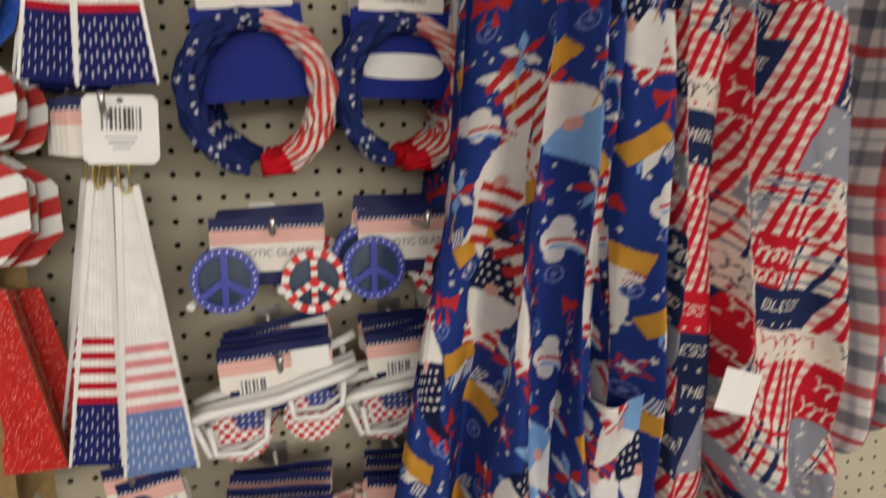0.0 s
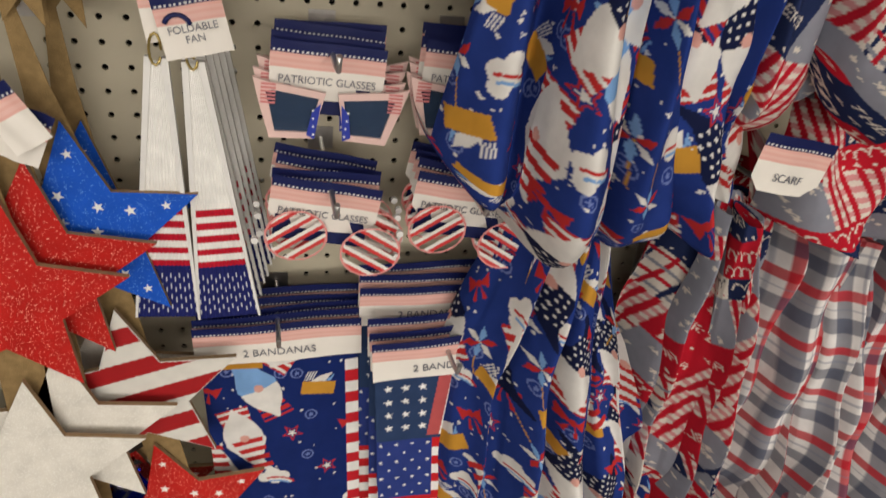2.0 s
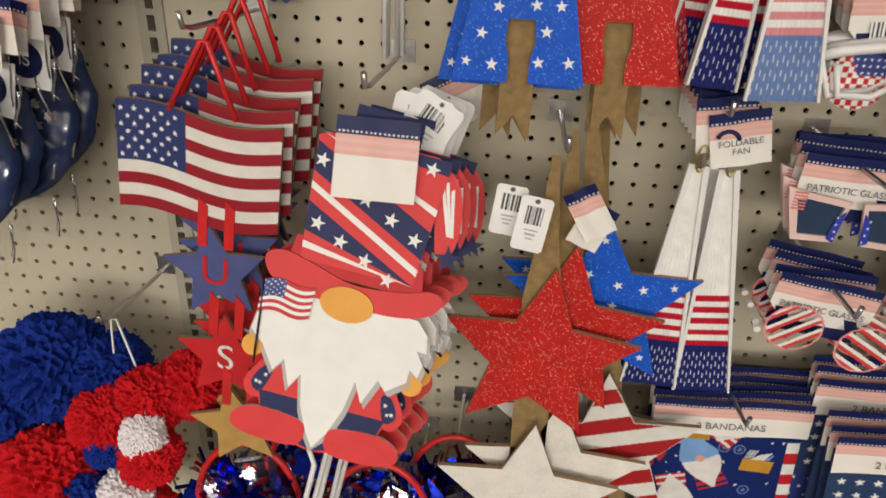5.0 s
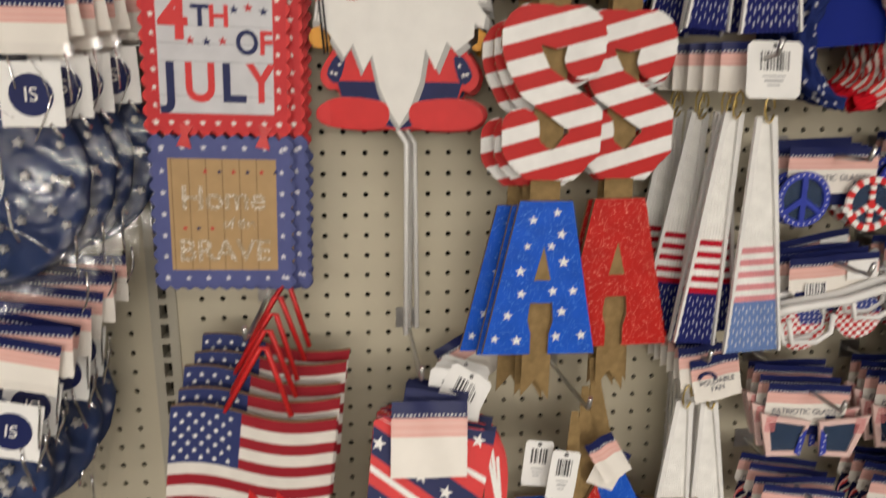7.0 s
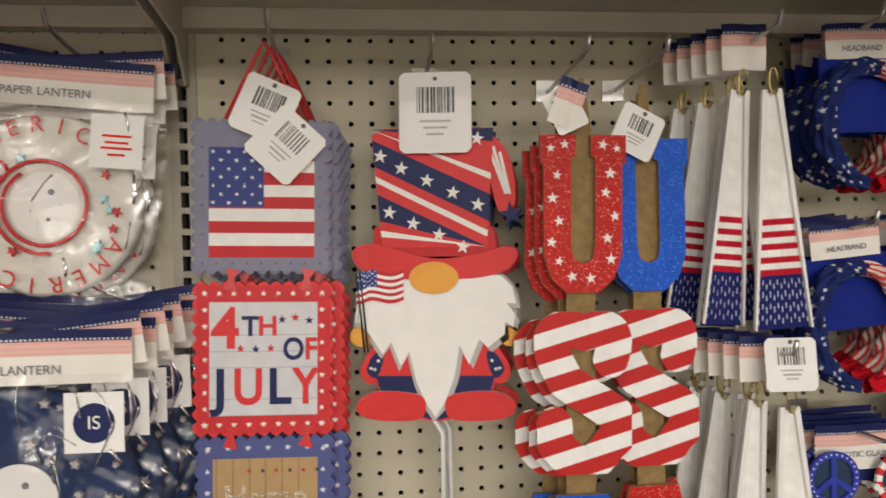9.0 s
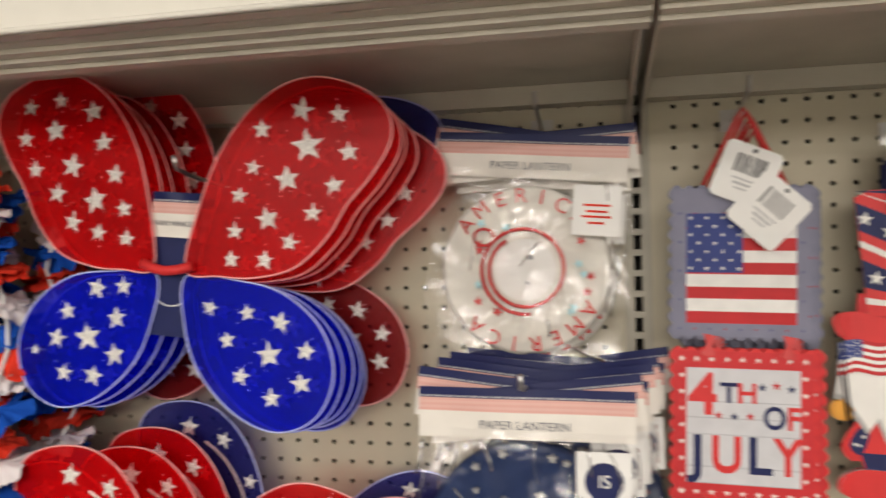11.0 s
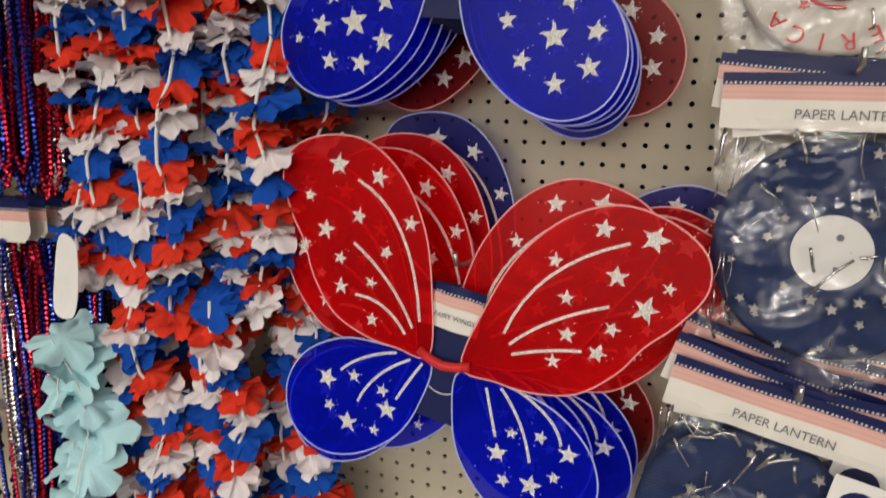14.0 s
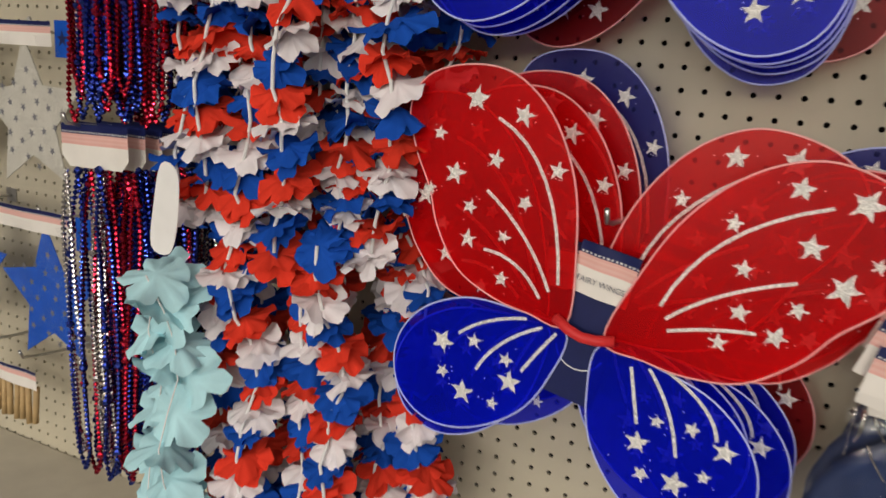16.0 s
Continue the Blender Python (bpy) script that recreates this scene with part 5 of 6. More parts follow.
M["brass"] = mat("brass_wire", (0.6, 0.45, 0.15), 0.3, 0.9, 50, 0.1, 0)
for bunch, (fx, fy, fz, pale) in enumerate(((0.436, -0.165, 1.69, False), (0.448, -0.172, 1.352, True), (0.438, -0.12, 1.012, False))):
    long = 0.252 if bunch < 2 else 0.27
    a = folding_fan(pose(fx + (0.01 if bunch < 2 else 0.015), fy, fz - 0.003, 0, -2.5 if bunch < 2 else -4, 0), pale, length=long)
    b = folding_fan(pose(fx - (0.014 if bunch < 2 else 0.016), fy + 0.022 * (bunch < 2), fz, 0, 5 if bunch < 2 else 2.5, 0), length=long, wbot=0.044 if bunch < 2 else 0.062, pleats=9 if bunch < 2 else 13)
    for k in range(6):
        copy_thing(b, pose(fx + (-0.012 - 0.006 * k + 0.012 * (k % 2) if bunch < 2 else 0.012 + 0.004 * k), fy + 0.04 + 0.02 * k, fz - 0.004 + 0.003 * (k % 2), 0, (5, -3, 7, 0, 6, -1)[k] if bunch < 2 else -5, 0))
    tg = thing("fan_header", pose(fx + (0.01 if bunch < 2 else 0.005), fy - 0.004, fz + 0.075), "cream and navy header card hanging over the folding fans", "header card", "fan header cards")
    if bunch == 1:
        price_tag(tg, 0.058, 0.056, 0, 0, 0.004, 1)
    elif bunch == 2:
        for j in range(2):
            header_card(tg, 0.058, 0.056, "FOLDABLE\nFAN" if j else "", -0.006 + 0.012 * j, -0.012 * j, 0.006 * j, -8 - 4 * j, 0.009, tz=0.36)
        bm = bmesh.new()
        tube(bm, [(0.0 + 0.011 * math.cos(q), -0.0085, -0.043 + 0.011 * math.sin(q)) for q in np.linspace(0.3, 2.84, 8)], 0.0022, 6)
        part("printed_rainbow", bm, "navy", tg)
    for k in range(5):
        header_card(tg, 0.05, 0.05, "", -0.02 - 0.008 * k if bunch < 2 else -0.004, 0.0, -0.02 - 0.02 * k, 0)
    hook(fx, fz + 0.05, 0.2 if bunch < 2 else 0.14)


# ---- twisted headbands ----
def headband(at, card=True, label=True):
    ob = thing("headband", at, "twisted cloth headband, navy starred half and red striped half", "headband", "headbands on the hooks")
    for name, a0, a1 in (("starred_half", 1.35, 4.45), ("striped_half", 1.4, -1.65)):
        L, Wd = 0.24, 0.085
        p = Print(L, Wd, (0.018, 0.03, 0.13), 0.0012)
        r = random.Random(8)
        if name == "starred_half":
            for k in range(60):
                p.star(r.uniform(0, L), r.uniform(0, Wd), r.uniform(0.0028, 0.0048), (0.72, 0.72, 0.74), r.uniform(0, 72))
        else:
            p.where(np.floor((p.v + 0.004 * np.sin(p.u * 60)) / 0.0048) % 2 == 0, (0.78, 0.68, 0.62))
            p.where(np.floor((p.v + 0.004 * np.sin(p.u * 60)) / 0.0048) % 2 == 1, (0.6, 0.05, 0.045))
            p.rect(L * 0.86, 0, L, Wd, (0.55, 0.01, 0.02))

        def wrap(u, v, a0=a0, a1=a1, w=0.0 if name == "starred_half" else 2.0):
            t = u / L
            a = a0 + (a1 - a0) * t
            fat = 0.0105 * (0.62 + 0.5 * np.sin(np.pi * np.clip(t, 0.04, 0.97)))
            b = 2 * np.pi * v / Wd + 2.2 * t
            rr = fat * (1 + 0.16 * np.sin(4 * b + 30 * t + w) + 0.08 * np.sin(9 * b - 17 * t))
            R = 0.0595 + rr * np.cos(b)
            return R * np.cos(a) * 1.0, rr * np.sin(b) * 1.3 - 0.012 * t, R * np.sin(a) * 1.12

        sheet(name, p, "cloth", ob, bend=wrap)
    if card:
        bm = bmesh.new()
        plate(bm, box2(-0.05, -0.005, 0.05, 0.08), -0.014, -0.012)
        c = part("backing_card", bm, "card_blue", ob, "glossy blue backing card")
        if label:
            bm = bmesh.new()
            plate(bm, smooth(box2(-0.036, 0.016, 0.034, 0.036), 4), -0.012, -0.0114)
            part("white_label", bm, "white_card", c)
        header_card(ob, 0.085, 0.04, "HEADBAND", 0, 0.118, -0.01, 0, 0.009)
    return ob


M["card_blue"] = mat("glossy_blue_card", (0.012, 0.025, 0.22), 0.45, 0, 20, 0.1, 0.03, sheen=0.4)
for hx, hz, hy in ((0.569, 1.43, -0.13), (0.71, 1.432, -0.12), (0.578, 1.655, -0.14), (0.715, 1.655, -0.13)):
    stack(lambda m: headband(m, True, hx > 0.65), hx, hy, hz, random.Random(int(hx * 999)).uniform(-6, 6), 4, 0.03, 0.004, 0.002, 6, int(hz * 77 + hx * 31))
    hook(hx, hz + 0.105, 0.16)


# ---- novelty glasses ----
def novelty_glasses(at, kind):
    looks = {"peace": "blue and red peace-sign party glasses on a header card", "browline": "white plastic party glasses frame with a barcode card", "square": "square flag-print party glasses with smoky lenses", "round": "round slatted red and white party glasses on a card"}
    ob = thing("party_glasses", at, looks[kind], "party glasses", "party glasses on the hooks")
    turn = {"peace": 0, "browline": -4, "square": 4, "round": 9}[kind]
    w = 0.104 if kind == "square" else 0.106
    hd = header_card(ob, w, 0.052, "PATRIOTIC GLASSES" if kind != "browline" else "", 0, 0, 0.0, turn, 0.0098, cut=0.014, tz=0.34)
    if kind == "browline":
        p = Print(0.026, 0.016, WHITE, 0.0007)
        for k in range(7):
            p.rect(0.002 + 0.0034 * k, 0, 0.0035 + 0.0034 * k + 0.0006 * (k % 2), 0.016, (0.05, 0.05, 0.06))
        sheet("barcode", p, "card", hd, bend=lambda u, v: (u - 0.036, -0.003 + 0 * u, v - 0.046))
        bm = bmesh.new()
        plate(bm, box2(0.014, -0.03, 0.05, -0.008), 0.002, 0.003)
        part("price_sticker", bm, "white_card", hd)
    bm = bmesh.new()
    plate(bm, box2(-w * 0.43, -0.066, w * 0.43, -0.04), -0.002, -0.001)
    part("card_foot", bm, "navy", ob, at=pose(0, 0, 0, 0, turn, 0))
    rot = pose(0, -0.012, -0.052, 0, turn, 0)
    if kind == "peace":
        for s, key, alt in ((-1, "blue_paint", "white"), (1, "bright_red", "white")):
            cx, cz, R = s * 0.041, -0.004 - 0.006 * (s > 0), 0.031
            bm = bmesh.new()
            n = 24
            for k in range(n):
                a, b = 2 * math.pi * k / n, 2 * math.pi * (k + 1) / n
                plate(bm, [(cx + q * math.cos(t), cz + q * math.sin(t)) for q, t in ((R, a), (R, b), (R - 0.007, b), (R - 0.007, a))], 0, 0.004, k % 2 if s > 0 else 0)
            for a in (90, 270, 215, 325):
                a = radians(a)
                for j in range(5):
                    r0, r1 = (R - 0.005) * j / 5, (R - 0.005) * (j + 1) / 5
                    nx, nz = -math.sin(a) * 0.003, math.cos(a) * 0.003
                    plate(bm, [(cx + r0 * math.cos(a) + nx, cz + r0 * math.sin(a) + nz), (cx + r1 * math.cos(a) + nx, cz + r1 * math.sin(a) + nz), (cx + r1 * math.cos(a) - nx, cz + r1 * math.sin(a) - nz), (cx + r0 * math.cos(a) - nx, cz + r0 * math.sin(a) - nz)], 0.0005, 0.0038, j % 2 if s > 0 else 0)
            if s < 0:
                for k in range(26):
                    a = 2 * math.pi * k / 26
                    plate(bm, disc(cx + (R - 0.0035) * math.cos(a), cz + (R - 0.0035) * math.sin(a), 0.0011, n=6), 0.004, 0.0044, 1)
            part("lens_rim", bm, [key, alt], ob, "blue dotted rim" if s < 0 else "red and white rim", at=rot)
            bm = bmesh.new()
            plate(bm, disc(cx, cz, R - 0.006, n=20), -0.001, 0.0)
            part("lens", bm, "lens", ob, at=rot)
        for sx in (-0.072, 0.072, 0.01):
            bm = bmesh.new()
            plate(bm, disc(sx, -0.026 + 0.01 * (sx == 0.01), 0.004, n=10), 0.0, 0.005)
            part("card_pin", bm, "plastic_white", ob, at=rot)
    elif kind == "browline":
        bm = bmesh.new()
        tube(bm, [(-0.078, 0, 0.0), (-0.06, -0.004, 0.006), (0.0, -0.008, 0.013), (0.06, -0.004, 0.026), (0.076, 0, 0.03)], 0.0052, 8)
        for s in (-1, 1):
            c = s * 0.036
            z = 0.006 + 0.012 * s
            tube(bm, [(c - 0.026, -0.004, z), (c - 0.022, -0.006, z - 0.026), (c + 0.006, -0.006, z - 0.028), (c + 0.024, -0.005, z - 0.018), (c + 0.026, -0.004, z + 0.003)], 0.0032, 7)
        tube(bm, [(-0.076, 0, 0.0), (-0.064, 0.0, -0.034), (-0.03, 0.004, -0.03)], 0.0032, 7)
        part("frame", bm, "plastic_white", ob, at=pose(0, -0.02, -0.058, 0, -2, 0))
        for s in (-1, 1):
            p = Print(0.06, 0.056, WHITE, 0.0011)
            p.where((np.floor(p.u / 0.005) + np.floor(p.v / 0.005)) % 2 == 0, RED)
            p.where((p.v > 0.032) & (p.u + 0.5 * p.v > 0.045), (0.04, 0.06, 0.25))
            for i in range(9):
                for j in range(4):
                    p.disc(0.008 + 0.006 * i, 0.035 + 0.006 * j, 0.0011, WHITE)
            sheet("lens", p, "card", ob, bend=lambda u, v: (u - 0.03 + s * 0.034, -0.006 + 0 * u, v - 0.105 + 0.006 * s), keep=lambda u, v: ((u - 0.03) / 0.029) ** 2 + ((v - 0.028) / 0.027) ** 2 < 1, label="flag-print lens")
    elif kind == "square":
        rot = rot @ Matrix.Diagonal((0.92, 1, 0.95, 1))
        for s in (-1, 1):
            o = [(s * x, z) for x, z in ((0.006, 0.012), (0.06, 0.018), (0.076, 0.022), (0.07, 0.0), (0.058, -0.036), (0.016, -0.034))]
            i = [(s * x, z) for x, z in ((0.012, 0.006), (0.056, 0.011), (0.064, 0.01), (0.06, -0.002), (0.053, -0.029), (0.02, -0.028))]
            bm = bmesh.new()
            ring(bm, o, i, 0, 0.004)
            for k in range(6):
                plate(bm, box2(s * 0.062 - 0.006, -0.002 + 0.0035 * k, s * 0.062 + 0.008, 0.0 + 0.0035 * k), 0.004, 0.0044, 1)
            part("lens_rim", bm, ["pink_white", "pink_stripe"], ob, "pink striped rim", at=rot)
            bm = bmesh.new()
            plate(bm, i, 0.0005, 0.0015)
            part("lens", bm, "lens", ob, "smoky lens", at=rot)
            bm = bmesh.new()
            plate(bm, [(s * 0.014, -0.034), (s * 0.022, -0.03), (s * 0.018, -0.006), (s * 0.01, 0.002)], 0.004, 0.0055)
            for k in range(4):
                plate(bm, star(s * (0.0155 + 0.0006 * k), -0.029 + 0.008 * k, 0.0018), 0.0055, 0.0059, 1)
            part("nose_piece", bm, ["blue_paint", "white"], ob, "starred blue nose piece", at=rot)
    else:
        for s in (-1, 1):
            cx, cz = s * 0.036 + 0.004, -0.008 - 0.008 * s
            p = Print(0.062, 0.056, (0.5, 0.48, 0.44), 0.001)
            d = p.v * 0.8 + p.u * 0.5 * s
            p.where(np.floor(d / 0.0042) % 3 == 0, (0.62, 0.05, 0.05))
            p.where(np.floor(d / 0.0042) % 3 == 1, (0.82, 0.8, 0.74))
            rr = ((p.u - 0.031) / 0.031) ** 2 + ((p.v - 0.028) / 0.028) ** 2
            p.where(rr > 0.82, (0.75, 0.3, 0.28))
            sheet("slatted_lens", p, "card", ob, bend=lambda u, v: (u - 0.031 + cx, -0.014 - 0.004 * s + 0 * u, v - 0.028 + cz - 0.052), keep=lambda u, v: (((u - 0.031) / 0.031) ** 2 + ((v - 0.028) / 0.028) ** 2 < 1) & ((np.floor((v * 0.8 + u * 0.5 * s) / 0.0042) % 3 < 2) | (((u - 0.031) / 0.031) ** 2 + ((v - 0.028) / 0.028) ** 2 > 0.8)), label="red and white slatted lens")
        for s in (-1, 1):
            bm = bmesh.new()
            plate(bm, disc(s * 0.07, -0.012, 0.0035, n=10), 0.0, 0.005)
            part("card_pin", bm, "plastic_white", ob, at=rot)
    return ob


M["blue_paint"] = mat("blue_enamel", (0.03, 0.05, 0.38), 0.3, 0, 40, 0.1, 0.05)
M["pink_white"] = mat("pale_pink_enamel", (0.78, 0.55, 0.5), 0.35, 0, 40, 0.06, 0.05)
M["pink_stripe"] = mat("pink_enamel", (0.62, 0.2, 0.2), 0.35, 0, 40, 0.06, 0.05)
for kind, gz, gy in (("peace", 1.316, -0.125), ("browline", 1.198, -0.148), ("square", 1.036, -0.135), ("round", 0.908, -0.15)):
    for col, gx in enumerate((0.572, 0.712)):
        stack(lambda m: novelty_glasses(m, kind), gx, gy, gz + 0.004 * col, 0, 4, 0.021, 0.002, 0.002, 7, int(gx * 100 + gz * 50))
        hook(gx + 0.002, gz - 0.012, -gy + 0.055, 0.004)


# ---- bandanas ----
def gnome_print(w, h, seed, res=0.0014, base=(0.019, 0.042, 0.21), cell=0.049):
    """Navy cotton with bearded figures, clouds, stars, banners and pinwheels."""
    p = Print(w, h, base, res)
    r = random.Random(seed)
    wht, red, sky, org, pink, pale = (0.74, 0.72, 0.68), (0.5, 0.03, 0.03), (0.2, 0.38, 0.68), (0.58, 0.29, 0.04), (0.68, 0.36, 0.3), (0.16, 0.21, 0.46)

    def turn(pts, u, v, a, s):
        c, d = math.cos(a), math.sin(a)
        return [(u + s * (x * c - y * d), v + s * (x * d + y * c)) for x, y in pts]

    def figure(u, v, a, look_):
        p.poly(turn([(-0.013, -0.014), (0.013, -0.014), (0.015, -0.034), (-0.015, -0.034)], u, v, a, 1.3), red)
        for q in range(2):
            p.poly(turn([(-0.014, -0.021 - 0.008 * q), (0.014, -0.021 - 0.008 * q), (0.0145, -0.024 - 0.008 * q), (-0.0145, -0.024 - 0.008 * q)], u, v, a, 1.3), wht if look_ else base)
        p.poly(turn(smooth([(-0.016, 0.006), (0.016, 0.006), (0.015, -0.012), (0.005, -0.026), (0.0, -0.034), (-0.006, -0.026), (-0.015, -0.012)], 4), u, v, a, 1.3), wht)
        hat = turn(smooth([(-0.018, 0.004), (0.018, 0.004), (0.013, 0.02), (0.006, 0.034), (-0.008, 0.05), (-0.015, 0.052), (-0.009, 0.036), (-0.014, 0.02)], 3), u, v, a, 1.3)
        p.poly(hat, (sky, wht, (0.01, 0.014, 0.05))[look_])
        if look_ == 1:
            for q in range(4):
                z = 0.006 + 0.011 * q
                p.poly(turn([(-0.016 + 0.0005 * z, z), (0.015 - 0.25 * z, z), (0.013 - 0.25 * z, z + 0.0055), (-0.015, z + 0.0055)], u, v, a, 1.3), red)
        elif look_ == 2:
            for q in range(24):
                x, y = turn([(-0.012 + 0.0055 * (q % 5) + 0.002 * (q // 5 % 2), 0.008 + 0.0058 * (q // 5))], u, v, a, 1.3)[0]
                p.disc(x, y, 0.0016, wht)
        x, y = turn([(0, 0.004)], u, v, a, 1.3)[0]
        p.disc(x, y, 0.0056, pink)

    for j in range(int(h / cell) + 2):
        for i in range(int(w / cell) + 2):
            u, v = (i + 0.5 * (j % 2)) * cell + r.uniform(-0.006, 0.006), j * cell + r.uniform(-0.006, 0.006)
            k = (i * 2 + j * 3 + r.randrange(2)) % 7
            a = r.uniform(-0.7, 0.7) + (math.pi if r.random() < 0.4 else 0)
            for q in range(4):
                p.star(u + r.uniform(-0.032, 0.032), v + r.uniform(-0.032, 0.032), r.uniform(0.0014, 0.0036), wht, r.uniform(0, 72))
            x, y = u + r.choice((-1, 1)) * 0.024, v + 0.026
            if k in (0, 2, 4, 6):
                p.disc(x, y, 0.0075, pale)
                p.disc(x, y, 0.0058, base)
                p.star(x, y, 0.0042, pale, 10)
            if k in (0, 3):
                figure(u, v, a, r.choice((0, 1, 2, 2, 1)))
            elif k == 1:
                for x, y, q in ((-0.013, 0, 0.008), (-0.002, 0.005, 0.0105), (0.011, 0.001, 0.008), (0.0, -0.003, 0.009)):
                    x, y = turn([(x, y)], u, v, a * 0.4, 1)[0]
                    p.disc(x, y, q, wht)
                for q, c in enumerate((red, wht, sky)):
                    p.line([(u + (0.024 - 0.003 * q) * math.cos(t), v - 0.014 + (0.013 - 0.003 * q) * math.sin(t)) for t in np.linspace(0.2, 2.0, 8)], 0.0028, c)
            elif k == 2:
                p.poly(turn([(-0.02, -0.009), (0.02, -0.011), (0.021, 0.008), (-0.019, 0.01)], u, v, a, 1), org)
                p.poly(turn([(-0.01, 0.009), (0.008, 0.009), (0.016, 0.022), (0.002, 0.018)], u, v, a, 1), wht)
                p.poly(turn([(0.008, 0.009), (0.014, 0.009), (0.019, 0.02)], u, v, a, 1), sky)
                for q in range(4):
                    p.poly(turn([(-0.018 + 0.003 * q, 0.011), (-0.0165 + 0.003 * q, 0.011), (-0.012 + 0.003 * q, 0.024), (-0.0135 + 0.003 * q, 0.024)], u, v, a, 1), wht)
            elif k == 4:
                b = r.uniform(0, 72)
                p.star(u, v, 0.0145, red, b)
                p.star(u, v, 0.0105, base, b)
                p.star(u, v, 0.0065, wht, b)
            elif k == 5:
                p.poly(turn([(-0.0007, 0), (0.0007, 0), (0.0007, -0.042), (-0.0007, -0.042)], u, v, a, 1), org)
                for q in range(6):
                    p.poly(turn([(0, 0), (0.0045, 0.01), (0.0, 0.019), (-0.003, 0.009)], u, v, a + q * math.pi / 3, 1), (sky, wht, red)[q % 3])
            else:
                for s in (-1, 1):
                    p.poly(turn([(0, 0), (s * 0.015, 0.009), (s * 0.013, -0.008)], u, v, a, 1), red)
                    p.poly(turn([(s * 0.002, -0.002), (s * 0.009, -0.018), (s * 0.004, -0.019)], u, v, a, 1), red)
                p.disc(u, v, 0.004, red)
    return p


def bandana_pack(at, flag):
    ob = thing("bandana_pack", at, "folded flag-print bandana under a header card" if flag else "folded navy printed bandana under a header card", "bandana", "bandana packs on the hooks")
    w, h = (0.166, 0.3) if flag else (0.181, 0.325)
    if flag:
        p = Print(w, h, (0.03, 0.055, 0.13), 0.0012)
        p.poly([(0.075, 0.3), (0.1, 0.3), (0.085, 0.2), (0.06, 0.2)], (0.5, 0.1, 0.1))
        p.poly([(0.09, 0.3), (w, 0.3), (w, 0.2), (0.075, 0.2)], WHITE)
        for k in range(12):
            p.star(0.015 + 0.02 * (k % 3), 0.215 + 0.02 * (k // 3), 0.006, WHITE, 10)
        banner_flag(p, 0, 0, w, 0.195, 0.4, 0.5, 13, 0.003)
    else:
        p = gnome_print(w, h, 77, 0.0011, (0.011, 0.024, 0.13), 0.068)
        for k in range(9):
            p.rect(w - 0.016, 0.034 * k, w, 0.034 * k + 0.017, (0.55, 0.02, 0.03))
            p.rect(w - 0.016, 0.034 * k + 0.017, w, 0.034 * k + 0.034, WHITE)
        p.rect(0.012, h - 0.018, 0.07, h - 0.004, (0.5, 0.24, 0.03))
    sheet("folded_cloth", p, "cloth", ob, bend=lambda u, v: (u - w / 2, -0.006 + 0.002 * np.sin(u * 50) + 0.004 * (np.abs(u / w - 0.5) * 2) ** 6, v - h - 0.046))
    bm = bmesh.new()
    plate(bm, box2(-w / 2 + 0.002, -h - 0.044, w / 2 - 0.002, -0.03), -0.006, 0.0)
    part("cloth_layers", bm, "navy", ob)
    header_card(ob, w + 0.006, 0.052, "2 BANDANAS", 0, 0, 0.011, 0, 0.0135, tz=0.28)
    return ob


stack(lambda m: bandana_pack(m, False), 0.522, -0.092, 0.714, -2.5, 5, 0.013, 0.001, 0.004, 1.5, 3)
stack(lambda m: bandana_pack(m, True), 0.706, -0.15, 0.726, -4, 3, 0.018, 0.001, 0.004, 2, 4)
stack(lambda m: bandana_pack(m, True), 0.7, -0.085, 0.752, 0, 3, 0.016, 0.0, 0.006, 2, 5)
hook(0.522, 0.706, 0.15), hook(0.706, 0.7, 0.205)


# ---- scarves ----
def scarf(label, pr, x0, y0, ztop, wtop, wmid, wbot, folds, deep, seed, lean=0.0, round_end=True, neck=None):
    """A soft gathered scarf: cloth laid in folds that shift along their fall."""
    r = random.Random(seed)
    ph = [r.uniform(0, 6.28) for _ in range(6)]
    W, H = pr.w, pr.h

    def drape(u, v):
        t = 1 - v / H
        s = u / W - 0.5
        w = np.where(t < 0.5, wtop + (wmid - wtop) * t * 2, wmid + (wbot - wmid) * (t - 0.5) * 2)
        if neck is not None:
            w = w * (0.42 + 0.58 * np.clip(t / neck, 0, 1) ** 0.8)
        x = x0 + lean * t + s * w + 0.012 * np.sin(5 * t + ph[0]) * w / 0.2 + 0.01 * np.sin(2 * np.pi * folds * s * 1.0 + ph[1] + 3 * t)
        main = np.sin(2 * np.pi * folds * s + ph[2] + 1.9 * np.sin(2.6 * t + ph[3]))
        fold = 1.3 * np.sign(main) * np.abs(main) ** 0.75 + 0.4 * np.sin(2 * np.pi * folds * 2.3 * s + ph[4] + 4 * t) + 0.22 * np.sin(21 * t + 9 * s + ph[5])
        y = y0 - deep * fold * (0.6 + 0.6 * t) + 0.35 * s * s
        z = ztop - H * t + 0.006 * np.sin(2 * np.pi * folds * s)
        if round_end:
            e = np.clip((t - 0.88) / 0.12, 0, 1)
            y = y + 0.045 * e ** 2
            z = z + 0.03 * e ** 2 + 0.1 * (np.abs(s) * 2) ** 2.5 * e
        return x, y, z

    ob = sheet("scarf", pr, "cloth", bend=drape)
    return tagged(ob, label, "scarf", "scarves on the hooks")


GLYPH = {"A": "0e11111f111111", "M": "111b1515111111", "E": "1f10101e10101f", "R": "1e11111e141211", "I": "0e04040404040e", "C": "0e11101010110e", "G": "0e11101711110e", "O": "0e11111111110e", "D": "1e11111111111e", "B": "1e11111e11111e", "L": "1010101010101f", "S": "0f10100e01011e", "T": "1f040404040404", "H": "1111111f111111"}


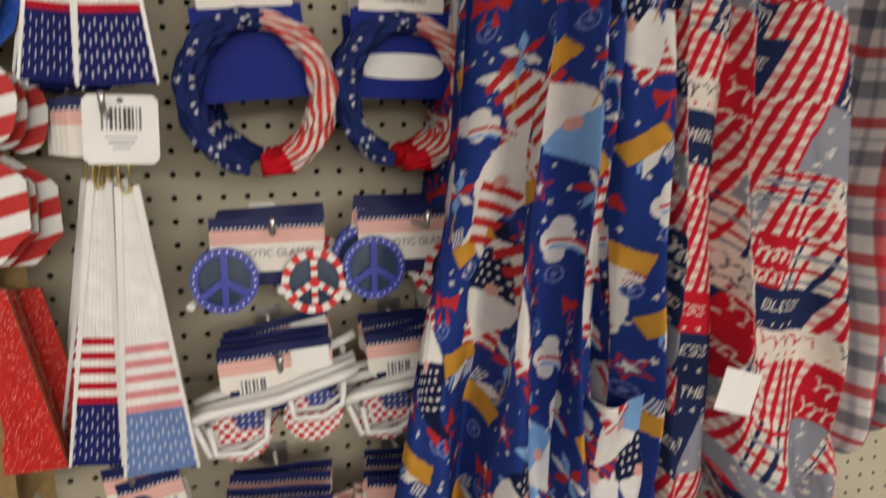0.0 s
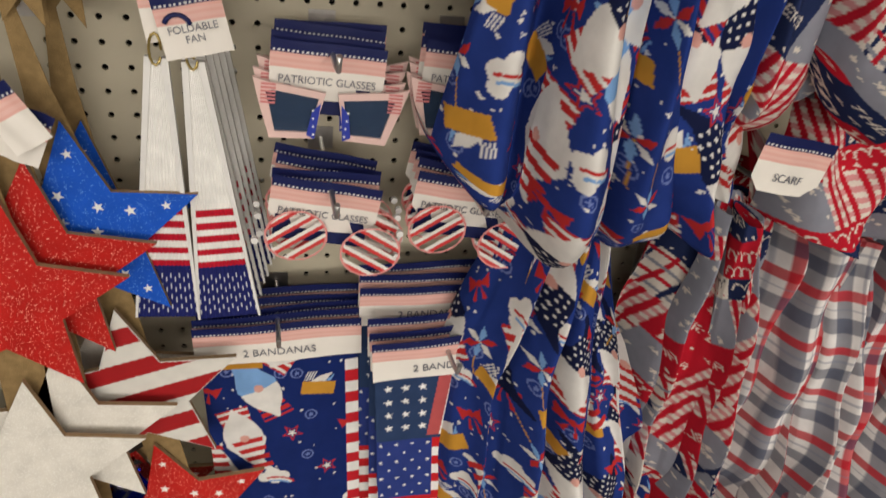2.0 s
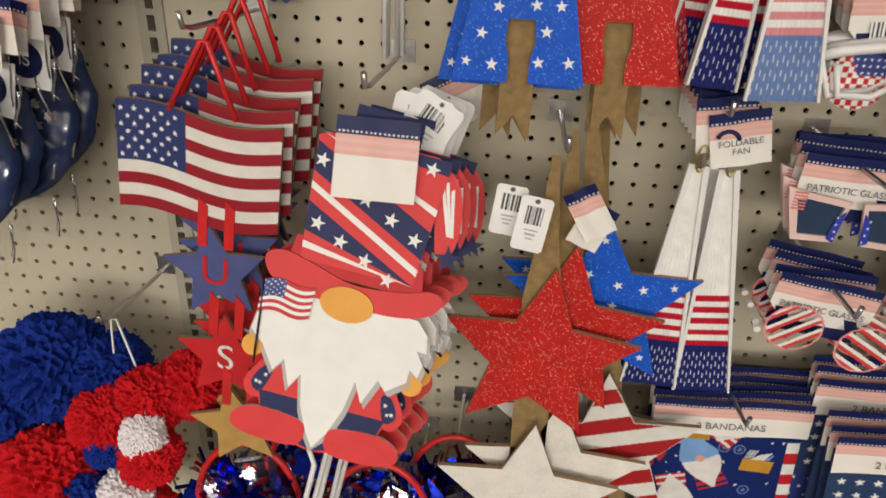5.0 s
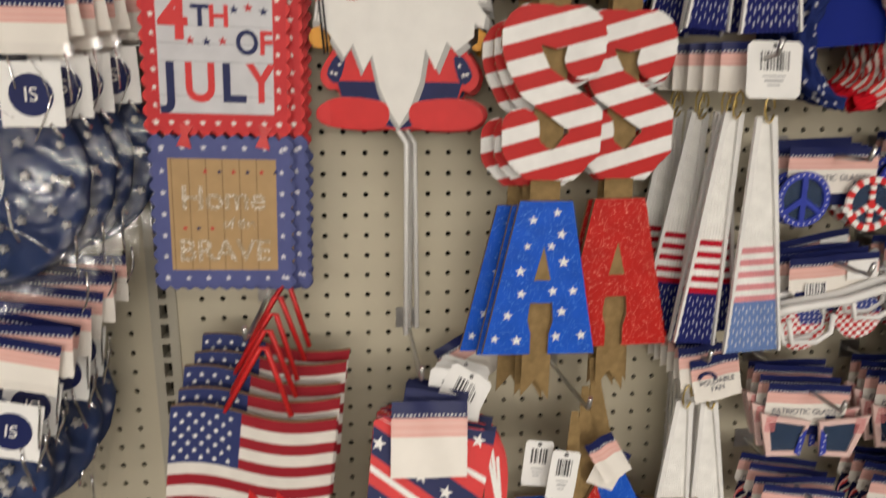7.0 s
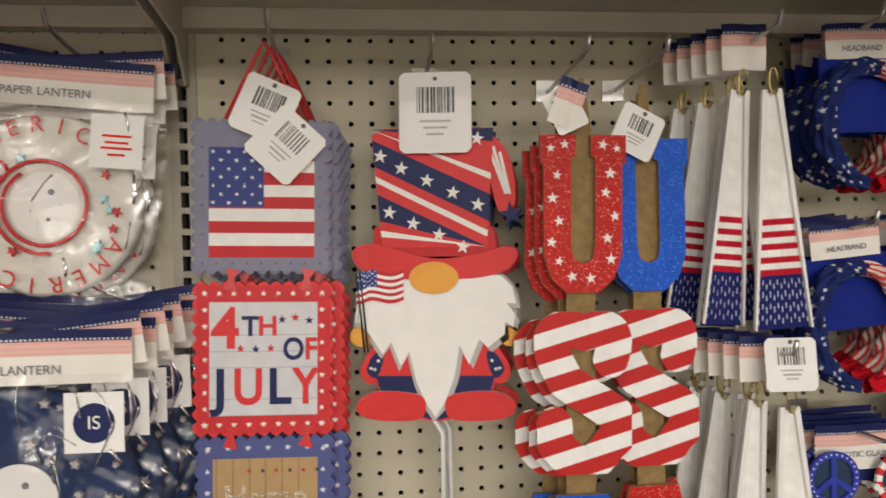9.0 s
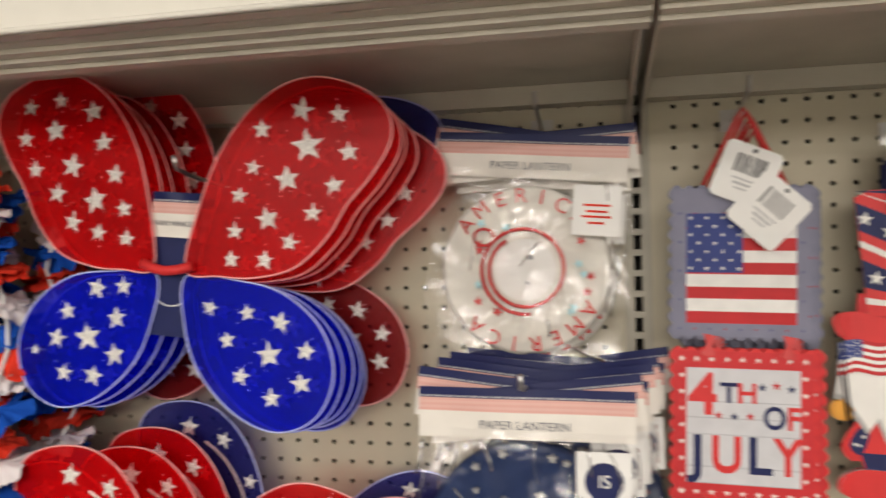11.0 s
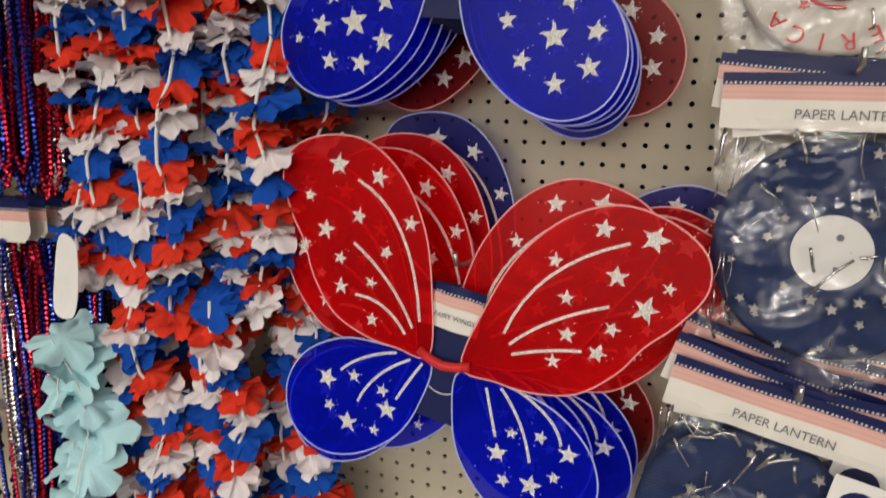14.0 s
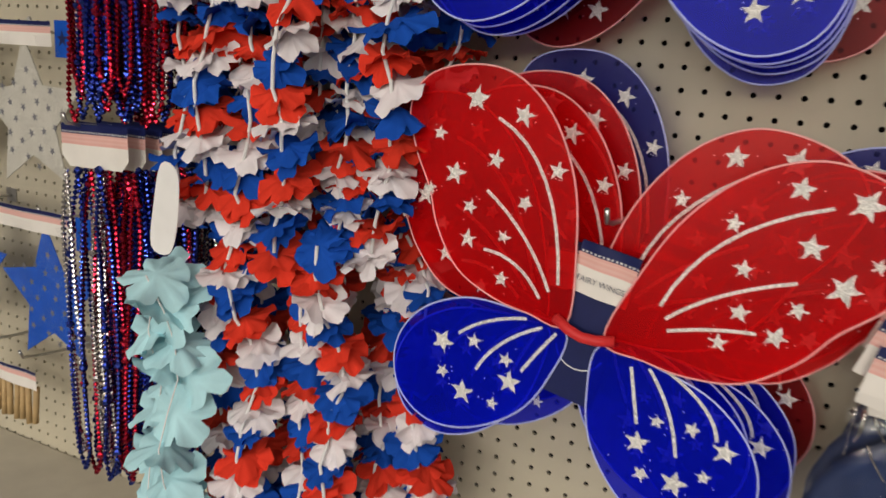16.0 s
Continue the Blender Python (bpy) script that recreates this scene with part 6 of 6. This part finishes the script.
def print_word(p, text, u, v, dot, colour):
    """Small block capitals, each five dots wide and seven high."""
    for n, ch in enumerate(text):
        for row in range(7):
            bits = int(GLYPH[ch][row * 2:row * 2 + 2], 16)
            for col in range(5):
                if bits >> (4 - col) & 1:
                    a, b = u + (n * 6 + col) * dot, v + (6 - row) * dot
                    p.rect(a, b, a + dot, b + dot, colour)


def patch_print(w, h, seed, res=0.0013):
    """Patchwork cotton laid on the slant: gingham, stars, plaid and written patches in red, grey, navy and cream."""
    r = random.Random(seed)
    lean = radians(r.choice((-24, 21, 30)))
    ca, sa = math.cos(lean), abs(math.sin(lean))
    p = Print(w * ca + h * sa, w * sa + h * ca, (0.6, 0.57, 0.5), res)
    red, grey, navy, cream = (0.5, 0.014, 0.03), (0.27, 0.28, 0.33), (0.018, 0.028, 0.085), (0.74, 0.68, 0.6)
    v = 0.0
    while v < p.h:
        ph = r.choice((0.026, 0.036, 0.045, 0.055))
        u = -r.uniform(0, 0.05)
        while u < p.w:
            pw = r.choice((0.036, 0.05, 0.065))
            k = r.choice((0, 0, 0, 1, 1, 2, 2, 3, 4, 4, 5))
            m = (p.u >= u) & (p.u < u + pw) & (p.v >= v) & (p.v < v + ph)
            p.where(m, (red, grey, navy, cream, red, cream)[k])
            if k == 0:
                p.where(m & (np.floor((p.u - u) / 0.0052) % 2 == 0), (0.66, 0.3, 0.3))
                p.where(m & (np.floor((p.u - u) / 0.0052) % 2 == 0) & (np.floor((p.v - v) / 0.0052) % 2 == 0), cream)
            elif k == 1:
                for q in range(8):
                    p.star(u + r.uniform(0.004, pw - 0.004), v + r.uniform(0.004, ph - 0.004), r.uniform(0.0022, 0.0048), cream, r.uniform(0, 72))
            elif k in (2, 3, 4):
                # illegible script: a looping pen line, with a row of small stars under it
                ink = (cream, (0.08, 0.08, 0.1) if r.random() < 0.5 else red, cream)[k - 2]
                text, dot = r.choice(("AMERICA", "AMERICA", "GOD", "BLESS", "THE")), 0.0013
                if len(text) * 6 * dot < pw - 0.004 and ph > 0.03:
                    print_word(p, text, u + (pw - len(text) * 6 * dot) / 2, v + ph * 0.45, dot, ink)
                for q in range(0 if len(text) * 6 * dot < pw - 0.004 and ph > 0.03 else 1 if ph < 0.032 else 2):
                    b, s = v + ph * (0.62 - 0.42 * q), min(0.0055, ph * 0.17)
                    p.line([(u + 0.004 + (pw - 0.008) * j / 22 + s * 0.5 * math.sin(j * 1.3), b + s * math.sin(j * 1.3 + 1.4) * (1.0 if j % 7 else 1.8)) for j in range(23)], 0.0015, ink)
                for q in range(int(pw / 0.011)):
                    p.star(u + 0.006 + 0.011 * q, v + 0.0045, 0.0026, (cream, red, cream)[k - 2], 10)
            else:
                for q in range(4):
                    p.where(m & (np.abs(p.u - u - pw * (q + 0.5) / 4) < 0.002), red if q % 2 else navy)
                    p.where(m & (np.abs(p.v - v - ph * (q + 0.5) / 4) < 0.002), red if q % 2 else grey)
            u += pw
        v += ph
    out = Print(w, h, cream, res)
    ur, vr = (out.u * ca + out.v * sa, (w - out.u) * sa + out.v * ca) if lean > 0 else (out.u * ca + (h - out.v) * sa, out.u * sa + out.v * ca)
    i = np.clip((ur / p.w * (p.nx - 1)).round().astype(int), 0, p.nx - 1)
    j = np.clip((vr / p.h * (p.ny - 1)).round().astype(int), 0, p.ny - 1)
    out.c = p.c[j, i].copy()
    return out


def plaid_print(w, h, res=0.0018, ground=(0.78, 0.76, 0.74)):
    p = Print(w, h, ground, res)
    for ax, L in ((p.u, w), (p.v, h)):
        k = 0.0
        while k < L:
            m = (ax > k) & (ax < k + 0.017)
            p.c[m] = p.c[m] * 0.35 + np.array((0.03, 0.045, 0.1)) * 0.65
            m = (ax > k + 0.026) & (ax < k + 0.029)
            p.c[m] = p.c[m] * 0.5 + np.array((0.2, 0.22, 0.3)) * 0.5
            m = (ax > k + 0.038) & (ax < k + 0.05)
            p.c[m] = p.c[m] * 0.15 + np.array((0.5, 0.012, 0.025)) * 0.85
            k += 0.068
    return p


BLUE_SCARF, RED_SCARF, PLAID_SCARF = "navy cotton scarf printed with bearded figures, stars and clouds", "patchwork-print cotton scarf in red, grey, navy and cream", "white, slate and red plaid cotton scarf"
scarf(BLUE_SCARF, gnome_print(0.42, 0.935, 5), 0.8, -0.298, 1.795, 0.11, 0.155, 0.25, 3.2, 0.022, 1, -0.012)
scarf(BLUE_SCARF, gnome_print(0.2, 0.855, 6), 0.888, -0.262, 1.795, 0.06, 0.075, 0.11, 1.7, 0.02, 2, 0.0)
scarf(BLUE_SCARF, gnome_print(0.3, 0.905, 7), 0.82, -0.16, 1.795, 0.12, 0.14, 0.17, 2.6, 0.02, 3, 0.0)
scarf(BLUE_SCARF, gnome_print(0.2, 0.27, 8), 0.872, -0.29, 1.16, 0.09, 0.13, 0.12, 1.4, 0.016, 4, 0.02)
scarf(BLUE_SCARF, gnome_print(0.62, 0.56, 9), 0.808, -0.235, 0.9, 0.13, 0.23, 0.32, 4.4, 0.026, 5, 0.03, False, 0.35)
scarf(BLUE_SCARF, gnome_print(0.4, 0.56, 10), 0.83, -0.15, 0.9, 0.14, 0.2, 0.26, 3.6, 0.022, 6, 0.03, False, 0.35)
scarf(RED_SCARF, patch_print(0.13, 0.835, 2), 0.945, -0.285, 1.795, 0.08, 0.09, 0.1, 1.1, 0.018, 11, 0.0)
scarf(RED_SCARF, patch_print(0.16, 0.815, 3), 1.005, -0.32, 1.795, 0.09, 0.11, 0.14, 1.3, 0.018, 12, 0.025)
scarf(RED_SCARF, patch_print(0.26, 0.8, 4), 1.01, -0.18, 1.785, 0.15, 0.17, 0.2, 2.0, 0.02, 13, 0.0)
scarf(RED_SCARF, patch_print(0.4, 0.5, 8), 0.98, -0.225, 0.905, 0.1, 0.12, 0.15, 4.2, 0.024, 14, 0.05, False, 0.3)
scarf(RED_SCARF, patch_print(0.2, 0.3, 9), 1.06, -0.265, 1.15, 0.12, 0.15, 0.16, 1.4, 0.016, 15, 0.06)
scarf(PLAID_SCARF, plaid_print(0.4, 0.775), 1.185, -0.23, 1.795, 0.15, 0.17, 0.19, 3.2, 0.026, 21, 0.0)
scarf(PLAID_SCARF, plaid_print(0.36, 0.7, 0.0018, (0.3, 0.02, 0.04)), 1.14, -0.14, 1.785, 0.18, 0.2, 0.2, 3.0, 0.022, 22, 0.0)
scarf(PLAID_SCARF, plaid_print(0.56, 0.52), 1.13, -0.215, 0.87, 0.12, 0.2, 0.26, 4.6, 0.03, 23, 0.04, False, 0.35)
scarf(PLAID_SCARF, plaid_print(0.5, 0.5), 1.3, -0.2, 0.9, 0.15, 0.2, 0.24, 4.0, 0.026, 24, 0.03, False, 0.35)
scarf(RED_SCARF, patch_print(0.34, 0.48, 31), 1.06, -0.13, 0.9, 0.16, 0.2, 0.22, 3.6, 0.022, 25, 0.02, False, 0.35)
sh = thing("scarf_header", pose(0.985, -0.262, 1.0, 0, 9, 0), "cream and navy header card of the scarves", "header card", "scarf header cards")
header_card(sh, 0.075, 0.055, "SCARF", 0, 0, 0.0, 0, 0.011, cut=0.012)
tg = thing("scarf_tag", pose(0.935, -0.352, 1.2, 0, 18, 0), "blank white paper tag pinned to the scarf", "paper tag", "scarf tags")
bm = bmesh.new()
plate(bm, box2(-0.018, -0.036, 0.018, 0), 0, 0.001)
part("paper_tag", bm, "white_card", tg)
bm = bmesh.new()
tube(bm, [(0, 0.02, 0.004), (0, 0.0, 0.002), (0, -0.001, -0.004)], 0.0008, 5)
part("plastic_pin", bm, "plastic_white", tg)
for hx in (0.8, 0.99, 1.2):
    hook(hx, 1.77, 0.26), hook(hx, 0.93, 0.24)


# ---- star banners ----
def big_star(parent, x, z, r, turn, key, d, deco=None):
    bm = bmesh.new()
    plate(bm, star(x, z, r, turn, 0.46), d, d + 0.006, 0, 1)
    st = part("star_board", bm, [key, "mdf"], parent)
    if deco == "stripes":
        pr, cut = Print(2 * r, 2 * r, (0.7, 0.68, 0.62), 0.001), Print(2 * r, 2 * r, (0, 0, 0), 0.001)
        pr.where(np.floor((pr.v - 0.12 * pr.u) / 0.021) % 2 == 0, (0.36, 0.012, 0.015))
        cut.poly(star(r, r, r - 0.0008, turn, 0.46), (1, 1, 1))
        inside = cut.c[..., 0] > 0.5
        sheet("striped_face", pr, "paper", st, bend=lambda u, v: (u - r + x, -d - 0.0066 + 0 * u, v - r + z), keep=lambda u, v: inside)
    if deco == "stars":
        q = random.Random(int(z * 1000))
        for k in range(11):
            a, rr = 2.4 * k, r * 0.5 * math.sqrt((k + 0.5) / 11)
            bm = bmesh.new()
            plate(bm, star(x + rr * math.cos(a), z + rr * math.sin(a), 0.006, q.uniform(0, 72)), d + 0.006, d + 0.0066)
            part("star", bm, "white", st)
        for k in range(5):
            a = radians(90 + 72 * k + turn)
            bm = bmesh.new()
            plate(bm, star(x + r * 0.72 * math.cos(a), z + r * 0.72 * math.sin(a), 0.005), d + 0.006, d + 0.0066)
            part("star", bm, "white", st)
    return st


def star_banner(at, keys, decos):
    ob = thing("star_banner", at, "large wooden stars hung on a frayed burlap strip", "star banner", "star banners on the hook")
    bm = bmesh.new()
    plate(bm, [(-0.02, -0.62), (0.02, -0.62), (0.021, -0.13), (0.011, -0.06), (0.004, 0.03), (-0.004, 0.03), (-0.011, -0.06), (-0.021, -0.13)], -0.001, 0.0)
    part("burlap_strip", bm, "burlap", ob, "frayed burlap strip")
    for k, (key, deco) in enumerate(zip(keys, decos)):
        big_star(ob, 0.0, -0.202 - 0.195 * k, 0.113, (-6, -3, 3)[k], key, 0.002 + 0.012 * (k == 1), deco)
    return ob


M["stripe_wood"] = mat("white_wood_paint", (0.7, 0.68, 0.64), 0.6, 0, 40, 0.08, 0.1)
sb = star_banner(pose(0.276, -0.163, 1.0), ("red_glitter", "white_glitter", "blue_glitter"), (None, None, None))
sb2 = star_banner(pose(0.294, -0.143, 1.02, 0, -2, 0), ("red_glitter", "white_glitter", "red_glitter"), (None, None, "stars"))
sb3 = star_banner(pose(0.312, -0.12, 1.045, 0, -9, 0), ("blue_glitter", "stripe_wood", "red_glitter"), ("stars", "stripes", "stars"))
sb4 = star_banner(pose(0.33, -0.07, 1.03, 0, -1, 0), ("blue_glitter", "white_glitter", "red_glitter"), ("stars", None, "stars"))
price_tag(sb, 0.032, 0.056, -0.014, -0.005, 0.027, 10)
header_card(sb, 0.034, 0.056, "", 0.024, 0.0, 0.01, -30)
header_card(sb, 0.034, 0.05, "", 0.053, -0.02, 0.0, 24, 0.01)
price_tag(sb, 0.032, 0.052, -0.039, -0.002, 0.007, 8)
hook(0.285, 1.03, 0.18)


# ---- flag signs with letter stars ----
def flag_sign(at):
    ob = thing("flag_sign", at, "waving wooden flag sign with hanging letter stars on red ribbons", "flag sign", "flag signs on the hook")
    w, h = 0.164, 0.112
    p = Print(w, h, WHITE, 0.0008)
    n = 9
    for k in range(n):
        p.rect(0, h * k / n, w, h * (k + 1) / n, (0.3, 0.012, 0.022) if k % 2 == 0 else (0.74, 0.7, 0.64))
    p.rect(0, h * 4 / n, w * 0.42, h, (0.028, 0.04, 0.14))
    for i in range(9):
        for j in range(7):
            if (i + j) % 2 == 0:
                p.star(0.005 + i * 0.0067, h * 4 / n + 0.006 + j * 0.0078, 0.0032, WHITE)
    wave = lambda u: 0.006 * np.sin(u / w * 6.0 + 0.5)
    sheet("flag_face", p, "paper", ob, bend=lambda u, v: (u - w / 2, -0.006 + 0 * u, v - h + wave(u)))
    bm = bmesh.new()
    top = [(w * k / 16 - w / 2, float(wave(w * k / 16))) for k in range(17)]
    plate(bm, top + [(x, z - h) for x, z in top[::-1]], 0.0, 0.0055)
    part("flag_board", bm, "mdf", ob)
    for k, (key, ink, ch) in enumerate((("slate_blue", "red", "U"), ("red", "silver_glitter", "S"), ("gold_wood", "ribbon", ""))):
        x, z = (0.018, 0.031, 0.047)[k], (-0.168, -0.276, -0.37)[k]
        bm = bmesh.new()
        plate(bm, star(x, z, 0.058, (10, 2, 14)[k], 0.48), 0.001, 0.006, 0, 1)
        st = part("letter_star", bm, [key, "mdf"], ob)
        if ch:
            lettering(ch, 0.046, x, z, 0.0068, ink, st)
        for sx in (x - 0.014, x + 0.014):
            bm = bmesh.new()
            plate(bm, [(sx - 0.005, z + 0.03), (sx + 0.005, z + 0.03), (sx + 0.006, z + 0.075), (sx - 0.004, z + 0.085)], 0.0062, 0.0075)
            part("ribbon", bm, "ribbon", ob)
    bm = bmesh.new()
    tube(bm, [(-0.03, -0.004, 0.0), (0.0, -0.002, 0.07), (0.006, -0.002, 0.07), (0.036, -0.004, 0.0)], 0.003, 6)
    part("hanging_ribbon", bm, "ribbon", ob)
    return ob


M["gold_wood"] = mat("gold_wood_paint", (0.5, 0.3, 0.09), 0.5, 0.1, 60, 0.15, 0.1)
stack(flag_sign, -0.066, -0.192, 1.06, 7, 5, 0.026, 0.003, 0.009, 2.0, 9)
hook(-0.07, 1.13, 0.2)


# ---- pompom garlands and tinsel headbands at the foot ----
def ruffle(key, seed):
    """A ball of crimped tissue: ridges of a noise pushed in and out."""
    bm = bmesh.new()
    bmesh.ops.create_icosphere(bm, subdivisions=5, radius=1.0)
    for v in bm.verts:
        p = v.co.copy()
        w = p * 5.2 + Vector((seed * 3.1, 0, 0))
        w += 0.5 * noise.noise_vector(w)
        e = 1 - abs(noise.noise(w * 1.7)) * 2.6
        g = 1 - abs(noise.noise(w * 4.1 + Vector((7, 1, 2)))) * 2.2
        f = noise.noise(w * 9.0)
        v.co = p * (0.84 + 0.16 * e + 0.1 * g + 0.05 * f + 0.12 * noise.noise(p * 1.7))
    me = bpy.data.meshes.new("pompom")
    bm.to_mesh(me)
    bm.free()
    me.materials.append(M[key])
    return me


RUFFLE = {(key, k): ruffle(key, k + len(key)) for key in ("pom_red", "pom_blue", "petal_white") for k in range(2)}


def pompom(x, y, z, R, key, seed):
    ob = new("pompom", RUFFLE[key, seed % 2])
    ob.matrix_basis = pose(x, y, z, seed * 37, seed * 61, seed * 23) @ Matrix.Diagonal((R, R, R, 1))
    return tagged(ob, {"pom_red": "red", "pom_blue": "blue", "petal_white": "white"}[key] + " ruffled tissue pompom in a bunch of garlands", "pompom", "pompoms in the garland bunch")


rnd = random.Random(31)
for k, (gx, gy, gz, gr, key) in enumerate((
        (-0.315, -0.15, 0.715, 0.068, "pom_blue"), (-0.25, -0.14, 0.7, 0.054, "pom_blue"), (-0.135, -0.15, 0.705, 0.044, "pom_red"), (-0.18, -0.18, 0.697, 0.042, "pom_red"), (-0.225, -0.2, 0.68, 0.042, "pom_red"),
        (-0.295, -0.23, 0.62, 0.056, "pom_red"), (-0.216, -0.22, 0.658, 0.027, "pom_blue"), (-0.17, -0.22, 0.68, 0.027, "petal_white"), (-0.168, -0.215, 0.645, 0.038, "pom_red"), (-0.259, -0.24, 0.58, 0.05, "pom_blue"),
        (-0.2, -0.23, 0.595, 0.034, "petal_white"), (-0.345, -0.23, 0.535, 0.05, "petal_white"), (-0.18, -0.22, 0.56, 0.032, "pom_red"), (-0.37, -0.19, 0.69, 0.06, "pom_blue"), (-0.36, -0.23, 0.61, 0.045, "pom_red"),
        (-0.29, -0.23, 0.51, 0.05, "pom_red"), (-0.22, -0.22, 0.51, 0.045, "petal_white"), (-0.16, -0.2, 0.51, 0.042, "pom_blue"))):
    pompom(gx, gy, gz, gr, key, k)


cord = thing("garland_cord", pose(-0.23, -0.17, 0.6), "white cord holding a bunch of pompom garlands", "cord", "pompom garland cords")
bm = bmesh.new()
tube(bm, [(-0.05, 0.0, -0.1), (-0.02, 0.0, 0.0), (0.0, 0.01, 0.1), (0.003, 0.02, 0.19), (0.01, 0.02, 0.19), (0.04, 0.01, 0.08), (0.06, 0.0, -0.05)], 0.0015, 6)
part("cord", bm, "straw", cord)
hook(-0.225, 0.785, 0.17)


def tinsel_headband(x, y, z, seed):
    ob = thing("tinsel_headband", pose(x, y, z), "red headband with red, silver and blue foil tinsel bursts", "headband", "tinsel headbands at the foot")
    bm = bmesh.new()
    tube(bm, [(0.066 * math.cos(a), 0.01 * math.sin(a) - 0.03, 0.095 * math.sin(a)) for a in np.linspace(-0.5, 3.64, 20)], 0.0042, 7)
    part("band", bm, "ribbon", ob)
    r = random.Random(seed)
    for key in ("foil_blue", "foil_red", "foil_silver"):
        co, fa = [], []
        for k in range(170):
            s = r.choice((-1, 1))
            c = Vector((s * 0.035 + r.uniform(-0.02, 0.02), -0.015 + r.uniform(-0.015, 0.015), r.uniform(-0.05, 0.03)))
            d = Vector((r.gauss(0, 1), r.gauss(-0.3, 1), r.gauss(0, 1))).normalized() * r.uniform(0.03, 0.06)
            q = d.orthogonal().normalized() * (0.014 if key == "foil_blue" and k % 3 == 0 else 0.009 if key == "foil_silver" and k % 2 else 0.0024)
            b = len(co)
            co += [tuple(c + q), tuple(c - q), tuple(c + d - q), tuple(c + d + q)]
            fa.append((b, b + 1, b + 2, b + 3))
        me = bpy.data.meshes.new("tinsel_tuft")
        me.from_pydata(co, [], fa)
        me.materials.append(M[key])
        o = new("tinsel_tuft", me)
        o.parent = ob
        tagged(o, kind="stuff")
    return ob


for k, (tx, ty, tz) in enumerate(((-0.06, -0.17, 0.56), (0.02, -0.14, 0.58), (-0.02, -0.21, 0.5), (0.1, -0.16, 0.54), (0.19, -0.1, 0.54), (0.14, -0.19, 0.48), (0.05, -0.22, 0.46), (0.27, -0.08, 0.5))):
    tinsel_headband(tx, ty, tz, 50 + k)
    hook(tx, tz + 0.072, -ty + 0.01)
